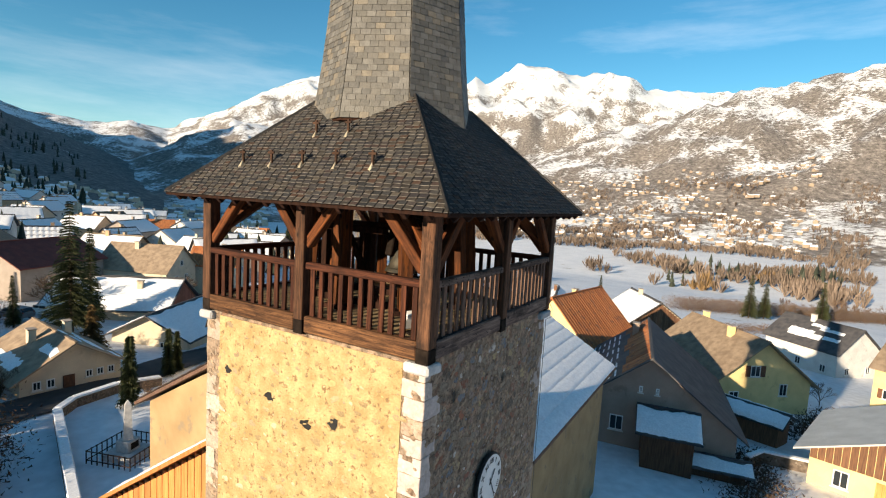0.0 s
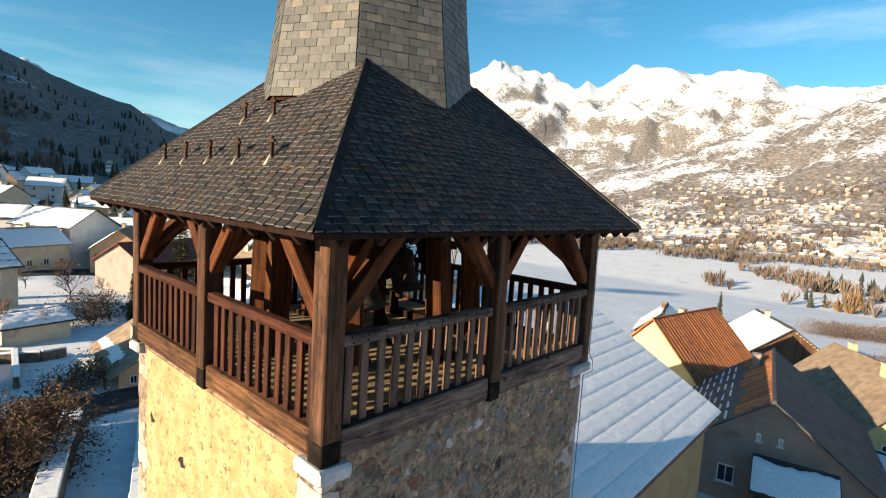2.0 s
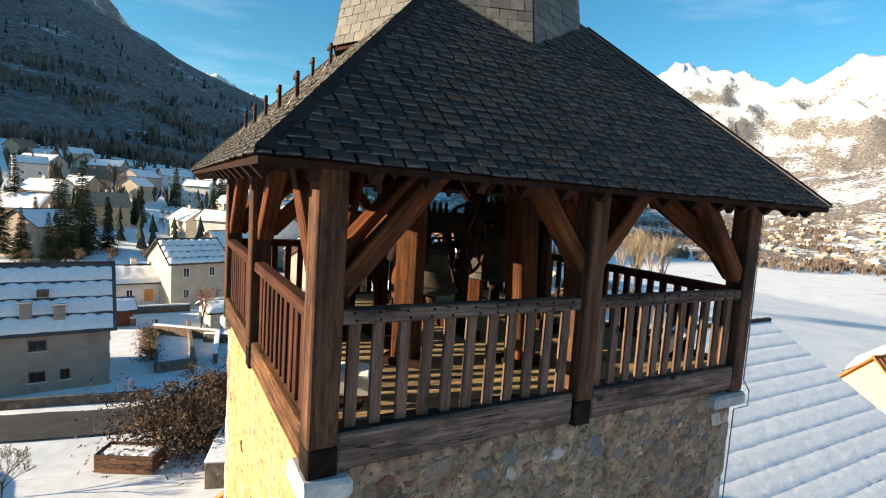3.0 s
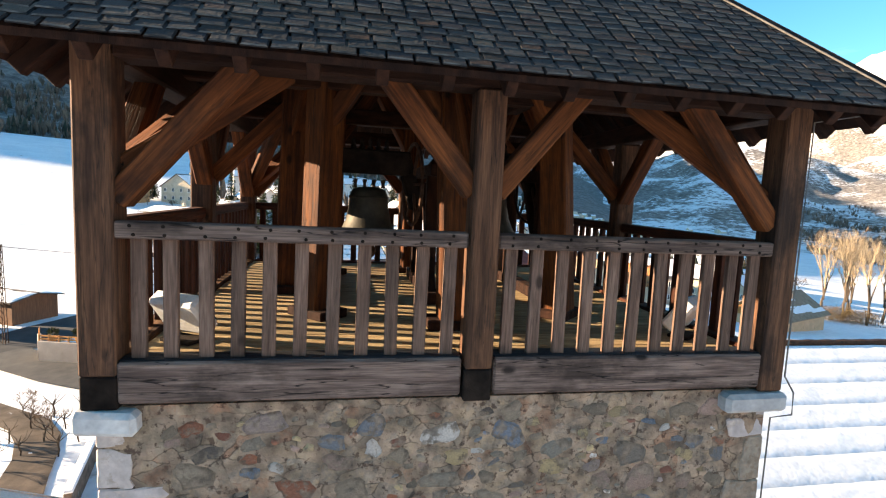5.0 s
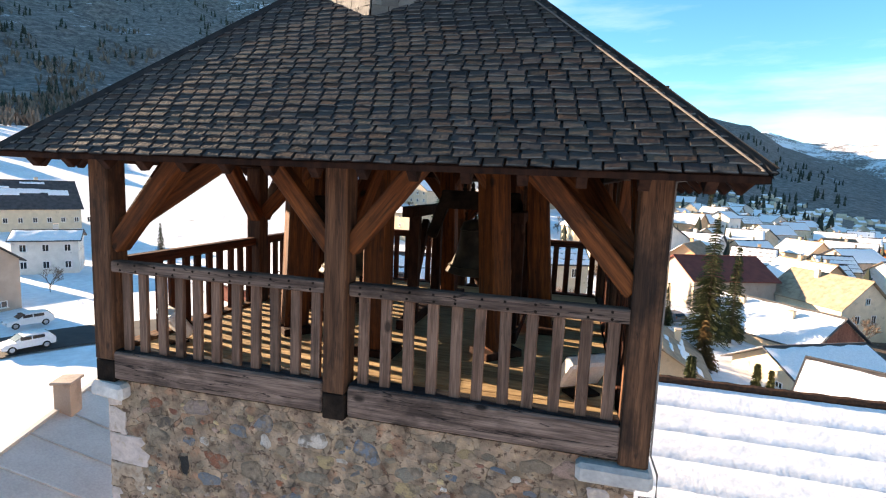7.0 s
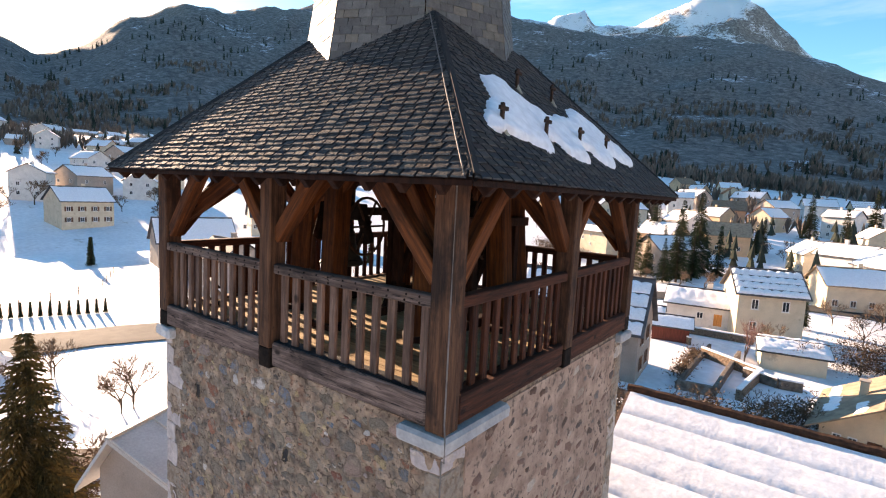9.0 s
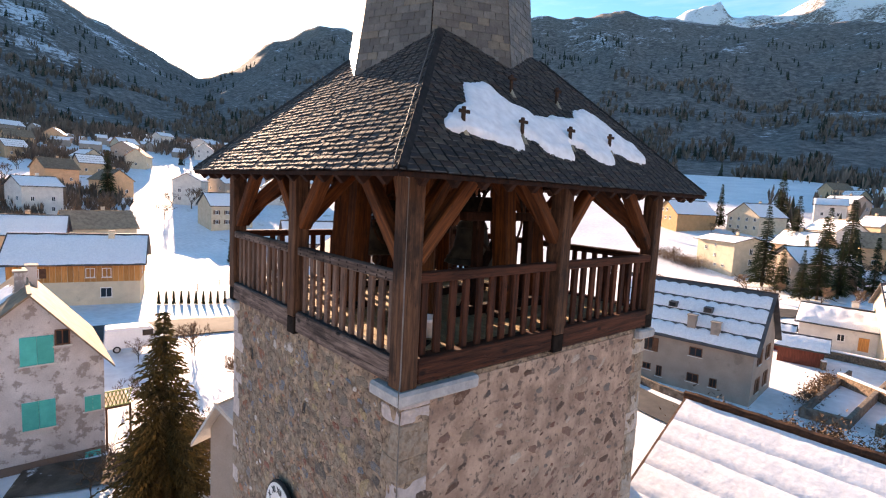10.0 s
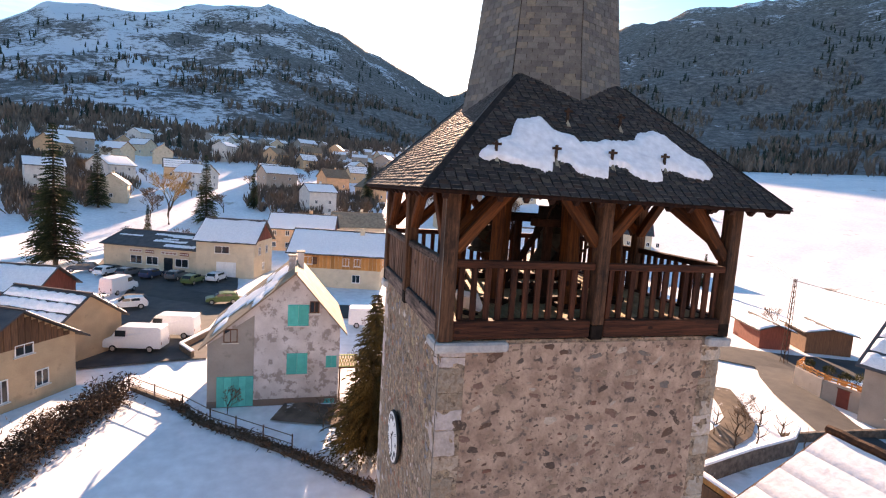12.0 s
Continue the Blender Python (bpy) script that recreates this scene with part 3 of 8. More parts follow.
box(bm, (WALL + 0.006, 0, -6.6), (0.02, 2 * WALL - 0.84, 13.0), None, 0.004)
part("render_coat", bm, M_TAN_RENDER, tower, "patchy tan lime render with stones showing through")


def gallery_side(side):
    f = face_matrix(side)
    grey = side == "R"

    def P(x, y, z):
        return f @ Vector((x, y - H, z))
    up = f.to_3x3() @ Vector((0, 0, 1))
    for x0, x1 in ((-H + 0.24, -0.13), (0.13, H - 0.24)):
        timber("sill_beam", P(x0, 0.11, 0.15), P(x1, 0.11, 0.15), 0.22, 0.3, 0.018, material=M_GREY_BEAM if side == "R" else M_POST_X if side == "L" else M_STAINED, parent=tower, label="cracked grey-brown timber sill beam")
        # added thin strip paints the sill's wet top face as shaded
        if grey:
            timber("sill_strip", P(x0 + 0.004, 0.125, 0.303), P(x1 - 0.004, 0.125, 0.303), 0.185, 0.014, 0.004, material=M_WET_SHADED, parent=tower, label="added dark strip for the sill's wet, shaded top")
        timber("handrail", P(x0 - 0.01, 0.08, 1.215), P(x1 + 0.01, 0.08, 1.215), 0.13, 0.12, 0.014, material=M_GREY_BEAM if grey else M_STAINED, parent=tower)
    # middle post with its iron shoe
    timber("post", P(0, 0.09, 0.22), P(0, 0.09, TOP_Z), 0.22, 0.24, 0.015, up=f.to_3x3() @ Vector((0, 1, 0)), material=M_POST, parent=tower)
    timber("post_shoe", P(0, 0.10, -0.04), P(0, 0.10, 0.219), 0.222, 0.244, 0.012, up=f.to_3x3() @ Vector((0, 1, 0)), material=M_SHOE, parent=tower, label="blackened foot of the post")
    # braces in the plane of the face
    for x0, s in ((0.0, 1), (0.0, -1), (-H + 0.14, 1), (H - 0.14, -1)):
        reach = 0.78 if x0 == 0 else 0.95
        timber("brace", P(x0 + s * 0.08, 0.13, TOP_Z - reach + 0.02), P(x0 + s * (reach - 0.02), 0.13, TOP_Z + 0.06), 0.17, 0.18, 0.015, up=f.to_3x3() @ Vector((0, 1, 0)), material=M_TIMBER, parent=tower)
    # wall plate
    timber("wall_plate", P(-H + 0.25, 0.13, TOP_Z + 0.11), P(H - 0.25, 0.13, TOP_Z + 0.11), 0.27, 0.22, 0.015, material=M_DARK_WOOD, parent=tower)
    # second brace behind the corner posts, up to the inner plate
    for s in (-1, 1):
        timber("brace", P(s * (H - 0.2), 0.2, TOP_Z - 0.75), P(s * (H - 1.25), 0.75, TOP_Z + 0.15), 0.15, 0.2, 0.015, material=M_TIMBER, parent=tower)
    # inward brace from the middle post
    timber("brace", P(0, 0.2, TOP_Z - 0.7), P(0, 1.1, TOP_Z + 0.2), 0.14, 0.18, 0.015, material=M_TIMBER, parent=tower)
    return P


for side in "RBDL":
    gallery_side(side)
for sx in (-1, 1):
    for sy in (-1, 1):
        foot = -0.04 if (sx, sy) == (1, -1) else 0.2
        timber("corner_post", (sx * (H - 0.12), sy * (H - 0.12), foot), (sx * (H - 0.12), sy * (H - 0.12), TOP_Z + 0.24), 0.24, 0.24, 0.015, material=M_POST, parent=tower)
        if foot < 0:
            continue
        timber("post_shoe", (sx * (H - 0.125), sy * (H - 0.125), -0.04), (sx * (H - 0.125), sy * (H - 0.125), 0.199), 0.242, 0.242, 0.012, material=M_SHOE, parent=tower, label="blackened foot of the post")

# balusters, one shared mesh
bm = bmesh.new()
box(bm, (0, 0, 0), (0.098, 0.05, 0.87), None, 0.006)
baluster = part("baluster", bm, M_GREY_WOOD, tower)
stained_mesh = baluster.data.copy()
stained_mesh.materials.clear()
stained_mesh.materials.append(M_STAINED)
for side in "RBDL":
    f = face_matrix(side)
    for x0, x1 in ((-H + 0.24, -0.13), (0.13, H - 0.24)):
        n = 11
        for i in range(n):
            x = x0 + (x1 - x0) * (i + 0.5) / n
            if side == "R" and x0 < -1 and i == 0:
                ob = baluster
            else:
                ob = new("baluster", baluster.data if side == "R" else stained_mesh)
                ob.parent = tower
            ob.matrix_basis = f @ pose(x + random.uniform(-0.012, 0.012), -H + 0.1, 0.735, 0, random.uniform(-0.6, 0.6), random.uniform(-4, 4))

# dark pegs along the handrails of the clock side
bm = bmesh.new()
lathe(bm, [(0.0, 0.0), (0.013, 0.0), (0.011, 0.006), (0.0, 0.008)], 8)
for v in bm.verts:
    v.co = Vector((v.co.x, -v.co.z, v.co.y))
bmesh.ops.recalc_face_normals(bm, faces=bm.faces)
peg = part("peg", bm, M_SHOE, tower)
first = True
for x0, x1 in ((-H + 0.24, -0.13), (0.13, H - 0.24)):
    for i in range(11):
        for dz in (0.03, -0.03):
            ob = peg if first else new("peg", peg.data)
            first = False
            ob.parent = tower
            ob.matrix_basis = pose(x0 + (x1 - x0) * (i + 0.5) / 11 + random.uniform(-0.03, 0.03), -H + 0.0145, 1.215 + dz)

# deck boards
bm = bmesh.new()
box(bm, (0, 0, 0.13), (2 * H - 0.5, 2 * H - 0.5, 0.22))
part("deck_frame", bm, M_DARK_WOOD, tower)
bm = bmesh.new()
box(bm, (0, 0, 0), (2 * H - 0.48, 0.178, 0.03), None, 0.004)
board = part("deck_board", bm, M_DECK, tower)
for i in range(28):
    ob = board if i == 0 else new("deck_board", board.data)
    ob.parent = tower
    ob.matrix_basis = pose(random.uniform(-0.01, 0.01), -2.48 + i * 0.184, 0.258 + random.uniform(-0.004, 0.004), 0, 0, 0)

# inner frame under the eight-sided spire: a post below each of its edges, turned to face outwards and leaning in a little
SPIRE_X = -0.17
M_HONEY = wood_mat("honey_brown_timber", (0.055, 0.016, 0.005), (0.17, 0.053, 0.011), (0.012, 0.006, 0.004), 0.5, 0.8, 0.75)


def ring_at(k, r, z):
    a = radians(45 * k)
    return Vector((r * math.cos(a), r * math.sin(a), z))


for k in range(8):
    low = 1.84 if k % 2 else 1.74
    out = ring_at(k, 1, 0)
    foot, head = ring_at(k, low, 0.27), ring_at(k, low - 0.2, 3.6) + Vector((SPIRE_X * 0.5, 0, 0))
    timber("leaning_post", foot, head, 0.26, 0.3, 0.018, up=out, material=M_HONEY, parent=tower, label="heavy leaning timber post under the spire")
    bm = bmesh.new()
    box(bm, (0, 0, 0.045), (0.5, 0.36, 0.09), None, 0.012)
    pad = part("pad_timber", bm, M_DARK_WOOD, tower)
    pad.matrix_basis = Matrix.Translation(ring_at(k, low, 0.272)) @ Matrix.Rotation(radians(45 * k + 90), 4, "Z")
    for s in (-1, 1):
        p = foot.lerp(head, 0.56)
        q = foot.lerp(head, 0.86).lerp(ring_at(k + s, 1.66, 3.13), 0.52)
        timber("brace", p + out * 0.02, q, 0.12, 0.17, 0.012, material=M_TIMBER, parent=tower)
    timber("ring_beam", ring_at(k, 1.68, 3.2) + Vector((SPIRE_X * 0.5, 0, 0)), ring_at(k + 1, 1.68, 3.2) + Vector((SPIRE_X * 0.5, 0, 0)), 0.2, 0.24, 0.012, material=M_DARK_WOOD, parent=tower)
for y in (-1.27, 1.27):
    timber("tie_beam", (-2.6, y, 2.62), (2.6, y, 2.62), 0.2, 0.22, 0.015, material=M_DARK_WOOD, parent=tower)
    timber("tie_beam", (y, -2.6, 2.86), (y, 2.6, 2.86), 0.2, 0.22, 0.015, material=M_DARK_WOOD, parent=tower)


# ---- roof of the belfry ----
def roof_point(side, u, s):
    """A point on the roof of one side: u along the eave, s up the slope, which rises at 45 degrees."""
    k = s / math.sqrt(2)
    return face_matrix(side) @ Vector((u, -EAVE + k, EAVE_Z + k))


for side in "RBDL":
    f = face_matrix(side)
    bm = bmesh.new()
    lo, hi = [], []
    for off, ring in ((0.0, hi), (-0.035, lo)):
        for u, s in ((-EAVE + 0.02, 0.02), (EAVE - 0.02, 0.02), (0.9, 3.38), (-0.9, 3.38)):
            k = s / math.sqrt(2)
            ring.append(bm.verts.new(f @ Vector((u, -EAVE + k - off * 0.0, EAVE_Z + k + off * 1.3 - 0.012))))
    bm.faces.new(hi)
    bm.faces.new(lo[::-1])
    for i in range(4):
        bm.faces.new((hi[i], lo[i], lo[(i + 1) % 4], hi[(i + 1) % 4]))
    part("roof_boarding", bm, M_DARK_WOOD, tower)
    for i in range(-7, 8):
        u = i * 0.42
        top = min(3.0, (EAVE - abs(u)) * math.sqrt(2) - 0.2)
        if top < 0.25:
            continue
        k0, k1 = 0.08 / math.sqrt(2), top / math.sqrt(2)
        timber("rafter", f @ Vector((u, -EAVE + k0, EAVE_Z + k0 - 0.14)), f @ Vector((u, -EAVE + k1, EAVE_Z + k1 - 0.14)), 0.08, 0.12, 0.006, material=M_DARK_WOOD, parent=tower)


def slate_verts(w, h, th, lift, wear=(0.0, 0.0)):
    """A slate lying in the x-y plane, its tail lifted over the course beneath, with a chipped upper edge and worn lower corners."""
    return [(-w / 2 + 0.005, wear[0], lift), (w / 2 - 0.004, wear[1], lift), (w / 2, h, 0.004), (-w / 2, h, 0.004),
            (-w / 2 + 0.013, wear[0] + 0.011, lift + th), (w / 2 - 0.011, wear[1] + 0.011, lift + th), (w / 2 - 0.003, h, 0.004 + th), (-w / 2 + 0.005, h, 0.004 + th),
            (-w / 2 + 0.005, wear[0], lift + th * 0.66), (w / 2 - 0.004, wear[1], lift + th * 0.66)]


SLATE_FACES = [(3, 2, 1, 0), (4, 5, 6, 7), (0, 1, 9, 8), (8, 9, 5, 4), (1, 2, 6, 5, 9), (2, 3, 7, 6), (3, 0, 8, 4, 7)]
BOX_FACES = [(3, 2, 1, 0), (4, 5, 6, 7), (0, 1, 5, 4), (1, 2, 6, 5), (2, 3, 7, 6), (3, 0, 4, 7)]
rng = random.Random(4)
COURSE, SLATE_W = 0.086, 0.17
# worn upper arris, paler still for the highlight painted along it
M_SLATE_EDGE = mat("worn_highlit_slate_edge", (0.025, 0.023, 0.021), (0.135, 0.122, 0.106), scale=9, grain=30, rough=0.85)
# near-black tails and sides: the shadow between slates, put into the colour
M_SLATE_TAIL = mat("shade_dark_slate", (0.008, 0.008, 0.009), (0.026, 0.024, 0.023), scale=9, grain=30, rough=0.9)
slate_mesh = []
for v in range(8):
    me = bpy.data.meshes.new("slate")
    me.from_pydata(slate_verts(SLATE_W - 0.012 + 0.003 * (v % 4), 0.155, 0.014, 0.018 + 0.003 * (v % 3), (rng.uniform(-0.01, 0.008), rng.uniform(-0.01, 0.008))), [], SLATE_FACES)
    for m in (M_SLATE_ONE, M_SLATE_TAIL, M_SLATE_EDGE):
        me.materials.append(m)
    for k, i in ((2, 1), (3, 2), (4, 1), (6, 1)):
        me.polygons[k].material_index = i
    slate_mesh.append(me)
slate_jobs = []
for side in "RBDL":
    verts, faces = [], []
    f = face_matrix(side)
    tilt = f @ Matrix.Rotation(radians(45), 4, "X")
    for c in range(36):
        s = c * COURSE
        half = EAVE - s / math.sqrt(2) + 0.01
        off = (c % 2) * 0.5 * SLATE_W + rng.uniform(-0.03, 0.03)
        n = int(2 * half / SLATE_W) + 2
        for i in range(n + 1):
            u = -half + off - SLATE_W + i * SLATE_W
            w0, w1 = max(u - SLATE_W / 2, -half), min(u + SLATE_W / 2, half)
            if w1 - w0 < 0.04:
                continue
            p = roof_point(side, (w0 + w1) / 2, s + rng.uniform(-0.006, 0.006))
            turn = rng.uniform(-0.018, 0.018)
            if side == "R" and c < 8 and max(abs(w0), abs(w1)) < half - 0.14:
                slate_jobs.append((p, tilt.to_3x3(), turn, rng.randrange(8)))
                continue
            base = len(verts)
            m = tilt.to_3x3() @ Matrix.Rotation(turn, 3, "Z")
            mid = (w0 + w1) / 2
            for q in slate_verts(w1 - w0 - 0.007, 0.155, 0.014, 0.017 + rng.uniform(0, 0.008), (rng.uniform(-0.01, 0.008), rng.uniform(-0.01, 0.008))):
                lim = half - q[1] / math.sqrt(2)
                verts.append(p + m @ Vector((min(max(q[0], -lim - mid), lim - mid), q[1], q[2])))
            faces += [tuple(base + k for k in fc) for fc in SLATE_FACES]
    rest = raw("slate_rest", verts, faces, M_SLATE, tower, "dark grey slates in courses")
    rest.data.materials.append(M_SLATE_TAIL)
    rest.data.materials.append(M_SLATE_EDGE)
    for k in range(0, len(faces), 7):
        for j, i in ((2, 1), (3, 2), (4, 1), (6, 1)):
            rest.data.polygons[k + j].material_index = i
    tagged(rest, kind="stuff")

# spire
SPIRE = [(1.74, 3.9), (1.63, 4.6), (1.535, 5.3), (1.37, 7.0), (0.88, 11.0), (0.06, 17.0)]


def spire_radius(z):
    return lerp_table([(b, a) for a, b in SPIRE], z)


bm = bmesh.new()
lathe(bm, [(r - 0.02, z) for r, z in SPIRE], n=8, c=(SPIRE_X, 0, 0))
part("spire_core", bm, M_DARK_WOOD, tower)
verts, faces = [], []
for k in range(8):
    a0, a1 = 2 * math.pi * k / 8, 2 * math.pi * (k + 1) / 8
    z, c = 3.95, 0
    while z < 16.6:
        z1 = z + 0.112
        p0, p1 = Vector((math.cos(a0), math.sin(a0), 0)), Vector((math.cos(a1), math.sin(a1), 0))
        r0, r1 = spire_radius(z), spire_radius(z1)
        e0, e1 = p0 * r0 + Vector((0, 0, z)), p1 * r0 + Vector((0, 0, z))
        g0, g1 = p0 * r1 + Vector((0, 0, z1 + 0.05)), p1 * r1 + Vector((0, 0, z1 + 0.05))
        nrm = (e1 - e0).cross(g0 - e0).normalized()
        width = (e1 - e0).length
        n = max(2, round(width / 0.195))
        cuts = [0.0] + [(i + (0.5 if c % 2 else 0.0) + rng.uniform(-0.08, 0.08)) / n for i in range(0 if c % 2 else 1, n)] + [1.0]
        for t0, t1 in zip(cuts, cuts[1:]):
            g = 0.004 / width
            quad = [e0.lerp(e1, t0 + g), e0.lerp(e1, t1 - g), g0.lerp(g1, t1 - g), g0.lerp(g1, t0 + g)]
            base = len(verts)
            lift = rng.uniform(0.012, 0.02)
            for i, q in enumerate(quad):
                verts.append(q + nrm * (lift if i < 2 else 0.0) + Vector((SPIRE_X, 0, 0)))
            for i, q in enumerate(quad):
                verts.append(q + nrm * ((lift if i < 2 else 0.0) + 0.009) + Vector((SPIRE_X, 0, 0)))
            faces += [tuple(base + j for j in fc) for fc in BOX_FACES]
        z, c = z1, c + 1
tagged(raw("spire_slating", verts, faces, M_SPIRE, tower, "weathered grey slates of the eight-sided spire"), kind="stuff")

# ---- nave of the church ----
NAVE_X0, NAVE_X1, RIDGE_Y, RIDGE_Z, EAVE_DY, NAVE_EAVE = 1.7, 22.5, 7.2, -2.75, 8.0, -7.2
FAR_DY = 6.6
FAR_EAVE = RIDGE_Z + (NAVE_EAVE - RIDGE_Z) * FAR_DY / EAVE_DY
church = thing("church_nave", "long church nave under a steep roof covered with snow", "church", at=(0, 0, 0))
bm = bmesh.new()


def prism(bm, x0, x1, outline):
    """A solid with the outline (y, z) drawn out along x."""
    a = [bm.verts.new((x0, y, z)) for y, z in outline]
    b = [bm.verts.new((x1, y, z)) for y, z in outline]
    n = len(outline)
    bm.faces.new(a[::-1])
    bm.faces.new(b)
    for i in range(n):
        bm.faces.new((a[i], a[(i + 1) % n], b[(i + 1) % n], b[i]))
    bmesh.ops.recalc_face_normals(bm, faces=bm.faces)


prism(bm, NAVE_X0 + 0.3, NAVE_X1 - 0.3, [(RIDGE_Y - EAVE_DY + 0.6, BASE - 5), (RIDGE_Y + FAR_DY - 0.6, BASE - 5), (RIDGE_Y + FAR_DY - 0.6, FAR_EAVE + 0.1), (RIDGE_Y, RIDGE_Z - 0.3), (RIDGE_Y - EAVE_DY + 0.6, NAVE_EAVE + 0.1)])
part("wall", bm, mat("ochre_render", (0.36, 0.25, 0.13), (0.48, 0.35, 0.19), scale=0.8, rough=0.95, bump=0.6, spots=(0.3, 0.23, 0.15), spot_at=0.6, spot_scale=1.2), church, "ochre lime render")
for s in (-1, 1):
    run, low = (EAVE_DY, NAVE_EAVE) if s < 0 else (FAR_DY, FAR_EAVE)
    bm = bmesh.new()
    o = [(RIDGE_Y, RIDGE_Z), (RIDGE_Y + s * run, low), (RIDGE_Y + s * run, low - 0.14), (RIDGE_Y, RIDGE_Z - 0.14)]
    prism(bm, NAVE_X0, NAVE_X1, o)
    roof = part("roof", bm, M_GREY_WOOD, church)
    # snow in long strips, each overlapping the one beneath
    n = 12
    for i in range(n):
        t0, t1 = i / n, (i + 1) / n
        bm = bmesh.new()
        nx, ny = 150, 9
        rows = []
        for j in range(ny + 1):
            t = t0 + (t1 - t0) * j / ny
            y = RIDGE_Y + s * (0.12 + (run - 0.12) * t)
            z = RIDGE_Z + (low - RIDGE_Z) * (0.015 + 0.985 * t)
            edge = min(1, 0.75 + 0.25 * j / 2) * (1 if j < ny - 1 else 0.8 if j < ny else 0.4)
            row = []
            for k in range(nx + 1):
                x = NAVE_X0 + 0.1 + (NAVE_X1 - NAVE_X0 - 0.2) * k / nx
                h = 0.03 + (0.075 + 0.01 * noise.noise(Vector((x * 1.4, t * 22, s))) + 0.014 * noise.noise(Vector((x * 9, t * 110, s)))) * edge
                row.append(bm.verts.new((x, y + (0.03 * noise.noise(Vector((x * 3, i, 5))) if j in (0, ny) else 0), z + h)))
            rows.append(row)
        for a, b in zip(rows, rows[1:]):
            for k in range(nx):
                bm.faces.new((a[k], a[k + 1], b[k + 1], b[k]) if s < 0 else (a[k + 1], a[k], b[k], b[k + 1]))
        part("snow", bm, M_SNOW, roof, "strip of settled snow", smooth=True)
bm = bmesh.new()
tube(bm, [(NAVE_X0 + (NAVE_X1 - NAVE_X0) * i / 60, RIDGE_Y, RIDGE_Z + 0.07 + 0.02 * (i % 2)) for i in range(61)], 0.11, 8)
part("ridge_cap", bm, M_IRON, church, "rough ridge capping")

# ---- details of the tower ----
def stone_shape(w, h, depth, r, n=15):
    """One rubble stone: a wavering outline on the wall plane and a low cushioned face in front of it."""
    ring0, ring1 = [], []
    p = [r.uniform(0, 6.3) for _ in range(4)]
    for k in range(n):
        a = 2 * math.pi * k / n
        m = 0.9 + 0.13 * math.sin(2 * a + p[0]) + 0.1 * math.sin(3 * a + p[1]) + 0.07 * math.sin(5 * a + p[2]) + r.uniform(-0.06, 0.06)
        x, z = math.cos(a), math.sin(a)
        f = 1 / max(abs(x), abs(z)) ** 0.5
        ring0.append((x * w / 2 * m * f, 0.006, z * h / 2 * m * f))
        ring1.append((x * w / 2 * m * f * 0.8, -depth * r.uniform(0.6, 1.0), z * h / 2 * m * f * 0.76))
    verts = ring0 + ring1 + [(0, -depth * 1.1, 0)]
    faces = []
    for k in range(n):
        j = (k + 1) % n
        faces.append((k, j, n + j, n + k))
        faces.append((n + k, n + j, 2 * n))
    return verts, faces


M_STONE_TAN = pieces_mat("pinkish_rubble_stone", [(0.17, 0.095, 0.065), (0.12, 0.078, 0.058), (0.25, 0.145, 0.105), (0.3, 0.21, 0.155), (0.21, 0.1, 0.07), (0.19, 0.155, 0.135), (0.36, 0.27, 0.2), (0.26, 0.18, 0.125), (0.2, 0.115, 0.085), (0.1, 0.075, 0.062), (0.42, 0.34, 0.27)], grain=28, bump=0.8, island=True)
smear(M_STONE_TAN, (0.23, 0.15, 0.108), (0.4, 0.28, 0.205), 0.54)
# lit copy of the rubble for side L, ochre brightened as by sun
M_STONE_SUNLIT = pieces_mat("sunlit_ochre_stone", [(0.42, 0.31, 0.16), (0.5, 0.39, 0.22), (0.33, 0.24, 0.125), (0.46, 0.35, 0.2), (0.36, 0.28, 0.17), (0.55, 0.45, 0.29), (0.27, 0.2, 0.12), (0.48, 0.33, 0.15)], grain=28, bump=0.9, island=True)
smear(M_STONE_SUNLIT, (0.36, 0.25, 0.11), (0.5, 0.37, 0.185), 0.5)
stone_jobs = []
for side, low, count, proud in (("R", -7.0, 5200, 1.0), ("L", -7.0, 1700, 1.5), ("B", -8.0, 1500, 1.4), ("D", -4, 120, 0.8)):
    r = random.Random(side)
    verts, faces, taken = [], [], []
    for i in range(count):
        big = i < count * (0.34 if side == "B" else 0.16)
        w = (r.uniform(0.17, 0.36) if big else r.uniform(0.06, 0.17)) * (0.85 if side == "L" else 1)
        h = w * (r.uniform(0.3, 0.65) if side == "B" else r.uniform(0.42, 0.85))
        jx, jz = r.uniform(-WALL + 0.4, WALL - 0.4), r.uniform(low, -0.16)
        if side == "R" and (math.hypot(jx + 0.2, jz + 3.1) < 0.62 + w / 2 or (abs(jx + 1.76) < 0.14 + w / 2 and abs(jz + 0.88) < 0.2 + h / 2)):
            continue
        pack = 0.47 if side == "R" else 0.62
        if any(abs(jx - a) < (w + c) * pack and abs(jz - b) < (h + d) * pack for a, b, c, d in taken):
            continue
        taken.append((jx, jz, w, h))
        depth = r.uniform(0.002, 0.009) * proud
        m = face_matrix(side) @ pose(jx, -WALL - (0.014 if side in "LB" else 0), jz, 0, r.gauss(0, 16), 0)
        if side == "R" and jz > -2.4 and w > 0.1 and len(stone_jobs) < 290:
            stone_jobs.append((m, w, h, depth))
            continue
        v, f = stone_shape(w, h, depth, r)
        base = len(verts)
        verts += [m @ Vector(q) for q in v]
        faces += [tuple(base + k for k in q) for q in f]
    tagged(raw("rubble", verts, faces, M_STONE_TAN if side == "B" else M_STONE_SUNLIT if side == "L" else M_STONE, tower, "uneven grey, ochre and rust-coloured rubble stones", smooth=True), kind="stuff")

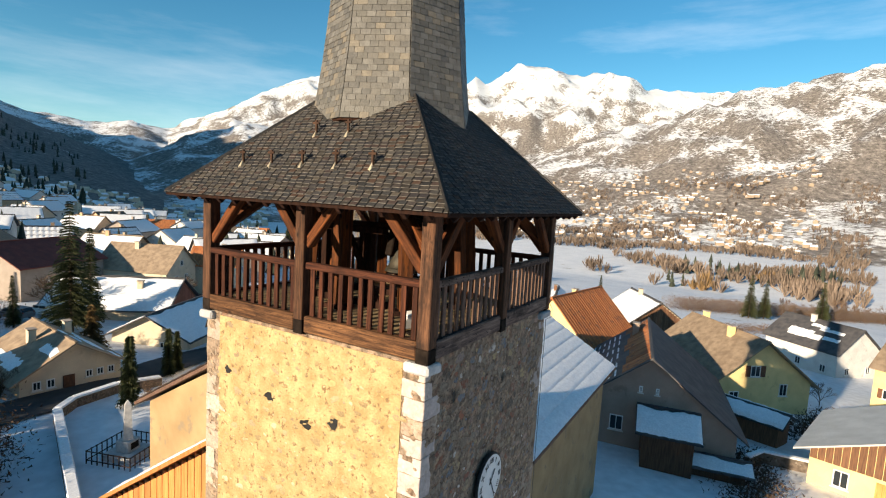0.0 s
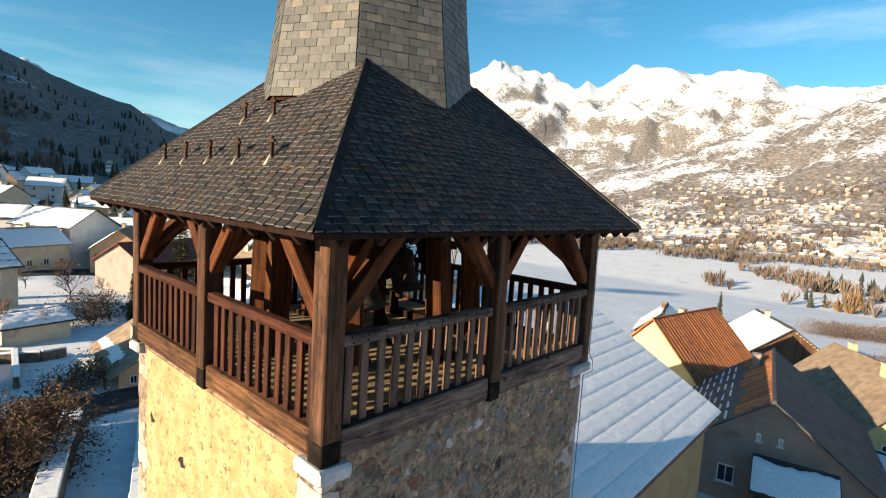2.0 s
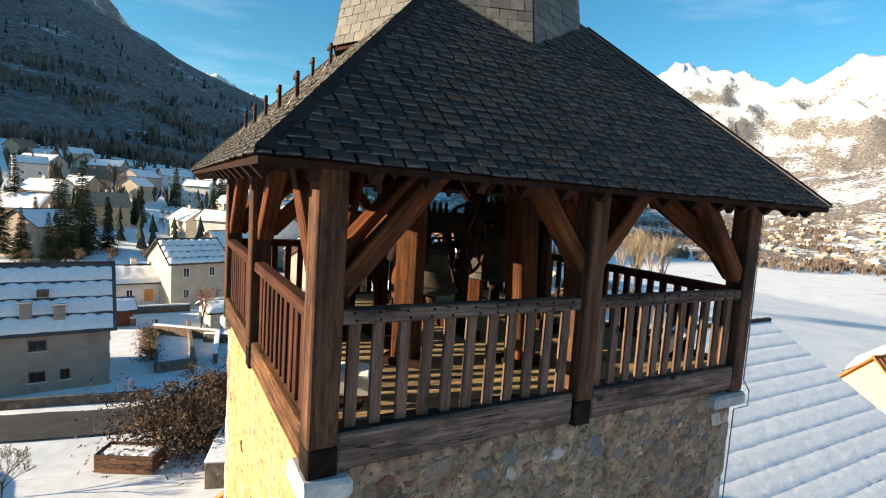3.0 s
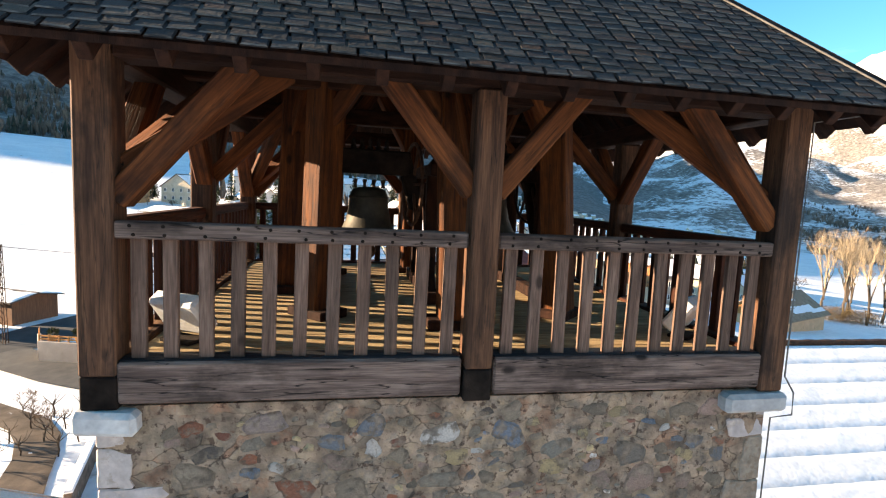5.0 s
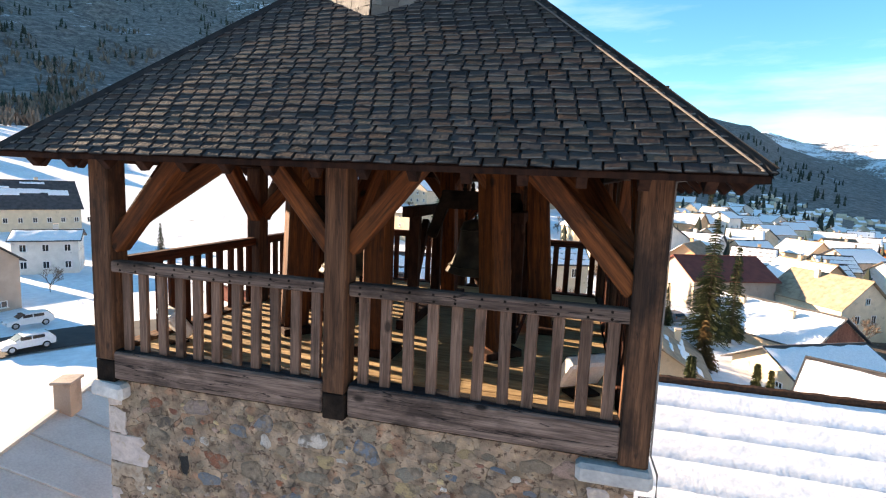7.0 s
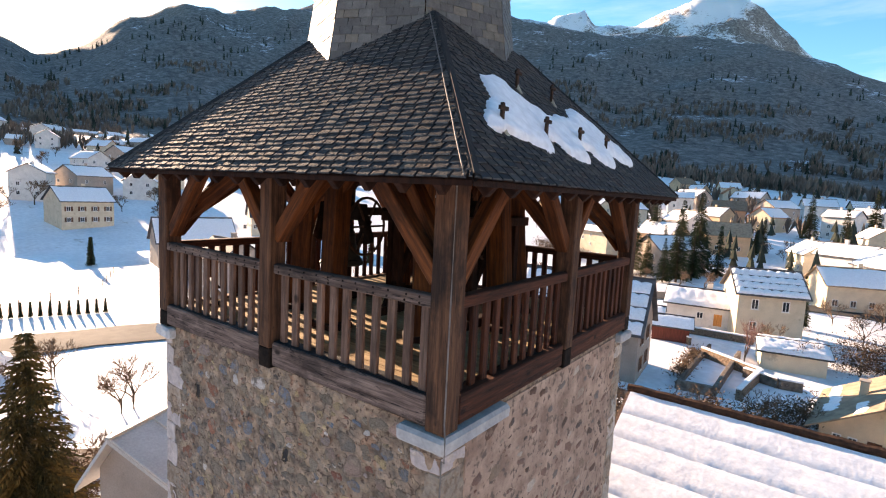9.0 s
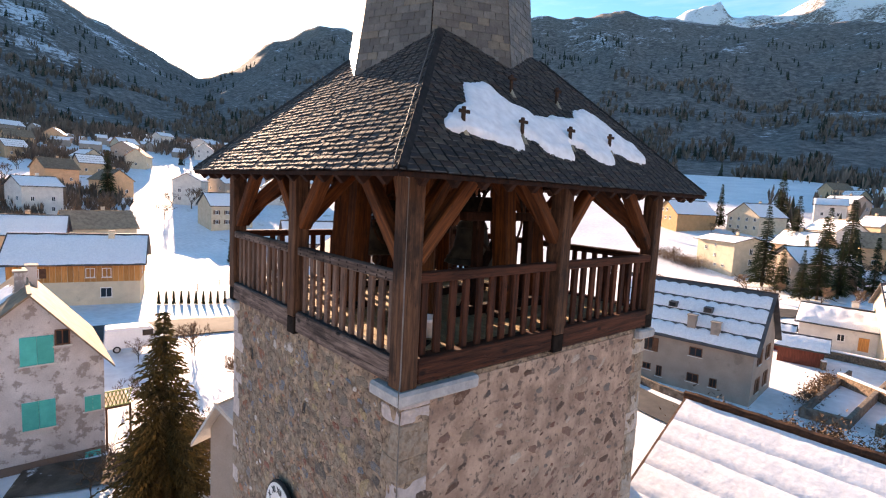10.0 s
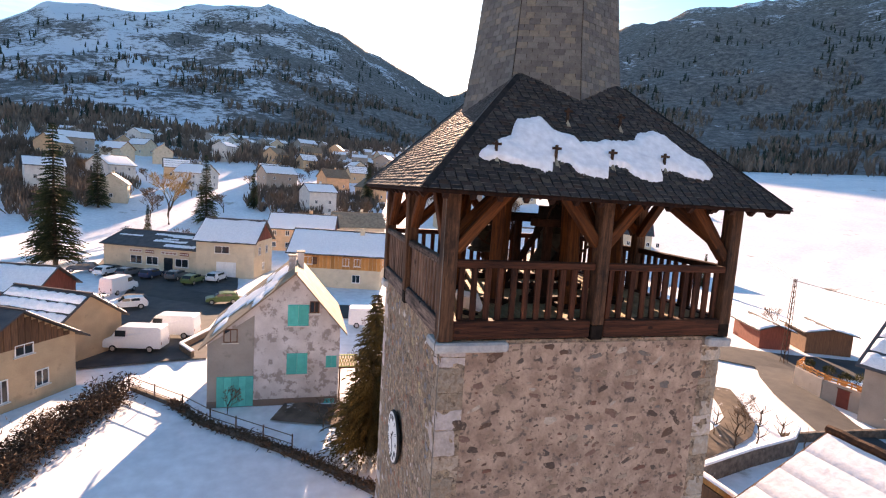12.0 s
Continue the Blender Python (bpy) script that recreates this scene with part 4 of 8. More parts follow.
M_QUOIN_TAN = pieces_mat("rendered_corner_stone", [(0.36, 0.29, 0.22), (0.31, 0.25, 0.19), (0.4, 0.32, 0.25)], grain=24, bump=0.8)
smear(M_QUOIN_TAN, (0.21, 0.145, 0.1), (0.38, 0.28, 0.2))
M_QUOIN_PALE = pieces_mat("pale_pink_limestone", [(0.56, 0.475, 0.43), (0.62, 0.53, 0.48), (0.52, 0.44, 0.405), (0.46, 0.395, 0.37)], grain=20, bump=0.4)
smear(M_QUOIN_PALE, (0.36, 0.285, 0.23), (0.5, 0.42, 0.36), 0.56)
# dressed corner stones, long and short in turn; the first ones are the height, the length along the clock side and the paleness
KNOWN = {(-1, -1): [(0.15, 0.36, 1), (0.3, 0.24, 1), (0.34, 0.52, 1), (0.3, 0.46, 0), (0.33, 0.42, 1), (0.3, 0.28, 1)],
         (1, -1): [(0.1, 0.16, 1), (0.18, 0.36, 1), (0.42, 0.2, 0), (0.3, 0.34, 0), (0.34, 0.24, 1)]}
r = random.Random(11)
for sx, sy in ((-1, -1), (1, -1), (1, 1), (-1, 1)):
    z, k = -0.2, 0
    while z > (-9 if sy < 0 else -6):
        h = r.uniform(0.3, 0.46)
        lx, ly = (r.uniform(0.52, 0.72), r.uniform(0.26, 0.36)) if k % 2 else (r.uniform(0.26, 0.36), r.uniform(0.52, 0.72))
        pale = r.random() < (0.75 if sx < 0 else 0.6)
        known = KNOWN.get((sx, sy), [])
        if k < len(known):
            h, lx, pale = known[k]
            ly = 0.7 - 0.6 * lx
        bm = bmesh.new()
        pr = 0.006 + r.uniform(0, 0.008)
        box(bm, (sx * (WALL + pr - lx / 2), sy * (WALL + pr - ly / 2), z - h / 2), (lx, ly, h - 0.008), None, 0.012)
        bmesh.ops.subdivide_edges(bm, edges=[g for g in bm.edges if g.calc_length() > 0.1], cuts=4, use_grid_fill=True)
        for v in bm.verts:
            inner = 1.0 if abs(v.co.x) < WALL - 0.1 or abs(v.co.y) < WALL - 0.1 else 0.3
            v.co += inner * (0.035 * noise.noise_vector(v.co * 4) + 0.03 * noise.noise_vector(v.co * 11)) * Vector((1, 1, 0.5))
            v.co.x, v.co.y = sx * min(abs(v.co.x), WALL + pr + 0.003), sy * min(abs(v.co.y), WALL + pr + 0.003)
        part("quoin", bm, (M_QUOIN_PALE if sy < 0 else M_QUOIN) if pale else M_QUOIN_TAN, tower, "pale dressed corner stone with a ragged edge" if pale else "grey-tan corner stone")
        z -= h
        k += 1
for sx, sy, lx, ly in ((1, -1, 0.62, 1.25), (-1, -1, 0.42, 0.5), (-1, 1, 0.4, 0.4), (1, 1, 0.4, 0.5)):
    bm = bmesh.new()
    box(bm, (sx * (H + 0.05 - lx / 2), sy * (H + 0.05 - ly / 2), -0.13), (lx, ly, 0.17), None, 0.035)
    for v in bm.verts:
        v.co += 0.02 * noise.noise_vector(v.co * 2.3)
    part("corner_slab", bm, M_CAP, tower, "grey stone slab under the corner post")

# putlog holes: a broken rim round a flat black patch painted as the inner dark
for side, hx, hz, w, h in (("R", -1.76, -0.88, 0.14, 0.24), ("L", -2.0, -1.2, 0.24, 0.2), ("L", -0.75, -1.45, 0.32, 0.17), ("L", 0.2, -1.72, 0.24, 0.19), ("L", 0.9, -1.52, 0.3, 0.24), ("L", 1.2, -3.0, 0.2, 0.2), ("R", 0.35, -1.12, 0.16, 0.2), ("B", -0.9, -3.4, 0.16, 0.14)):
    q = random.Random(int(100 * (hx + 5)))
    bm = bmesh.new()
    n = 13
    shape = [q.uniform(0.5, 1.3) for _ in range(n)]
    ring = [(2 * math.pi * k / n, shape[k]) for k in range(n)]
    outer = [bm.verts.new((math.cos(a) * w * 0.62 * g * q.uniform(1.0, 1.25), 0.004, math.sin(a) * h * 0.62 * g * q.uniform(1.0, 1.25))) for a, g in ring]
    lip = [bm.verts.new((math.cos(a) * w * 0.55 * g, -q.uniform(0.006, 0.02), math.sin(a) * h * 0.55 * g)) for a, g in ring]
    inner = [bm.verts.new((math.cos(a) * w * 0.46 * g, 0.01, math.sin(a) * h * 0.46 * g)) for a, g in ring]
    for k in range(n):
        j = (k + 1) % n
        bm.faces.new((outer[k], outer[j], lip[j], lip[k]))
        bm.faces.new((lip[k], lip[j], inner[j], inner[k]))
    ob = part("hole_rim", bm, {"L": M_RENDER, "B": M_TAN_RENDER}.get(side, M_MORTAR), tower, "broken rim of a scaffold hole")
    ob.matrix_basis = face_matrix(side) @ pose(hx, -WALL - (0.014 if side in "LB" else 0), hz)
    bm = bmesh.new()
    bm.faces.new([bm.verts.new((math.cos(a) * w * 0.5 * g, -0.004, math.sin(a) * h * 0.5 * g)) for a, g in ring])
    hole = part("hole", bm, M_BLACK, tower, "flat black patch for the dark inside a scaffold hole")
    hole.matrix_basis = face_matrix(side) @ pose(hx, -WALL - (0.016 if side in "LB" else 0), hz)

# clock
clock = thing("tower_clock", "round white clock dial with black Roman numerals on the stone wall", "clock", at=(-0.2, -WALL - 0.06, -3.1))
bm = bmesh.new()
lathe(bm, [(0.52, 0), (0.56, 0.0), (0.57, 0.03), (0.56, 0.06), (0.52, 0.065)], 40)
for v in bm.verts:
    v.co = Vector((v.co.x, -v.co.z, v.co.y))
bmesh.ops.recalc_face_normals(bm, faces=bm.faces)
part("rim", bm, M_BLACK, clock, "black iron rim")
bm = bmesh.new()
lathe(bm, [(0.0, 0.0), (0.53, 0.0), (0.53, 0.07), (0.0, 0.072)], 40)
for v in bm.verts:
    v.co = Vector((v.co.x, -v.co.z, v.co.y))
bmesh.ops.recalc_face_normals(bm, faces=bm.faces)
part("dial", bm, M_WHITE, clock, "white enamel dial")
for i, text in enumerate(("XII", "I", "II", "III", "IIII", "V", "VI", "VII", "VIII", "IX", "X", "XI")):
    cu = bpy.data.curves.new("numeral", "FONT")
    cu.body, cu.size, cu.align_x, cu.align_y, cu.extrude = text, 0.15, "CENTER", "CENTER", 0.003
    tmp = bpy.data.objects.new("numeral_text", cu)
    scene.collection.objects.link(tmp)
    me = bpy.data.meshes.new_from_object(tmp.evaluated_get(bpy.context.evaluated_depsgraph_get()))
    bpy.data.objects.remove(tmp)
    me.materials.clear()
    me.materials.append(M_BLACK)
    ob = new("numeral", me)
    ob.parent = clock
    a = radians(90 - 30 * i)
    ob.matrix_basis = pose(0.42 * math.cos(a), -0.078, 0.42 * math.sin(a)) @ Matrix.Rotation(radians(90), 4, "X") @ Matrix.Rotation(a - math.pi / 2, 4, "Z")
for name, ln, ang, w in (("hour_pointer", 0.26, 40, 0.03), ("minute_pointer", 0.38, 152, 0.022)):
    bm = bmesh.new()
    a = radians(90 - ang)
    d = Vector((math.cos(a), 0, math.sin(a)))
    beam(bm, Vector((0, -0.088, 0)) - d * 0.08, Vector((0, -0.088, 0)) + d * ln, w, 0.01, 0.003, up=(0, 1, 0))
    part(name, bm, M_BLACK, clock)

M_BRASSY = mat("tarnished_plate", (0.3, 0.25, 0.17), (0.46, 0.4, 0.29), scale=9, rough=0.6, metal=0.3)
# iron snow hooks on two sides of the roof
def snow_hook(side, u, s):
    f = face_matrix(side)
    hook = thing("snow_hook", "rusty iron snow hook standing on the slates", "snow guard", "snow hooks on the roof")
    p = roof_point(side, u, s)
    hook.matrix_basis = Matrix.Translation(p) @ f.to_3x3().to_4x4()
    bm = bmesh.new()
    box(bm, (0, 0.0, 0.12), (0.045, 0.035, 0.33), None, 0.004)
    part("stem", bm, M_IRON, hook)
    bm = bmesh.new()
    box(bm, (0.0, -0.012, 0.23), (0.16, 0.03, 0.04), None, 0.004)
    part("cross_bar", bm, M_IRON, hook)
    bm = bmesh.new()
    vs = [bm.verts.new(v) for v in ((-0.045, -0.11, -0.085), (0.045, -0.11, -0.085), (0.018, 0.02, 0.06), (-0.018, 0.02, 0.06), (0, -0.015, 0.09))]
    for t in ((0, 1, 2, 3), (0, 4, 1), (1, 4, 2), (2, 4, 3), (3, 4, 0)):
        bm.faces.new([vs[i] for i in t])
    part("foot_plate", bm, M_BRASSY, hook, "pale tarnished foot plate")


for u in (-1.75, -0.95, -0.15, 0.65, 1.45):
    snow_hook("L", u, 0.9)
for u in (-0.45, 0.35):
    snow_hook("L", u, 1.78)
for i in range(4):
    snow_hook("B", -2.06 + 1.03 * i, 0.74 + 0.02 * i)
for u in (-0.5, 0.55):
    snow_hook("B", u, 1.78)


# snow left lying behind the hooks
def roof_snow(side, low, high):
    bm = bmesh.new()
    grid = {}
    nx, ny = 220, 24
    u0, u1 = low[0][0], low[-1][0]
    f = face_matrix(side)
    for i in range(nx + 1):
        u = u0 + (u1 - u0) * i / nx
        lo, hi = lerp_table(low, u), lerp_table(high, u)
        lo += 0.05 * noise.noise(Vector((u * 7, 1, 0))) + 0.03 * noise.noise(Vector((u * 19, 2, 0)))
        hi = max(hi, lo + 0.06) + 0.06 * noise.noise(Vector((u * 5, 5, 0))) + 0.03 * noise.noise(Vector((u * 17, 7, 0)))
        for j in range(ny + 1):
            t = j / ny
            s = lo + (hi - lo) * t
            e = min(1, 7 * t) * min(1, 5 * (1 - t)) * min(1, (u - u0) / 0.12) * min(1, (u1 - u) / 0.12)
            h = 0.012 + 0.075 * math.sqrt(max(e, 0)) + 0.018 * noise.noise(Vector((u * 6, s * 6, 9))) * e
            k = s / math.sqrt(2)
            grid[i, j] = bm.verts.new(f @ Vector((u, -EAVE + k - h * 0.7, EAVE_Z + k + h * 0.7 + 0.01)))
    for i in range(nx):
        for j in range(ny):
            bm.faces.new((grid[i, j], grid[i + 1, j], grid[i + 1, j + 1], grid[i, j + 1]))
    ob = part("snow_patch", bm, M_SNOW, None, "", smooth=True)
    return tagged(ob, "melting snow patch held by iron hooks on the slates", "snow")


roof_snow("B", [(-2.34, 0.74), (-2.25, 0.64), (-2.04, 0.7), (-1.81, 0.62), (-1.46, 0.56), (-1.3, 0.48), (-1.16, 0.5), (-1.08, 0.76), (-0.8, 0.74), (-0.72, 0.52), (-0.36, 0.44), (-0.2, 0.45), (-0.07, 0.74), (0.24, 0.74), (0.34, 0.54), (0.66, 0.43), (0.86, 0.48), (0.94, 0.76), (1.32, 0.73), (1.42, 0.62), (1.82, 0.57), (2.02, 0.74)],
          [(-2.34, 0.8), (-2.15, 1.0), (-1.9, 1.16), (-1.67, 1.36), (-1.45, 1.77), (-0.99, 1.9), (-0.86, 1.57), (-0.5, 1.48), (-0.42, 1.3), (0.1, 1.41), (0.69, 1.5), (0.9, 1.7), (1.25, 1.85), (1.45, 1.74), (1.68, 1.28), (1.9, 1.1), (2.02, 0.86)])

M_CABLE = mat("dull_zinc_cable", (0.13, 0.115, 0.105), (0.24, 0.215, 0.19), rough=0.75, metal=0.1)
# lightning conductor along the hip and down the corner
bm = bmesh.new()
pts = []
for i in range(26):
    k = 2.2 * (1 - i / 25)
    w = 0.001 * math.sin(i * 1.1)
    pts.append((EAVE - k - 0.075 + w, -EAVE + k - 0.02 + w, EAVE_Z + k + 0.04))
pts += [(H + 0.002, -H - 0.002, 2.3), (H + 0.002, -H - 0.002, 1.2), (H + 0.006, -H - 0.006, 0.1), (H + 0.06, -H - 0.06, -0.03), (H + 0.065, -H - 0.065, -0.23), (WALL + 0.036, -WALL - 0.036, -0.3), (WALL + 0.034, -WALL - 0.034, -9)]
tube(bm, pts, 0.008, 6)
tagged(part("lightning_conductor", bm, M_CABLE, None), "thin metal lightning cable running down the tower corner", "cable")

# hip edges in folded lead
for side in "RBDL":
    f = face_matrix(side)
    bm = bmesh.new()
    for s0, s1 in ((0.0, 2.15),):
        a0, a1 = Vector((EAVE - s0, -EAVE + s0, EAVE_Z + s0)), Vector((EAVE - s1, -EAVE + s1, EAVE_Z + s1))
        d = Vector((0, 0, 0.014))
        ring = []
        for p in (a0, a1):
            ring.append([bm.verts.new(f @ (p + d + o)) for o in (Vector((-0.035, -0.0, 0.016)), Vector((0.012, -0.012, 0.045)), Vector((0.004, 0.1, 0.03)), Vector((0, 0.02, -0.03)))])
        for i in range(4):
            bm.faces.new((ring[0][i], ring[1][i], ring[1][(i + 1) % 4], ring[0][(i + 1) % 4]))
    bmesh.ops.recalc_face_normals(bm, faces=bm.faces)
    part("hip_edge", bm, M_SLATE_TAIL, tower)


# ---- bells ----
def bell(x, y, z, r, lit, turn):
    b = thing("bell", lit, "bell", "bells in the belfry", at=(x, y, z), turn=turn)
    prof = [(0.0, -0.02), (r * 0.9, -0.02), (r, 0.0), (r * 0.98, 0.05 * r), (r * 0.82, 0.28 * r), (r * 0.68, 0.6 * r), (r * 0.6, 1.0 * r), (r * 0.57, 1.35 * r), (r * 0.5, 1.52 * r), (r * 0.3, 1.6 * r), (0.0, 1.62 * r)]
    bm = bmesh.new()
    lathe(bm, prof, 32)
    part("body", bm, M_BRONZE, b, "dull bronze bell body", smooth=True)
    for zz in (0.2, 1.3):
        bm = bmesh.new()
        lathe(bm, [(r * (0.9 if zz < 1 else 0.6), zz * r - 0.012), (r * (0.92 if zz < 1 else 0.62), zz * r), (r * (0.88 if zz < 1 else 0.59), zz * r + 0.012)], 32)
        part("moulding", bm, M_BRONZE, b)
    bm = bmesh.new()
    for k in range(4):
        px = (k - 1.5) * r * 0.28
        tube(bm, [(px, -0.05, 1.58 * r), (px, -0.06, 1.8 * r), (px, 0.06, 1.8 * r), (px, 0.05, 1.58 * r)], 0.018, 6)
    part("crown", bm, M_IRON, b)
    bm = bmesh.new()
    box(bm, (0, 0, 1.58 * r + 0.28), (2.4 * r, 0.2, 0.26), None, 0.02)
    for s in (-1, 1):
        beam(bm, (s * 1.02 * r, 0, 1.58 * r + 0.36), (s * 1.5 * r, 0, 1.0 * r), 0.15, 0.15, 0.02, up=(0, 1, 0))
    part("headstock", bm, M_SHOE, b, "dark iron headstock")
    for k in range(5):
        bm = bmesh.new()
        px = (k - 2) * r * 0.25
        lathe(bm, [(0.02, 0), (0.035, 0.03), (0.02, 0.06), (0.025, 0.1), (0.0, 0.15)], 8, (px, 0, 1.58 * r + 0.4))
        part("bolt", bm, M_SHOE, b)
    bm = bmesh.new()
    tube(bm, [(0, 0, 1.2 * r), (0.02, 0, 0.3 * r), (0.03, 0, -0.08)], [0.02, 0.022, 0.03], 8)
    lathe(bm, [(0.0, -0.22), (0.05, -0.18), (0.065, -0.12), (0.05, -0.07), (0.02, -0.03)], 10, (0.03, 0, 0))
    part("clapper", bm, M_IRON, b)
    # wheel
    bm = bmesh.new()
    n = 24
    R = 1.25 * r
    wx = 1.35 * r
    tube(bm, [(wx, R * math.cos(2 * math.pi * k / n), 1.75 * r + R * math.sin(2 * math.pi * k / n)) for k in range(n + 1)], 0.022, 6)
    for k in range(3):
        a = math.pi * k / 3
        beam(bm, (wx, R * math.cos(a), 1.75 * r + R * math.sin(a)), (wx, -R * math.cos(a), 1.75 * r - R * math.sin(a)), 0.03, 0.03, 0.003)
    part("wheel", bm, M_IRON, b, "iron swinging wheel")
    return b


bell(-0.8, -0.84, 1.02, 0.36, "smaller bronze bell catching sunlight under an iron headstock", 6)
bell(0.79, 0.1, 1.0, 0.46, "larger dark bronze bell hanging from an iron headstock", 4)


# bell frame round them
frame_ob = thing("bell_stand", "dark timber bell frame standing on the belfry deck", "frame", at=(0, 0, 0.275))
for x in (-1.25, -0.02, 1.4):
    for y in (-0.35, 0.85):
        bm = bmesh.new()
        beam(bm, (x, y, 0), (x, y, 1.5), 0.14, 0.14, 0.01)
        part("upright", bm, M_DARK_WOOD, frame_ob)
    bm = bmesh.new()
    beam(bm, (x, -0.7, 1.56), (x, 1.2, 1.56), 0.16, 0.14, 0.01)
    part("bearer", bm, M_DARK_WOOD, frame_ob)
    bm = bmesh.new()
    beam(bm, (x, -0.65, 0.03), (x, 0.2, 1.4), 0.1, 0.12, 0.01)
    part("strut", bm, M_DARK_WOOD, frame_ob)
    bm = bmesh.new()
    beam(bm, (x, -0.8, 0.07), (x, 1.3, 0.07), 0.16, 0.14, 0.01)
    part("sole_plate", bm, M_DARK_WOOD, frame_ob)

# motor boxes and floodlights on the deck
def floodlight(x, y, turn):
    fl = thing("floodlight", "white metal floodlight tilted on the belfry deck", "floodlight", "floodlights in the belfry", at=(x, y, 0.275), turn=turn)
    bm = bmesh.new()
    box(bm, (0, 0, 0.02), (0.3, 0.2, 0.03), None, 0.005)
    part("base", bm, M_SHOE, fl)
    bm = bmesh.new()
    box(bm, (0, 0, 0.24), (0.46, 0.14, 0.34), Euler((radians(-35), 0, 0)).to_matrix(), 0.025)
    part("housing", bm, M_WHITE, fl, "white housing")
    bm = bmesh.new()
    box(bm, (0, -0.065, 0.285), (0.4, 0.012, 0.28), Euler((radians(-35), 0, 0)).to_matrix(), 0.004)
    part("lens", bm, M_GLASS, fl)


floodlight(2.25, -2.15, 215)
floodlight(-2.3, -2.2, 150)


# ---- houses ----
def plaster(name, c, dirt=0.75):
    return mat(name, tuple(v * 0.9 for v in c), tuple(min(1, v * 1.08) for v in c), scale=0.9, grain=25, rough=0.95, bump=0.4, spots=tuple(v * dirt for v in c), spot_at=0.64, spot_scale=0.7, vary=0.06)


P_CREAM, P_WHITE, P_GREY = plaster("cream_plaster", (0.62, 0.52, 0.38)), plaster("white_plaster", (0.68, 0.65, 0.6)), plaster("grey_plaster", (0.37, 0.31, 0.26))
P_YELLOW, P_OCHRE, P_PEACH = plaster("yellow_plaster", (0.74, 0.57, 0.27)), plaster("ochre_plaster", (0.5, 0.36, 0.23)), plaster("peach_plaster", (0.66, 0.42, 0.25))
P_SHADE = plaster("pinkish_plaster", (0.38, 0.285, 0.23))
P_PEEL = mat("peeling_whitewash", (0.52, 0.46, 0.43), (0.72, 0.66, 0.63), scale=0.7, grain=18, rough=0.95, bump=0.6, spots=(0.36, 0.3, 0.27), spot_at=0.56, spot_scale=1.5, vary=0.02)
W_ORANGE = mat("orange_stained_boards", (0.42, 0.17, 0.045), (0.62, 0.28, 0.09), scale=2, grain=20, stretch=(7, 7, 0.6), rough=0.7)
W_BROWN = mat("brown_boards", (0.1, 0.05, 0.03), (0.19, 0.095, 0.05), scale=2, grain=20, stretch=(7, 7, 0.6), rough=0.8)
W_RED = mat("dark_red_boards", (0.13, 0.035, 0.02), (0.22, 0.06, 0.04), scale=2, grain=20, stretch=(7, 7, 0.6), rough=0.8)
P_TAWNY = plaster("tawny_plaster", (0.42, 0.26, 0.13))
R_DARK = mat("dark_roof_sheet", (0.045, 0.045, 0.05), (0.09, 0.085, 0.085), scale=1.2, grain=18, rough=0.7)
R_RUST = mat("rusty_roof_sheet", (0.3, 0.09, 0.03), (0.5, 0.2, 0.075), scale=0.9, grain=14, stretch=(4, 0.5, 0.5), rough=0.8, spots=(0.2, 0.085, 0.05), spot_at=0.58, spot_scale=1.6)
R_TAN = mat("tan_roof_tiles", (0.2, 0.145, 0.1), (0.32, 0.24, 0.165), scale=1.4, grain=16, rough=0.85)
R_RED = mat("dark_red_roof_sheet", (0.15, 0.03, 0.02), (0.22, 0.05, 0.03), scale=1, grain=14, rough=0.6)
R_PALE = mat("pale_metal_roof", (0.42, 0.41, 0.38), (0.52, 0.51, 0.48), scale=0.8, grain=14, rough=0.5, metal=0.2)
M_TURQ = mat("turquoise_paint", (0.02, 0.42, 0.36), (0.035, 0.5, 0.43), scale=2, rough=0.6, bump=0.2)
M_SHUTTER = mat("brown_shutter", (0.1, 0.045, 0.025), (0.17, 0.075, 0.04), scale=4, rough=0.7)
M_BRICK = mat("red_brick", (0.2, 0.07, 0.045), (0.33, 0.13, 0.08), scale=5, grain=30, rough=0.9)


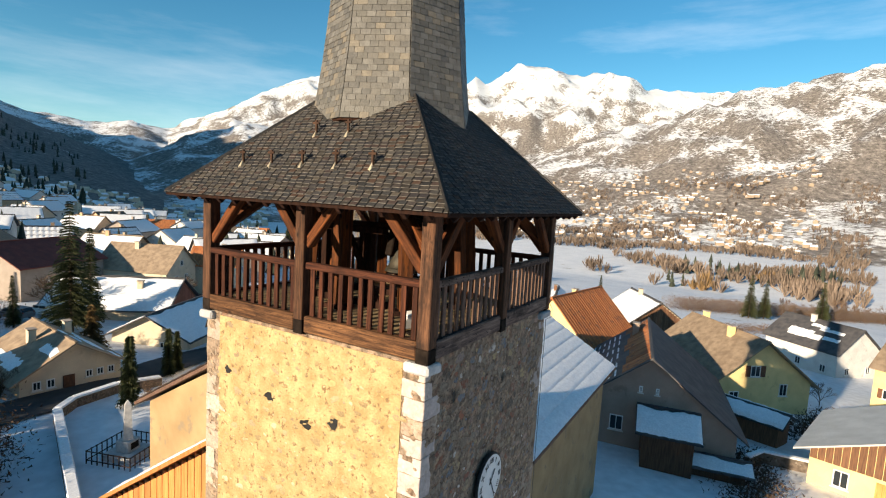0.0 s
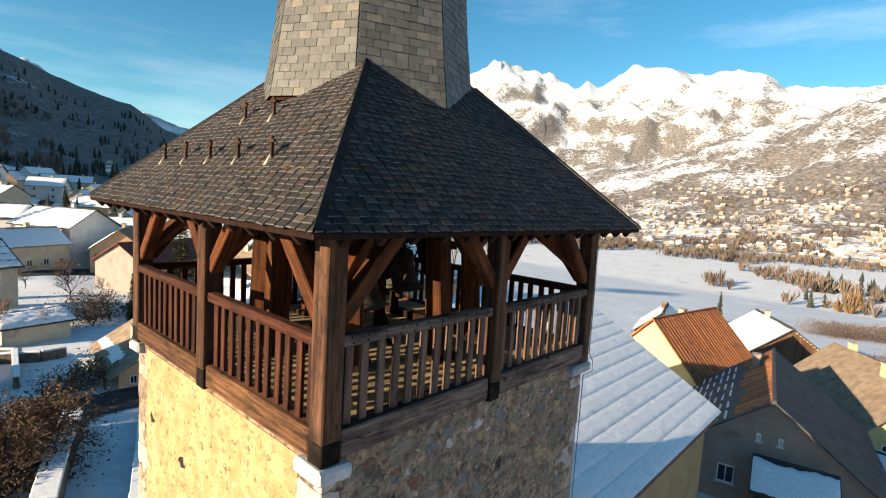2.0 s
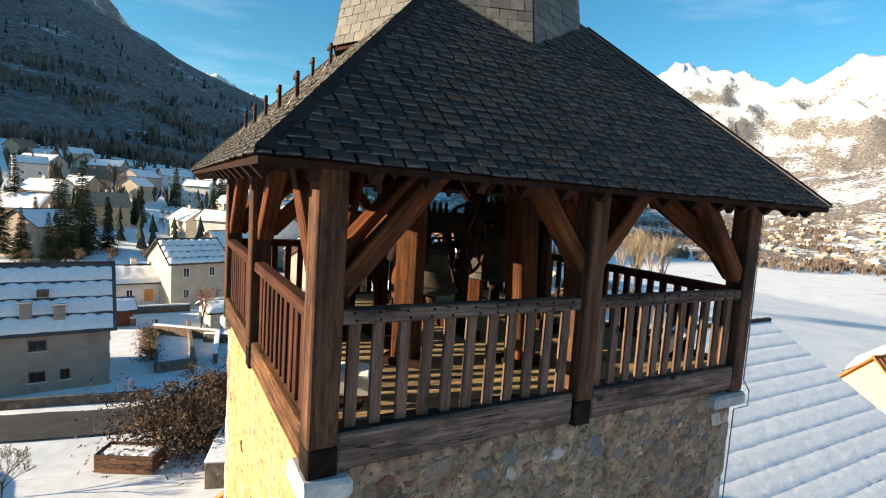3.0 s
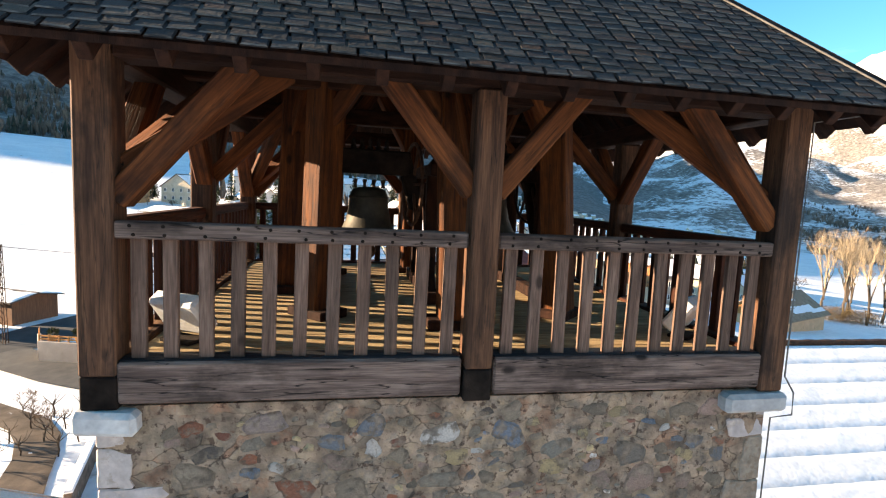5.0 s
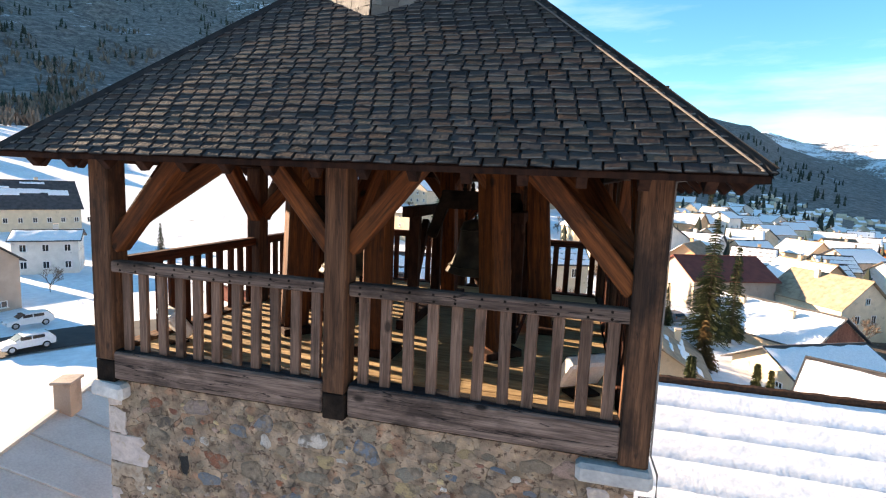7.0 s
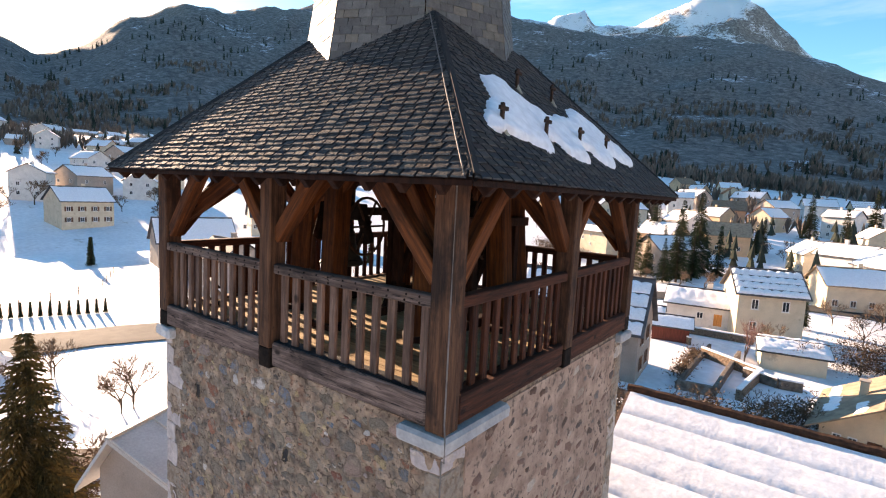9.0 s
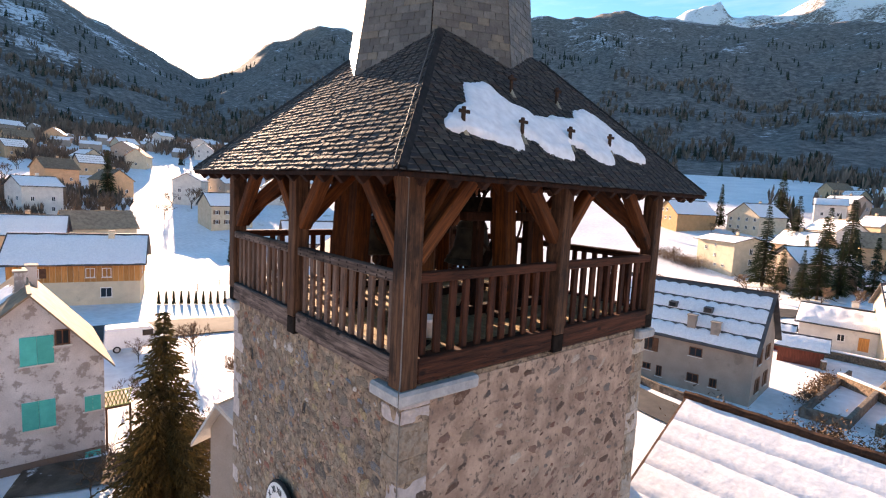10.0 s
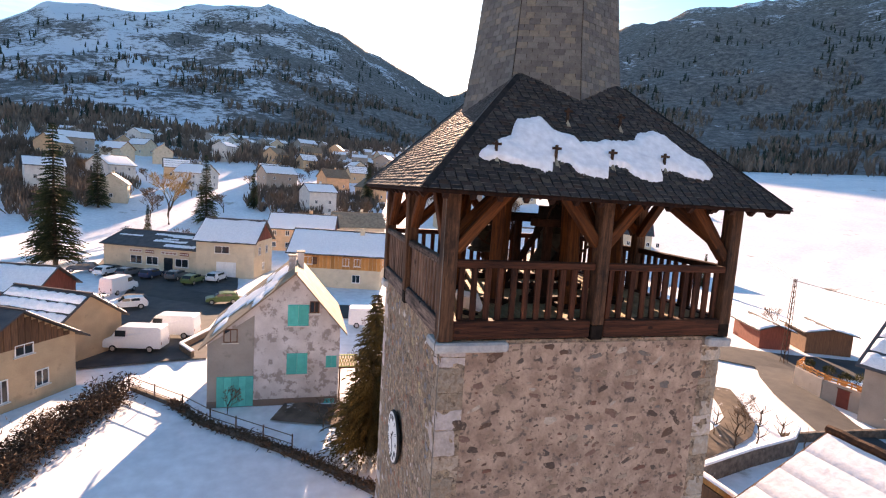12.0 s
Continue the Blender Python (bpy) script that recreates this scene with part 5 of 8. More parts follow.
def snow_sheet(parent, p00, p10, p01, p11, thick=0.16, nx=28, ny=10, seed=0, rag=0.25, waves=0):
    """Snow lying on a roof plane between four corners, with an uneven rim and soft bumps."""
    bm = bmesh.new()
    p00, p10, p01, p11 = Vector(p00), Vector(p10), Vector(p01), Vector(p11)
    nrm = (p10 - p00).cross(p01 - p00).normalized()
    if nrm.z < 0:
        nrm = -nrm
    ln = (p01 - p00).length
    g = {}
    for i in range(nx + 1):
        a = i / nx
        d0 = rag * (0.5 + noise.noise(Vector((a * 9, seed, 0)))) / max(ln, 0.1)
        if waves:
            d0 += 0.16 * (1 - abs(math.sin(math.pi * waves * a))) / max(ln, 0.1)
        d1 = rag * 0.5 * (0.5 + noise.noise(Vector((a * 11, seed, 5)))) / max(ln, 0.1)
        for j in range(ny + 1):
            b = j / ny
            bb = max(d0, 0) + (1 - max(d0, 0) - max(d1, 0)) * b
            p = p00.lerp(p10, a).lerp(p01.lerp(p11, a), bb)
            e = min(1, min(a, 1 - a) * nx / 1.5, min(b, 1 - b) * ny / 1.2)
            h = 0.012 + thick * e * (0.8 + 0.35 * noise.noise(Vector((a * 14, b * 9, seed))))
            if waves:
                h *= 0.75 + 0.35 * abs(math.sin(math.pi * waves * a))
            g[i, j] = bm.verts.new(p + nrm * h)
    for i in range(nx):
        for j in range(ny):
            bm.faces.new((g[i, j], g[i + 1, j], g[i + 1, j + 1], g[i, j + 1]))
    bmesh.ops.recalc_face_normals(bm, faces=bm.faces)
    if sum((f.normal.z for f in bm.faces)) < 0:
        bmesh.ops.reverse_faces(bm, faces=bm.faces)
    return part("snow", bm, M_SNOW, parent, "snow lying on the roof", smooth=True)


def sash(bm, w, hh, t):
    """A window frame with a middle bar, one connected piece with two openings."""
    xs, zs = (-w / 2, -w / 2 + t, -t * 0.4, t * 0.4, w / 2 - t, w / 2), (-hh / 2, -hh / 2 + t, hh / 2 - t, hh / 2)
    g = {(i, k, d): bm.verts.new((xs[i], (-0.065, 0.025)[d], zs[k])) for i in range(6) for k in range(4) for d in (0, 1)}
    solid = {(i, k) for i in range(5) for k in range(3)} - {(1, 1), (3, 1)}
    for i, k in solid:
        bm.faces.new([g[q] for q in ((i, k, 0), (i + 1, k, 0), (i + 1, k + 1, 0), (i, k + 1, 0))])
        bm.faces.new([g[q] for q in ((i, k + 1, 1), (i + 1, k + 1, 1), (i + 1, k, 1), (i, k, 1))])
        for near, a, b in (((i - 1, k), (i, k), (i, k + 1)), ((i + 1, k), (i + 1, k + 1), (i + 1, k)), ((i, k - 1), (i + 1, k), (i, k)), ((i, k + 1), (i, k + 1), (i + 1, k + 1))):
            if near not in solid:
                bm.faces.new([g[q] for q in ((*a, 0), (*b, 0), (*b, 1), (*a, 1))])


def add_window(h, side, u, z, w, hh, L, W, shutter=None, frame_mat=None):
    """A window on one wall: frame, dark pane, sill and, where it has them, a pair of shutters."""
    m = {"S": pose(u, -W / 2, z), "N": pose(-u, W / 2, z, 0, 0, 180), "W": pose(-L / 2, -u, z, 0, 0, -90), "E": pose(L / 2, u, z, 0, 0, 90)}[side]
    bm = bmesh.new()
    sash(bm, w, hh, 0.07)
    if shutter == "far":
        # far windows: frame and pane in one piece
        k = len(bm.faces)
        box(bm, (0, 0, 0), (w - 0.02, 0.03, hh - 0.02))
        win = part("window", bm, frame_mat or M_WHITE, h)
        win.data.materials.append(M_GLASS)
        for f in win.data.polygons[k:]:
            f.material_index = 1
        win.matrix_basis = m
        return
    win = part("window", bm, frame_mat or M_WHITE, h)
    win.matrix_basis = m
    bm = bmesh.new()
    box(bm, (0, 0, 0), (w - 0.02, 0.03, hh - 0.02))
    part("pane", bm, M_GLASS, win)
    bm = bmesh.new()
    box(bm, (0, -0.06, -hh / 2 - 0.05), (w + 0.2, 0.16, 0.07))
    part("sill", bm, P_WHITE, win)
    if shutter == "closed":
        for s in (-1, 1):
            bm = bmesh.new()
            box(bm, (s * w / 4, -0.09, 0), (w / 2 - 0.01, 0.04, hh), None, 0.006)
            part("shutter", bm, M_TURQ, win, "closed turquoise shutter")
    elif shutter:
        for s in (-1, 1):
            bm = bmesh.new()
            box(bm, (s * (w / 2 + w / 4 + 0.03), -0.05, 0), (w / 2, 0.05, hh), None, 0.006)
            part("shutter", bm, shutter, win)


def add_door(h, side, u, z0, w, hh, L, W, material, label="closed door"):
    z = z0 + hh / 2
    m = {"S": pose(u, -W / 2, z), "N": pose(-u, W / 2, z, 0, 0, 180), "W": pose(-L / 2, -u, z, 0, 0, -90), "E": pose(L / 2, u, z, 0, 0, 90)}[side]
    bm = bmesh.new()
    box(bm, (0, -0.02, 0), (w, 0.1, hh), None, 0.01)
    d = part("door", bm, material, h, label)
    d.matrix_basis = m
    for k in range(max(2, int(w / 0.5))):
        bm = bmesh.new()
        n = max(2, int(w / 0.5))
        box(bm, (-w / 2 + w * (k + 0.5) / n, -0.075, 0), (w / n - 0.04, 0.02, hh - 0.12), None, 0.004)
        part("door_board", bm, material, d)


def house(label, x, y, L, W, wall, rise, turn, wall_mat=None, roof_mat=None, ridge=0.0, wall2=None, over=0.5, snow="full", chimneys=((0.2, 0.4),), windows=(), doors=(), boards="", board_mat=None, board_from=None,
          group="", category="house", name="house", ground_z=None, thick=0.16, sheet=False, snow_rows=False):
    """A pitched-roof house. Its ridge runs along local x; S and N are the eave sides, W and E the gables. ridge shifts the ridge sideways, wall2 is the N eave's height."""
    wall_mat, roof_mat = wall_mat or P_CREAM, roof_mat or R_DARK
    z = ground_height(x, y)[0] if ground_z is None else ground_z
    h = thing(name, label, category, group, at=(x, y, z), turn=turn)
    wall2 = wall if wall2 is None else wall2
    top = max(wall, wall2) + rise
    bm = bmesh.new()
    prism(bm, -L / 2, L / 2, [(-W / 2, -2.5), (W / 2, -2.5), (W / 2, wall2), (ridge, top - 0.04), (-W / 2, wall)])
    part("wall", bm, wall_mat, h)
    r = random.Random(int(abs(x * 13 + y * 7)))
    for s in (-1, 1):
        ye, ze = (-W / 2, wall) if s < 0 else (W / 2, wall2)
        run = abs(ye - ridge)
        k = (top - ze) / run
        yo, zo = ye + s * over, ze - k * over
        bm = bmesh.new()
        prism(bm, -L / 2 - over, L / 2 + over, [(ridge, top + 0.13), (yo, zo + 0.13), (yo, zo), (ridge, top)] if s > 0 else [(ridge, top + 0.13), (ridge, top), (yo, zo), (yo, zo + 0.13)])
        roof = part("roof", bm, roof_mat, h)
        if sheet:
            n = int(L / (1.4 if roof_mat == R_PALE else 0.5))
            for i in range(n + 1):
                bm = bmesh.new()
                px = -L / 2 - over + 0.05 + (L + 2 * over - 0.1) * i / n
                beam(bm, (px, ridge, top + 0.15), (px, yo, zo + 0.15), 0.05, 0.05, 0)
                part("seam", bm, roof_mat, roof)
        def Q(a, b):
            return (-L / 2 - over + (L + 2 * over) * a, ridge + (yo - ridge) * b, top + 0.13 + (zo - top) * b)
        if snow in ("full", "S" if s < 0 else "N"):
            snow_sheet(roof, Q(0.01, 0.03), Q(0.99, 0.03), Q(0.01, 0.99), Q(0.99, 0.99), thick, seed=r.random() * 99)
        elif snow == "tiles":
            n = 4
            for i in range(n):
                b0 = 0.05 + 0.93 * i / n
                snow_sheet(roof, Q(0.02, b0), Q(0.98, b0), Q(0.02, b0 + 0.93 / n * 0.99), Q(0.98, b0 + 0.93 / n * 0.99), thick, nx=max(64, 6 * int(L * 1.1)), ny=7, seed=r.random() * 99, rag=0.12, waves=int(L * 1.1))
        elif snow == "torn" and s < 0:
            for i in range(15):
                a0, b0 = r.uniform(0, 0.7), r.uniform(0.03, 0.8)
                a1, b1 = min(0.99, a0 + r.uniform(0.2, 0.45)), min(0.99, b0 + r.uniform(0.12, 0.3))
                snow_sheet(roof, Q(a0, b0), Q(a1, b0), Q(a0, b1), Q(a1, b1), 0.07, nx=18, ny=7, seed=r.random() * 99, rag=0.5)
        elif snow == "patchy":
            for i in range(7):
                a0, b0 = r.uniform(0, 0.75), r.uniform(0.05, 0.75)
                a1, b1 = min(0.98, a0 + r.uniform(0.15, 0.4)), min(0.97, b0 + r.uniform(0.08, 0.22))
                snow_sheet(roof, Q(a0, b0), Q(a1, b0), Q(a0, b1), Q(a1, b1), 0.08, nx=12, ny=6, seed=r.random() * 99)
        if snow_rows and s > 0:
            # thin lines of snow along the courses, and a strip of rusty sheets under the ridge
            for i in range(9):
                b0 = 0.36 + 0.067 * i
                for j in range(6):
                    a0 = 0.03 + j * 0.16 + r.uniform(-0.02, 0.02)
                    snow_sheet(roof, Q(a0, b0), Q(a0 + r.uniform(0.06, 0.13), b0), Q(a0, b0 + 0.022), Q(a0 + r.uniform(0.06, 0.13), b0 + 0.022), 0.04, nx=6, ny=3, seed=r.random() * 99, rag=0.02)
            for j in range(7):
                bm = bmesh.new()
                q0, q1 = Vector(Q(0.02 + 0.137 * j, 0.02)), Vector(Q(0.15 + 0.137 * j, 0.3 - 0.03 * (j % 3)))
                q2, q3 = Vector((q1.x, q0.y, q0.z)), Vector((q0.x, q1.y, q1.z))
                up = Vector((0, 0, 0.03 + 0.004 * (j % 2)))
                ring = [bm.verts.new(q + up) for q in (q0, q2, q1, q3)] + [bm.verts.new(q) for q in (q0, q2, q1, q3)]
                for f in ((0, 1, 2, 3), (0, 4, 5, 1), (1, 5, 6, 2), (2, 6, 7, 3), (3, 7, 4, 0)):
                    bm.faces.new([ring[k] for k in f])
                bmesh.ops.recalc_face_normals(bm, faces=bm.faces)
                part("rusty_sheet", bm, R_RUST, roof, "rust-red roof sheet")
    bm = bmesh.new()
    beam(bm, (-L / 2 - over, ridge, top + 0.15), (L / 2 + over, ridge, top + 0.15), 0.22, 0.1, 0.02)
    part("ridge_cap", bm, roof_mat, h)
    for cx, cy in chimneys:
        bm = bmesh.new()
        cz = top - abs(cy - ridge) * rise / (W / 2)
        box(bm, (cx * L / 2, cy, cz + 0.35), (0.7, 0.55, 1.5), None, 0.02)
        ch = part("chimney", bm, wall_mat, h)
        bm = bmesh.new()
        box(bm, (cx * L / 2, cy, cz + 1.17), (0.86, 0.7, 0.1), None, 0.02)
        part("chimney_cap", bm, P_GREY, ch)
    for side, u, zz, w, hh, *sh in windows:
        add_window(h, side, u, zz, w, hh, L, W, *sh)
    for side, u, zz, w, hh, m, *lb in doors:
        add_door(h, side, u, zz, w, hh, L, W, m, *lb)
    for side in [q for q in boards if q in "SN"]:
        n = int(L / 0.6)
        for i in range(n):
            bm = bmesh.new()
            b0 = board_from or 0
            box(bm, (-L / 2 + L * (i + 0.5) / n, (-1 if side == "S" else 1) * (W / 2 + 0.01), (b0 + wall) / 2), (L / n - 0.03, 0.04, wall - b0 - 0.05), None, 0.006)
            part("board", bm, board_mat or W_BROWN, h)
    for side in [q for q in boards if q in "WE"]:
        # upright boards over the gable, each proud of the wall
        bf = wall if board_from is None else board_from
        sx = -1 if side == "W" else 1
        n = int(W / 0.45)
        for i in range(n):
            yy = -W / 2 + W * (i + 0.5) / n
            ze = wall if yy < ridge else wall2
            edge = W / 2 - ridge if yy > ridge else W / 2 + ridge
            zt = ze + (top - ze) * (1 - abs(yy - ridge) / edge) - 0.12
            if zt - bf < 0.1:
                continue
            bm = bmesh.new()
            box(bm, (sx * (L / 2 + 0.03), yy, (bf + zt) / 2), (0.06, W / n - 0.03, zt - bf), None, 0.006)
            part("board", bm, board_mat or W_BROWN, h)
    return h


def rows_of_windows(L, W, wall, sides="SNWE", shutter=None, gap=2.6, w=0.9, hh=1.15):
    out = []
    for side in sides:
        span = L if side in "SN" else W
        n = max(1, int(span / gap))
        for fl in range(max(1, int(wall / 2.7))):
            for i in range(n):
                out.append((side, -span / 2 + span * (i + 0.5) / n, 1.5 + 2.7 * fl, w, hh, shutter))
    return out


# houses near the church
WH = [("E", -3.3 + 4.85, 6.9, 1.5, 1.6, "closed"), ("E", 1.55, 3.2, 1.5, 1.6, "closed"), ("E", 4.05, 3.3, 0.8, 0.9, "closed"), ("E", 2.7, 7.5, 0.7, 0.9, None, M_SHUTTER), ("E", -3.1, 5.4, 0.95, 1.0, None, M_SHUTTER)]
white_house = house("old house of peeling whitewash with turquoise shutters and garage", -32.6, -6.4, 9.0, 9.3, 4.9, 4.0, 0, P_PEEL, R_TAN, ridge=1.3, wall2=6.0, snow="torn", windows=WH, doors=(("E", -2.75, 0.05, 2.5, 2.3, M_TURQ, "closed turquoise garage door"), ("E", 4.0, -0.4, 0.8, 0.75, M_TURQ, "small turquoise hatch")), chimneys=((0.3, 1.0), (-0.2, 1.6)), ground_z=-14.5, thick=0.12)
grey_house = house("grey rendered house with snow caught on its tile courses", -13.6, 44.4, 12.4, 7.5, 5.1, 4.25, 5.6, P_GREY, R_DARK, snow="tiles", windows=[("S", -2.6, 3.5, 0.9, 1.3, M_SHUTTER, M_SHUTTER), ("S", 1.65, 3.7, 1.1, 0.8, None, M_SHUTTER), ("S", -3.8, 1.3, 0.8, 0.6, None, M_SHUTTER), ("S", -2.6, 1.3, 0.8, 0.6, None, M_SHUTTER), ("S", -1.4, 1.1, 0.5, 1.0, None, M_SHUTTER), ("S", 1.6, 1.3, 1.0, 0.8, None, M_SHUTTER), ("S", 3.3, 1.3, 0.6, 0.8, None, M_SHUTTER), ("E", -1.7, 4.0, 0.8, 1.3, M_SHUTTER, M_SHUTTER), ("E", 1.2, 4.0, 0.8, 1.3, M_SHUTTER, M_SHUTTER), ("E", -1.7, 1.5, 0.8, 1.3, M_SHUTTER, M_SHUTTER), ("E", 1.2, 1.5, 0.8, 1.3, M_SHUTTER, M_SHUTTER)], chimneys=((0.15, -3.2), (0.48, -3.4)), ground_z=-14.5)
# two roof hatches standing open above the snow
for u in (-1.2, 1.9):
    bm = bmesh.new()
    box(bm, (u, -2.1, 7.4), (0.75, 0.7, 0.5), None, 0.03)
    hatch = part("roof_hatch", bm, R_DARK, grey_house, "dark metal roof hatch")
    bm = bmesh.new()
    box(bm, (u, -2.46, 7.4), (0.55, 0.03, 0.34), None, 0.01)
    part("pane", bm, M_GLASS, hatch)
house("low white shop building with snow on its flat roof", -90.6, -26.7, 18.5, 11, 4.0, 1.9, 66, P_CREAM, R_DARK, snow="patchy", windows=[("S", -3, 1.6, 2.2, 1.4), ("S", 0, 1.6, 2.2, 1.4), ("S", 5.5, 1.6, 2.4, 1.4)], doors=(("S", 3.0, 0, 1.6, 2.3, M_GLASS, "glass shop door"),), chimneys=(), category="shop", name="shop")
house("beige workshop house with a snowy roof and white garage door", -83.7, -15.5, 9.5, 9, 6.1, 3.2, 75, P_CREAM, R_DARK, snow="full", windows=[("S", -0.5, 4.6, 2.4, 1.2), ("E", -2, 4.4, 1, 1.3), ("E", 1.5, 4.4, 1, 1.3), ("E", 0, 1.6, 1, 1.3)], doors=(("S", 0.2, 0, 3.2, 2.6, M_WHITE, "closed white garage door"),), boards="E", board_mat=W_RED, chimneys=())
house("chalet with an orange timber upper floor and snowy roof", -76.3, 1.9, 14, 9, 5.8, 2.9, 76, P_CREAM, R_DARK, snow="full", over=0.9, windows=[("S", -4.5, 4.2, 1.4, 1.2, M_SHUTTER), ("S", 1.5, 4.2, 1.0, 1.2), ("S", 3.3, 4.2, 1.0, 1.2), ("S", 3.2, 1.6, 1.3, 1.3), ("E", -1, 4.2, 1, 1.2)], boards="SWE", board_mat=W_ORANGE, board_from=3.0, chimneys=((0.5, -0.8),), name="chalet", category="chalet")
house("house with a snow-covered roof behind the chalet", -118, -4, 15, 9, 5.4, 3.2, 80, P_PEACH, R_DARK, snow="full", boards="E", board_mat=W_RED, board_from=5.0, windows=rows_of_windows(15, 9, 5.4, "SE"))
house("brown-roofed house at the edge of the field", -131, 10, 13, 10, 5.2, 3.4, 98, P_CREAM, R_TAN, snow="none", windows=rows_of_windows(13, 10, 5.2, "SE"))
house("yellow plastered house under a dark roof with snow", -32.0, -27.2, 9, 8.5, 4.2, 2.6, 62, P_OCHRE, R_DARK, snow="N", boards="E", board_mat=W_BROWN, board_from=4.2, windows=[("E", 1.6, 1.6, 1.0, 1.2), ("E", -1.2, 1.5, 0.9, 1.6), ("E", 0.4, 4.0, 1.3, 0.8)], chimneys=(), over=0.7)
house("lean cottage with snow caught in rows on dark tiles", -41.5, -25.8, 7.5, 7, 3.4, 2.4, 62, P_OCHRE, R_DARK, snow="tiles", thick=0.24, chimneys=())
house("dark red timber barn with a snowy roof", -58, -36, 9, 6.5, 3.0, 2.2, 75, W_RED, R_DARK, snow="full", chimneys=(), name="barn", category="barn")
house("cube-shaped beige house with a flat snowy hip roof", -42.9, 134, 12, 10, 7.2, 1.2, -26, P_CREAM, R_DARK, snow="full", windows=[("S", -3, 5.2, 0.8, 1), ("S", 0, 6, 0.6, 0.8), ("S", 0, 3.6, 0.6, 0.8), ("S", -4, 1.2, 0.9, 0.6), ("S", 0.5, 1.2, 0.9, 0.6), ("S", 3, 1.2, 0.9, 0.6), ("E", 0, 5, 1, 1.4), ("E", 0, 2.4, 1, 1.4)], over=0.9)
house("orange rendered chalet alone on the snowy slope", -76, 180, 15, 13, 5.0, 4.6, 60, P_TAWNY, R_DARK, snow="full", windows=[("W", -2, 6.2, 1, 1.2), ("W", 0.3, 6.2, 1, 1.2), ("W", -2.5, 3.4, 0.9, 1.1), ("W", 0, 3.4, 0.9, 1.1), ("W", 2.5, 3.4, 0.9, 1.1)], name="chalet", category="chalet")
house("beige gabled house beside the spruce trees", -56, 190, 13, 12, 5.4, 4.2, 70, P_CREAM, R_DARK, snow="full", windows=rows_of_windows(13, 12, 5.4, "W"))
house("low white house with snow-laden roof and orange shutter", -7.4, 74, 8.5, 7, 3.2, 1.7, 8, P_WHITE, R_DARK, snow="full", thick=0.35, windows=[("S", 0, 1.8, 0.8, 0.9), ("S", -2.6, 1.2, 0.7, 0.6)], doors=(("S", 2.2, 0.6, 1.0, 1.6, W_ORANGE, "orange shutter"),))
house("tall beige house with tiles under waves of snow", -0.1, 72.5, 7.4, 8, 6.2, 2.6, 20, P_CREAM, R_DARK, snow="tiles", thick=0.3, windows=[("S", -1.8, 4.8, 0.8, 1.3), ("S", 1.6, 4.8, 0.8, 1.3), ("S", -1.8, 2, 0.8, 1.2)], chimneys=())
house("small dark red timber shed with a snowy roof", -8.6, 61.5, 4.2, 3.2, 2.0, 0.9, 12, W_RED, R_DARK, snow="S", chimneys=(), name="shed", category="shed")
house("small garage under a thick wavy blanket of snow", 4.0, 59.2, 5.8, 4.6, 2.0, 0.8, 11, P_CREAM, R_DARK, snow="full", thick=0.4, chimneys=(), name="garage", category="garage")
house("house with a wooden porch and patchy snow on its roof", 10.5, 108, 11, 8, 4.6, 2.6, 24, P_CREAM, R_TAN, snow="S", windows=rows_of_windows(11, 8, 4.6, "SE"))
house("white three-storey house with a row of windows", 19, 118, 14, 11, 7.8, 3.2, -60, P_WHITE, R_DARK, snow="full", windows=rows_of_windows(14, 11, 7.8, "SWN", None, 3.2))
house("cream house standing alone by the snowy field", -150, 44, 12, 10, 6.2, 3.4, 95, P_CREAM, R_DARK, snow="full", windows=rows_of_windows(12, 10, 6.2, "SE", M_SHUTTER))
house("stone barn with a weathered roof beside the lane", -96, 46, 14, 9, 5.0, 4.2, 75, P_GREY, R_DARK, snow="full", chimneys=(), name="barn", category="barn")
house("white cottage in the church's shade with snow sliding off tan tiles", 10.6, 42.9, 9, 6.9, 2.4, 2.1, 84, P_CREAM, R_TAN, snow="patchy", over=0.8, windows=[("W", -2.4, 1.5, 0.55, 0.7), ("W", -1.5, 1.5, 0.55, 0.7), ("W", 1.1, 1.7, 0.5, 0.6), ("W", 1.9, 1.7, 0.5, 0.6), ("W", 2.7, 1.7, 0.5, 0.6)], doors=(("W", -0.3, 0, 0.8, 1.9, M_SHUTTER, "closed dark door"),), chimneys=((0.1, 1.4), (0.6, -1.8)), ground_z=-15.2)
house("stone barn under a dark red sheet roof", 25.2, 85.2, 14, 11, 5.2, 3.0, 22, P_GREY, R_RED, snow="none", chimneys=(), name="barn", category="barn", windows=[("S", -3, 2.4, 0.8, 1.0)])
house("long house with a brick gable and snow streaks on its roof", 28.3, 65.9, 15, 10.5, 3.2, 3.2, 128, P_CREAM, R_DARK, snow="full", chimneys=((0.5, 1.5), (-0.4, 2.0)), boards="W", board_mat=M_BRICK, board_from=1.2, ground_z=-17.4)
house("cream house with an orange boarded gable and frosted tiles", 26.2, 49.9, 11, 8.5, 3.4, 2.2, 27, P_CREAM, R_DARK, snow="full", windows=[("W", 1.6, 2.2, 0.8, 1.1)], chimneys=(), over=0.8, boards="E", board_mat=W_ORANGE, board_from=2.0, ground_z=-17.6)
house("broad house under an even sheet of snow behind the nave", 24.6, 29.6, 13, 10.5, 3.8, 2.6, -31, P_CREAM, R_DARK, snow="full", chimneys=(), ground_z=-15.2)
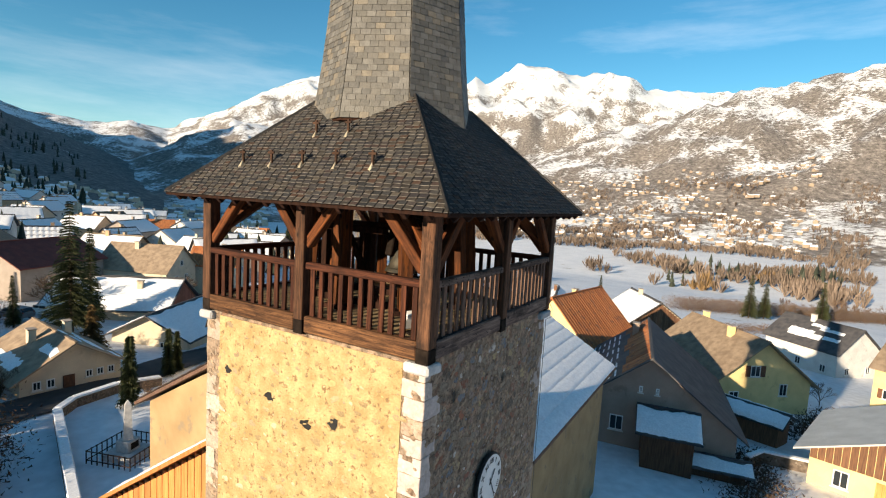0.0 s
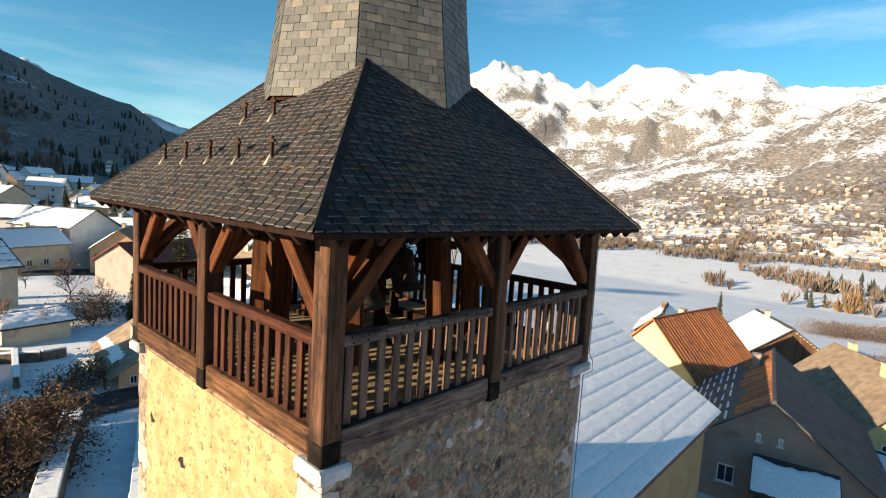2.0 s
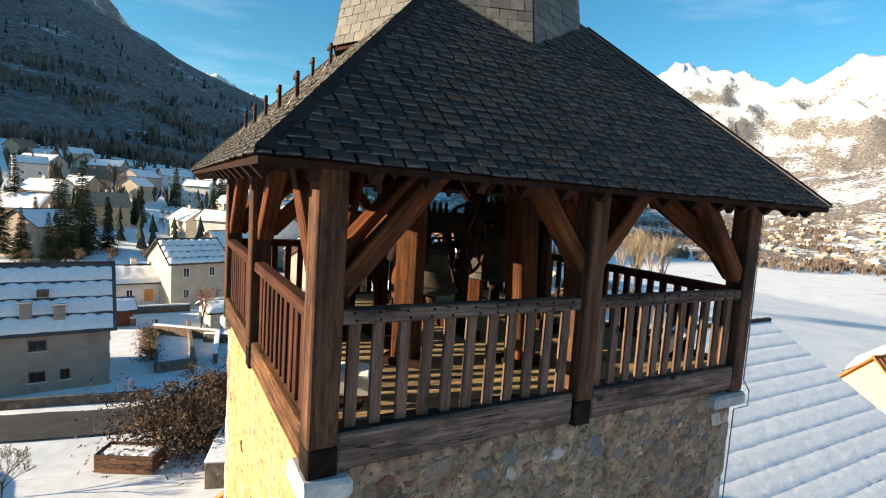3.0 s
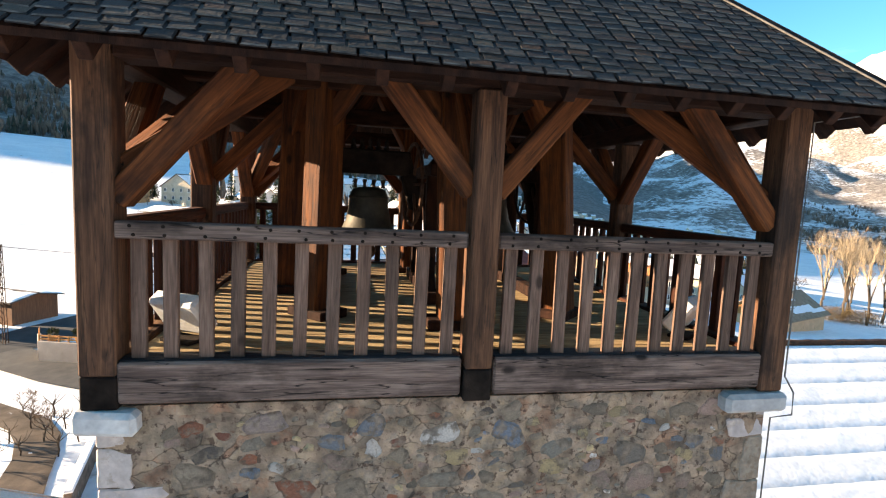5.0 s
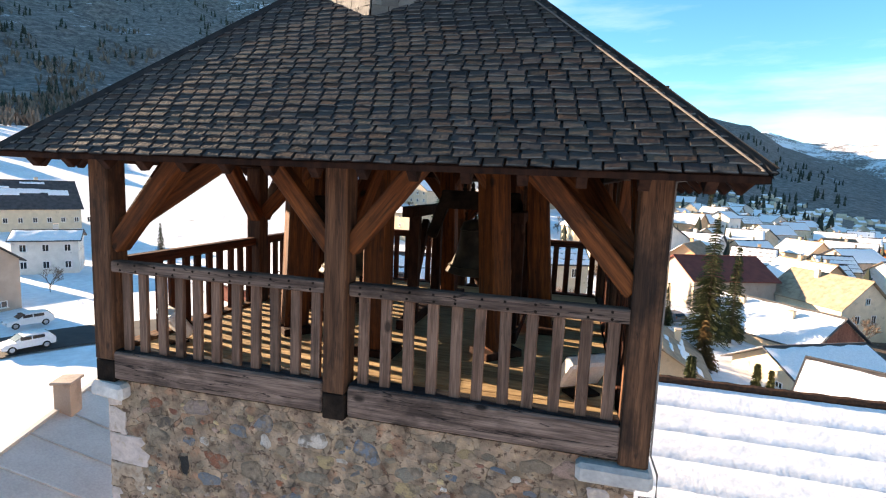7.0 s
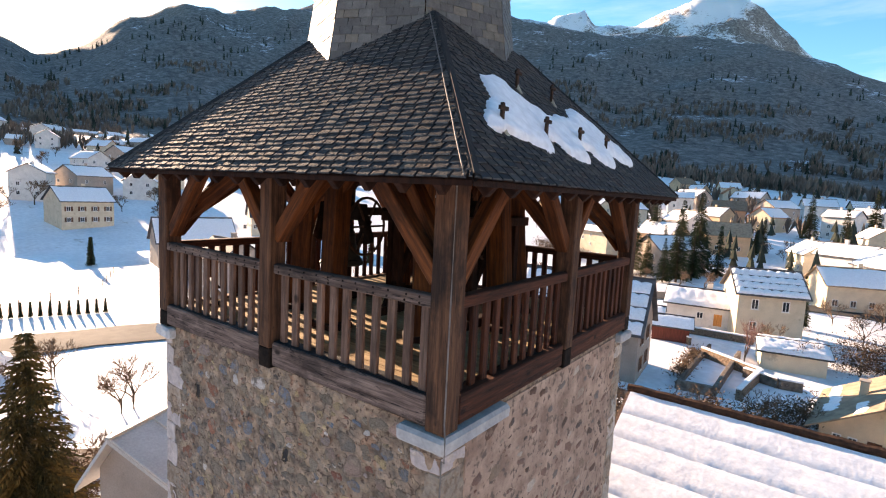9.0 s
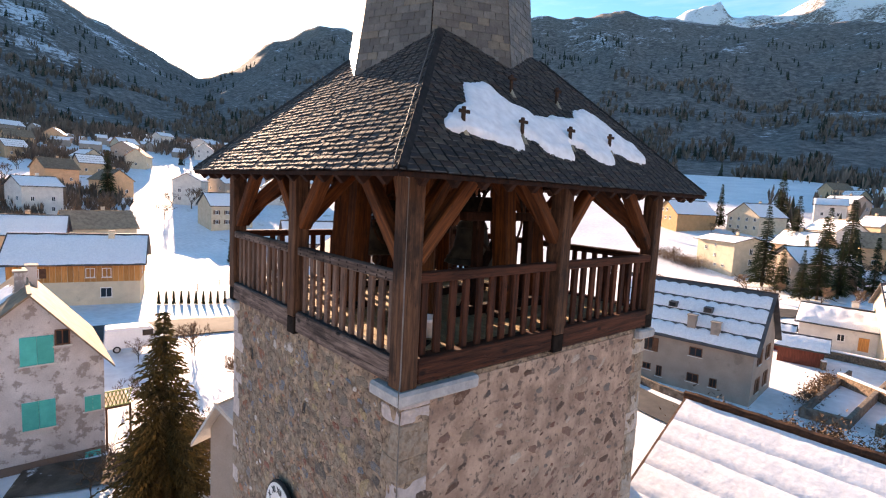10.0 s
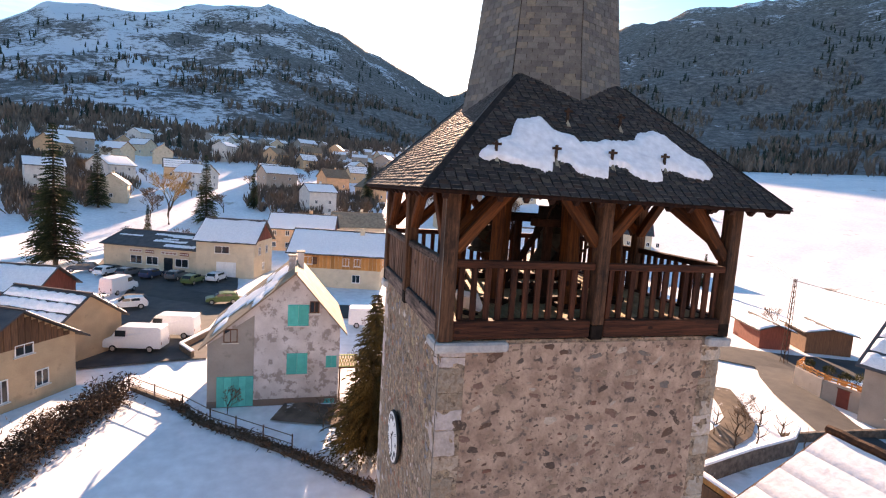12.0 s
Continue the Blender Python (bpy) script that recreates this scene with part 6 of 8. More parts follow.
house("cream house under a bare tan roof among snowy roofs", 40.0, 81.0, 12, 9, 5.0, 3.6, 118, P_CREAM, R_TAN, snow="none", windows=[("W", -1.6, 3.2, 0.9, 1.2), ("W", 1.4, 3.2, 0.9, 1.2), ("W", 0, 5.8, 0.8, 0.9)], chimneys=((0.2, 0.8),), ground_z=-17.2)
house("low garage under smooth snow beside the street", 45.5, 62.3, 8, 4, 2.0, 0.7, -24, P_GREY, R_DARK, snow="full", chimneys=(), ground_z=-17.4, name="garage", category="garage")
house("tall beige house under a bright orange tiled roof", 51.5, 78.0, 8, 7, 5.8, 2.7, 128, P_CREAM, R_RUST, snow="none", windows=[("W", -1.4, 4.4, 0.9, 1.2), ("W", 1.4, 4.4, 0.9, 1.2), ("W", 0, 2.0, 0.9, 1.2), ("W", 0.2, 6.6, 0.7, 0.8)], chimneys=((0.1, 0.6), (-0.3, 0.5)), ground_z=-18.0)
house("yellow gabled house with tan roof half in shadow", 58.4, -6.0, 12.5, 11.5, 5.0, 4.4, 37, P_YELLOW, R_TAN, snow="none", over=0.7, windows=[("W", -0.8, 6.2, 1.1, 1.2, M_SHUTTER), ("W", -3, 3.2, 1.1, 1.6), ("W", 2.6, 4.2, 0.9, 1.3), ("N", 3.5, 4.0, 1, 1.3, M_SHUTTER), ("N", -3.5, 4.0, 1, 1.3, M_SHUTTER), ("N", -3.5, 1.4, 1, 1.3), ("N", 0, 3.2, 1.8, 2.2)], chimneys=((-0.3, 0.8), (0.75, -0.5)), ground_z=-20.0)
house("shaded house with dark and rust-red roof sheets", 39.0, -0.4, 14, 12.5, 3.4, 4.8, 10, P_SHADE, R_DARK, snow="none", over=0.7, snow_rows=True, windows=[("W", -0.6, 5.6, 0.25, 0.5), ("W", 0.6, 5.6, 0.25, 0.5), ("W", -2.2, 2.6, 1.0, 1.2), ("W", -4.4, 1.4, 0.8, 0.6)], chimneys=((0.55, 1.2),), ground_z=-17.0)
house("low dark shed with thin snow beside the shaded house", 31.3, -6.1, 4.6, 1.6, 1.3, 0.35, -80, W_BROWN, R_DARK, snow="full", thick=0.08, chimneys=(), name="shed", category="shed", ground_z=-16.6)
house("narrow lean-to under thick snow beside the yellow house", 44.0, -9.0, 5.0, 2.8, 2.0, 0.6, 70, W_BROWN, R_DARK, snow="full", thick=0.25, chimneys=(), name="lean_to", category="shed", ground_z=-17.2)
house("small shed with a snowy roof in the yard", 31.0, -3.2, 3.4, 4.0, 3.4, 1.0, 100, W_BROWN, R_DARK, snow="full", chimneys=(), name="shed", category="shed", ground_z=-16.6)
house("yellow house under a rust-streaked orange sheet roof", 50.5, 9.5, 12, 9, 5.6, 4.6, -10, P_YELLOW, R_RUST, snow="none", windows=[("W", -1.5, 3.6, 1.1, 1.3, M_SHUTTER), ("W", 1.6, 3.4, 0.9, 1.2)], chimneys=((0.2, 1.0),), ground_z=-18.0, sheet=True)
house("house with a dark weatherboarded gable and snowy roof", 84, 7.0, 13, 11, 4.6, 4.0, 30, P_CREAM, R_DARK, snow="N", boards="W", board_mat=W_BROWN, board_from=3.0, windows=[("W", -2, 1.8, 1, 1.2), ("W", 2, 1.8, 1, 1.2)])
house("dark chalet with orange shutters by the white field", 82, 22, 9, 8, 4.0, 3.4, 15, W_BROWN, R_DARK, snow="full", windows=[("W", -1.6, 4.2, 0.8, 0.9, W_ORANGE), ("W", 1.6, 4.2, 0.8, 0.9, W_ORANGE)])
house("white house with snow streaks across its dark roof", 93, -19, 12, 9, 4.4, 3.4, 48, P_WHITE, R_DARK, snow="patchy", windows=rows_of_windows(12, 9, 4.4, "SNW", None, 3.2))
house("yellow house with a brown timber upper gable", 38.4, -17.9, 9, 9, 4.0, 2.0, -15, P_YELLOW, R_PALE, snow="none", over=0.9, boards="W", board_mat=W_BROWN, board_from=3.1, windows=[("W", 0.5, 2.2, 1.2, 1.3, W_ORANGE), ("W", -2.6, 2.2, 0.9, 1.2)], chimneys=(), ground_z=-17.7)
house("tall yellow house with brown balconies", 70, -27.5, 9, 7.5, 4.6, 2.6, 60, P_YELLOW, R_TAN, snow="none", windows=rows_of_windows(9, 7.5, 4.6, "WN", M_SHUTTER), ground_z=-19.2)
house("outbuilding under a smooth pale metal roof with standing seams", -11.4, 5.7, 9.5, 7.5, 5.0, 1.2, 113, P_GREY, R_PALE, ridge=2.9, wall2=7.2, snow="none", chimneys=((0.4, 2.7),), ground_z=-14.6, sheet=True, name="outbuilding", category="outbuilding")

# balcony with a lattice rail on the far side of the old house
M_LIME = mat("faded_lime_paint", (0.32, 0.36, 0.1), (0.46, 0.5, 0.17), scale=3, rough=0.7, bump=0.2)
bm = bmesh.new()
box(bm, (3.1, 5.35, 2.7), (2.6, 1.4, 0.14), None, 0.01)
balcony = part("balcony", bm, W_BROWN, white_house, "small wooden balcony with a lime-green lattice rail")
for k in range(7):
    for lean in (-0.32, 0.32):
        bm = bmesh.new()
        beam(bm, (4.36, 4.75 + 0.2 * k - lean * 0.5, 2.8), (4.36, 4.75 + 0.2 * k + lean * 0.5, 3.7), 0.04, 0.05, 0)
        part("lattice_bar", bm, M_LIME, balcony)
for zz in (2.8, 3.72):
    bm = bmesh.new()
    beam(bm, (4.36, 4.66, zz), (4.36, 6.05, zz), 0.07, 0.07, 0.006)
    part("rail", bm, M_LIME, balcony)
for yy in (4.75, 6.0):
    bm = bmesh.new()
    beam(bm, (4.3, yy, -0.6), (4.3, yy, 2.64), 0.12, 0.12, 0.01)
    part("post", bm, W_BROWN, balcony)

# dirt band, grey patch and snow remnants of the old house; letter bars on the shop
bm = bmesh.new()
box(bm, (4.52, 0, -0.15), (0.05, 9.3, 1.3), None, 0.01)
part("plinth", bm, plaster("damp_plinth", (0.2, 0.14, 0.11)), white_house, "damp brown base band")
bm = bmesh.new()
prism(bm, 4.5, 4.53, [(-4.62, 0.4), (-1.5, 0.4), (-1.5, 6.9), (-4.62, 4.75)])
part("cement_patch", bm, plaster("grey_cement_render", (0.34, 0.3, 0.26)), white_house, "newer grey cement render")

for k, (u, w, c) in enumerate(((-3.0, 2.4, P_WHITE), (-0.4, 1.6, R_RED), (3.2, 3.0, P_WHITE), (6.0, 1.6, R_RED))):
    sign = thing("shop_sign", "flat shop sign board above the windows", "sign", "shop signs", at=(-90.6, -26.7, -14.5), turn=66)
    bm = bmesh.new()
    box(bm, (u, -5.58, 3.1), (w, 0.08, 0.5), None, 0.01)
    part("panel", bm, c, sign)
    for j in range(4):
        bm = bmesh.new()
        box(bm, (u - w * 0.36 + w * 0.24 * j, -5.63, 3.1), (w * 0.17, 0.03, 0.2), None, 0)
        part("bar", bm, R_RED if c == P_WHITE else P_WHITE, sign)

# lean-to with orange boards against the tower's far side
lean = thing("lean_to", "lean-to porch clad in orange upright boards beside the tower", "porch", at=(0, 0, 0))
bm = bmesh.new()
prism(bm, -1.9, 1.6, [(2.9, BASE - 1), (8.4, BASE - 1), (8.4, -6.75), (2.9, -3.15)])
part("wall", bm, W_BROWN, lean)
for i in range(20):
    y0 = 2.92 + i * 0.274
    zt = -3.15 - (y0 + 0.13 - 2.9) * 3.6 / 5.5 - 0.06
    bm = bmesh.new()
    box(bm, (-1.93, y0 + 0.13, (zt - 11) / 2), (0.05, 0.25, zt + 11), None, 0.006)
    part("board", bm, W_ORANGE, lean)
bm = bmesh.new()
prism(bm, -2.3, 1.6, [(2.86, -2.98), (8.9, -6.94), (8.9, -7.06), (2.86, -3.1)])
lr = part("roof", bm, W_ORANGE, lean)
snow_sheet(lr, (-2.1, 3.2, -3.2), (1.5, 3.2, -3.2), (-2.1, 8.7, -6.8), (1.5, 8.7, -6.8), 0.1)


# ---- roads, walls and fences ----
def gz(x, y):
    return ground_height(x, y)[0] + 0.12 * noise.noise(Vector((x, y, 0)) * 0.15)


def strip(name, label, pts, width, material, lift=0.05, category="road", step=2.0):
    """A strip of paving that follows the ground along a line."""
    path = []
    for a, b in zip(pts, pts[1:]):
        a, b = Vector(a), Vector(b)
        n = max(1, int((b - a).length / step))
        path += [a.lerp(b, i / n) for i in range(n)]
    path.append(Vector(pts[-1]))
    for _ in range(3):
        path = [path[0]] + [(path[i - 1] + path[i] * 2 + path[i + 1]) / 4 for i in range(1, len(path) - 1)] + [path[-1]]
    verts, faces = [], []
    n = 7
    for i, p in enumerate(path):
        d = (path[min(i + 1, len(path) - 1)] - path[max(i - 1, 0)]).normalized()
        s = Vector((-d.y, d.x))
        for k in range(n):
            f = k / (n - 1) - 0.5
            q = p + s * width * f + s * 0.25 * noise.noise(Vector((i * 0.7, k, width))) * (1 if k in (0, n - 1) else 0)
            verts.append((q.x, q.y, gz(q.x, q.y) + lift + (0.0 if k in (0, n - 1) else 0.03)))
    for i in range(len(path) - 1):
        for k in range(n - 1):
            a = i * n + k
            faces.append((a, a + 1, a + n + 1, a + n))
    return tagged(raw(name, verts, faces, material, smooth=True), label, category, kind="structure")


strip("road", "asphalt village road with snow along its edges", [(-120, -40), (-85, -34), (-66, -22), (-57, -6), (-54, 14), (-46, 32), (-33, 46), (-26, 62), (-20, 90), (-6, 100), (25, 105)], 7.0, M_ASPHALT, 0.16)
strip("parking_lot", "asphalt parking area with patches of snow", [(-84, -22), (-62, -20), (-48, -21.5), (-37.5, -19.5)], 14.0, M_ASPHALT, 0.14, "parking")
M_SOIL = mat("bare_trodden_earth", (0.07, 0.052, 0.04), (0.16, 0.12, 0.09), scale=0.9, grain=10, rough=0.95, bump=0.8, spots=(0.7, 0.7, 0.72), spot_at=0.66, spot_scale=0.8)
strip("garden_path", "bare brown garden path between patches of snow", [(-27, 33), (-23, 30.5), (-19.5, 30), (-18.2, 25), (-16.5, 20)], 2.2, M_SOIL, 0.1, "path")
strip("yard", "bare earth yard beside the old house", [(-27.0, -6.0), (-25.2, -2.5), (-25.0, 2.0), (-29, 5.0)], 3.4, M_SOIL, 0.12, "yard")
strip("street", "dark trodden street between snowy houses", [(47, 96), (46, 84), (44, 73), (40, 63), (38, 54)], 5.5, M_SOIL, 0.14, "street")
strip("lane", "narrow asphalt lane beside the churchyard", [(-33, 46), (-24, 39), (-15, 35), (-4, 33), (4, 37), (12, 36.5), (22, 41), (34, 42)], 4.2, M_ASPHALT, 0.15)


M_DARK_STONE = mat("dark_garden_stone", (0.09, 0.07, 0.055), (0.22, 0.175, 0.14), scale=2.5, grain=14, rough=0.95, bump=1.0, spots=(0.34, 0.3, 0.26), spot_at=0.64, spot_scale=3)


def low_wall(label, pts, h=0.9, w=0.35, snowy=True, material=None):
    """A low garden wall along a line, with a cushion of snow on top."""
    ob = thing("garden_wall", label, "wall", at=(0, 0, 0))
    bm = bmesh.new()
    bs = bmesh.new()
    for a, b in zip(pts, pts[1:]):
        a, b = Vector(a), Vector(b)
        n = max(1, int((b - a).length / 2.5))
        for i in range(n):
            p, q = a.lerp(b, i / n), a.lerp(b, (i + 1) / n)
            zp, zq = gz(p.x, p.y), gz(q.x, q.y)
            beam(bm, (p.x, p.y, zp + h / 2 - 0.3), (q.x, q.y, zq + h / 2 - 0.3), w, h + 0.6, 0.03)
            beam(bs, (p.x, p.y, zp + h + 0.05), (q.x, q.y, zq + h + 0.05), w + 0.08, 0.18, 0.06)
    part("masonry", bm, material or M_MORTAR, ob)
    if snowy:
        part("snow_cap", bs, M_SNOW, ob, "cushion of snow")
    else:
        bs.free()


low_wall("curved churchyard wall capped with snow", [(2.6, 21), (6.9, 33.3), (8.5, 34.6), (11.8, 35), (15, 34.6)], 0.7, 0.5)
low_wall("stone boundary wall between the snowy meadow and yard", [(-32.2, -17), (-29, -13.6), (-25.5, -10.8), (-21, -5.5), (-18, -2.3), (-14, 1.0)], 0.3, 0.35, False, M_DARK_STONE)
low_wall("stone garden wall with a rail beside the lane", [(-17.1, 29.5), (-16.9, 36), (-16.6, 39.2), (-13.2, 38.2), (-4, 37)], 0.7, 0.3, False, M_DARK_STONE)
low_wall("stone terrace wall in the gardens", [(-4, 56), (2, 52), (1, 44)], 1.0, 0.4)
low_wall("stone terrace wall in the gardens", [(-6, 60), (-10, 66), (0, 66.5)], 0.9, 0.4)
low_wall("retaining wall round a raised terrace with pots", [(-28, 44.5), (-26.7, 42.0), (-23.2, 41.0), (-20.0, 41.5)], 1.9, 0.3, False, P_GREY)
low_wall("low wall along the car park", [(-39, -14), (-41.5, -15.5), (-47, -13.5), (-54, -10.5)], 0.7, 0.3)


low_wall("tall churchyard wall with a broad cap of snow", [(-0.9, 22.5), (0.6, 27.5), (2.5, 33.0)], 1.5, 1.1, True, M_DARK_STONE)
low_wall("garden wall round the snowy vegetable bed", [(-3.8, 43.0), (-3.8, 60.0)], 0.7, 0.3, False, M_DARK_STONE)
low_wall("garden wall round the snowy vegetable bed", [(-3.8, 43.0), (-0.8, 43.6), (-0.6, 58.5)], 0.9, 0.35, False, M_DARK_STONE)
low_wall("dark garden wall with a strip of snow along the lower yard", [(34.6, -8.6), (36.9, -9.6), (37.4, -12.8), (36.0, -15.5)], 0.9, 0.4, True, M_DARK_STONE)
low_wall("short dark stone wall below the birch", [(0.6, 51.6), (3.6, 50.2), (5.5, 50.4)], 0.9, 0.4, True, M_DARK_STONE)
low_wall("stone wall with a wooden rail above the lower garden", [(-13.6, 19.0), (-14.8, 24.0), (-15.6, 28.5), (-16.9, 30.5)], 1.2, 0.35, True, M_DARK_STONE)


def post_fence(label, pts, gap=2.2, h=1.2, material=None):
    f = thing("fence", label, "fence", at=(0, 0, 0))
    prev = None
    for a, b in zip(pts, pts[1:]):
        a, b = Vector(a), Vector(b)
        n = max(1, int((b - a).length / gap))
        for i in range(n + 1):
            p = a.lerp(b, i / n)
            z = gz(p.x, p.y)
            bm = bmesh.new()
            beam(bm, (p.x, p.y, z - 0.3), (p.x + 0.03, p.y, z + h), 0.09, 0.09, 0.01)
            part("post", bm, material or M_GREY_WOOD, f)
            if prev is not None and i > 0:
                for k in (0.45, 0.9):
                    bm = bmesh.new()
                    beam(bm, (prev[0], prev[1], prev[2] + h * k), (p.x, p.y, z + h * k), 0.03, 0.05, 0)
                    part("rail", bm, material or M_GREY_WOOD, f)
            prev = (p.x, p.y, z)
    return f


post_fence("thin post-and-wire fence along the snowy meadow", [(-32.2, -17.2), (-28, -12.6), (-25.5, -10.4), (-21, -5)])
post_fence("rough post fence beside the brown hedge", [(-18, -20), (-24, -19), (-31, -17.2)], 2.6)
post_fence("wooden fence beside the snowy track", [(-72, 12), (-80, 24), (-92, 30)], 4)
post_fence("wooden paddock fence by the road", [(-46, 52), (-60, 62), (-80, 66)], 4)


# ---- monument in the churchyard ----
mon = thing("war_memorial", "pale stone obelisk memorial inside low iron railings", "monument", at=(7.1, 24.6, gz(7.1, 24.6)), turn=20)
bm = bmesh.new()
box(bm, (0, 0, 0.2), (2.0, 2.0, 0.4), None, 0.03)
part("step", bm, M_CAP, mon)
bm = bmesh.new()
box(bm, (0, 0, 0.75), (0.95, 0.95, 0.7), None, 0.04)
part("pedestal", bm, M_CAP, mon)
bm = bmesh.new()
lathe(bm, [(0.42, 1.1), (0.44, 1.15), (0.36, 1.2), (0.24, 3.3), (0.0, 3.6)], 4)
part("obelisk", bm, M_CAP, mon)
bm = bmesh.new()
box(bm, (0, -0.485, 0.78), (0.6, 0.02, 0.4))
part("plaque", bm, M_SHOE, mon)
for i in range(4):
    m = Matrix.Rotation(radians(90 * i), 3, "Z")
    for k in range(8):
        bm = bmesh.new()
        p = m @ Vector((-1.5 + 3 * k / 8, -1.5, 0))
        beam(bm, p, p + Vector((0, 0, 0.85)), 0.05, 0.05, 0)
        part("railing_bar", bm, M_IRON, mon)
    bm = bmesh.new()
    beam(bm, m @ Vector((-1.5, -1.5, 0.8)), m @ Vector((1.5, -1.5, 0.8)), 0.05, 0.05, 0)
    beam(bm, m @ Vector((-1.5, -1.5, 0.25)), m @ Vector((1.5, -1.5, 0.25)), 0.05, 0.05, 0)
    part("railing", bm, M_IRON, mon)


# ---- vehicles ----
M_CAR = {"white": mat("white_car_paint", (0.74, 0.74, 0.75), (0.8, 0.8, 0.8), rough=0.25, bump=0.0, vary=0.02), "grey": mat("grey_car_paint", (0.12, 0.13, 0.14), (0.16, 0.17, 0.18), rough=0.25, bump=0.0), "green": mat("green_car_paint", (0.1, 0.16, 0.05), (0.14, 0.2, 0.07), rough=0.3, bump=0.0), "blue": mat("blue_car_paint", (0.03, 0.05, 0.1), (0.05, 0.07, 0.14), rough=0.25, bump=0.0)}
M_TYRE = mat("tyre_rubber", (0.015, 0.015, 0.015), (0.03, 0.03, 0.03), rough=0.9)


def vehicle(kind, label, x, y, turn, colour):
    z = gz(x, y) + 0.2
    v = thing("van" if kind == "van" else "car", label, "van" if kind == "van" else "car", "parked vehicles", at=(x, y, z), turn=turn)
    if kind == "van":
        out = [(-2.5, 0.4), (-2.52, 1.0), (-2.45, 2.25), (-2.3, 2.35), (1.0, 2.35), (1.25, 2.25), (1.9, 1.35), (2.45, 1.15), (2.55, 0.9), (2.55, 0.4)]
        width, axles = 1.95, (-1.55, 1.65)
        glass = [((1.58, 0, 1.82), (0.05, 1.6, 0.95), 36)]
        side = [(1.0, 1.75, 0.9, 0.55)]
    else:
        out = [(-2.0, 0.35), (-2.05, 0.8), (-1.95, 1.0), (-1.55, 1.42), (-0.2, 1.48), (0.35, 1.4), (1.05, 0.95), (1.85, 0.82), (2.02, 0.65), (2.02, 0.35)]
        width, axles = 1.72, (-1.25, 1.3)
        glass = [((0.72, 0, 1.2), (0.04, 1.35, 0.72), 57), ((-1.78, 0, 1.22), (0.04, 1.3, 0.5), -42)]
        side = [(-0.7, 1.2, 0.9, 0.3), (0.25, 1.2, 0.8, 0.3)]
    bm = bmesh.new()
    a = [bm.verts.new((px, -width / 2 + (0.12 if pz > 1.2 else 0), pz)) for px, pz in out]
    b = [bm.verts.new((px, width / 2 - (0.12 if pz > 1.2 else 0), pz)) for px, pz in out]
    bm.faces.new(a)
    bm.faces.new(b[::-1])
    for i in range(len(out)):
        bm.faces.new((a[i], b[i], b[(i + 1) % len(out)], a[(i + 1) % len(out)]))
    bmesh.ops.recalc_face_normals(bm, faces=bm.faces)
    bmesh.ops.bevel(bm, geom=list(bm.edges), offset=0.05, segments=2, affect="EDGES")
    body = part("body", bm, M_CAR[colour], v, smooth=False)
    for c, s, t in glass:
        bm = bmesh.new()
        box(bm, c, s, Euler((0, radians(-t), 0)).to_matrix(), 0.01)
        part("windscreen", bm, M_GLASS, v)
    for px, pz, w, h in side:
        for sy in (-1, 1):
            bm = bmesh.new()
            box(bm, (px, sy * (width / 2 - (0.055 if kind == "van" else 0.04)), pz), (w, 0.06, h), Euler((sy * radians(8), 0, 0)).to_matrix(), 0.01)
            part("side_window", bm, M_GLASS, v)
    for ax in axles:
        for sy in (-1, 1):
            bm = bmesh.new()
            lathe(bm, [(0.2, -0.1), (0.32, -0.1), (0.34, -0.05), (0.34, 0.05), (0.32, 0.1), (0.2, 0.1)], 16)
            for q in bm.verts:
                q.co = Vector((q.co.x + ax, q.co.z + sy * (width / 2 - 0.08), q.co.y + 0.34))
            bmesh.ops.recalc_face_normals(bm, faces=bm.faces)
            wheel = part("wheel", bm, M_TYRE, v)
            bm = bmesh.new()
            lathe(bm, [(0.0, -0.03), (0.2, -0.03), (0.2, 0.03), (0.0, 0.03)], 12)
            for q in bm.verts:
                q.co = Vector((q.co.x + ax, q.co.z + sy * (width / 2 - 0.0), q.co.y + 0.34))
            bmesh.ops.recalc_face_normals(bm, faces=bm.faces)
            part("rim", bm, M_STEEL, wheel)
    for sy in (-1, 1):
        bm = bmesh.new()
        box(bm, (out[-1][0] - 0.02, sy * (width / 2 - 0.28), 0.78 if kind == "van" else 0.66), (0.1, 0.3, 0.16), None, 0.02)
        part("headlight", bm, M_STEEL, v)
        bm = bmesh.new()
        box(bm, (out[0][0] + 0.02, sy * (width / 2 - 0.2), 0.9), (0.08, 0.16, 0.3), None, 0.02)
        part("tail_light", bm, R_RED, v)


vehicle("van", "white high-roofed delivery van parked on the lot", -41.5, -19.2, -100, "white")
vehicle("van", "white high-roofed delivery van parked on the lot", -45.8, -17.2, -100, "white")
vehicle("car", "white estate car standing on the asphalt", -57.5, -24.5, -70, "white")
vehicle("van", "white box van parked beside the hedge", -66.5, -28.2, 160, "white")
vehicle("van", "white van parked behind the old house", -48.5, 3.3, 85, "white")
for i, (c, xx, yy) in enumerate((("grey", -76.5, -23.2), ("blue", -77.5, -27.0), ("green", -73.2, -20.3), ("white", -75.6, -17.3), ("grey", -78.5, -30.5), ("white", -79.5, -33.8), ("green", -60.3, -14.4), ("grey", -82, -38))):
    vehicle("car", c + " car parked in front of the shops", xx, yy, 160 if i < 6 else -80, c)
vehicle("car", "white hatchback on the village road", -45.5, 27.6, -110, "white")
vehicle("car", "white hatchback parked beside the road", -52.5, 33.0, -110, "white")
for i in range(5):
    vehicle("car", ("grey", "white")[i % 2] + " car parked by the long barn", 16 + i * 3.4, 66 + i * 1.2, 110, ("grey", "white")[i % 2])

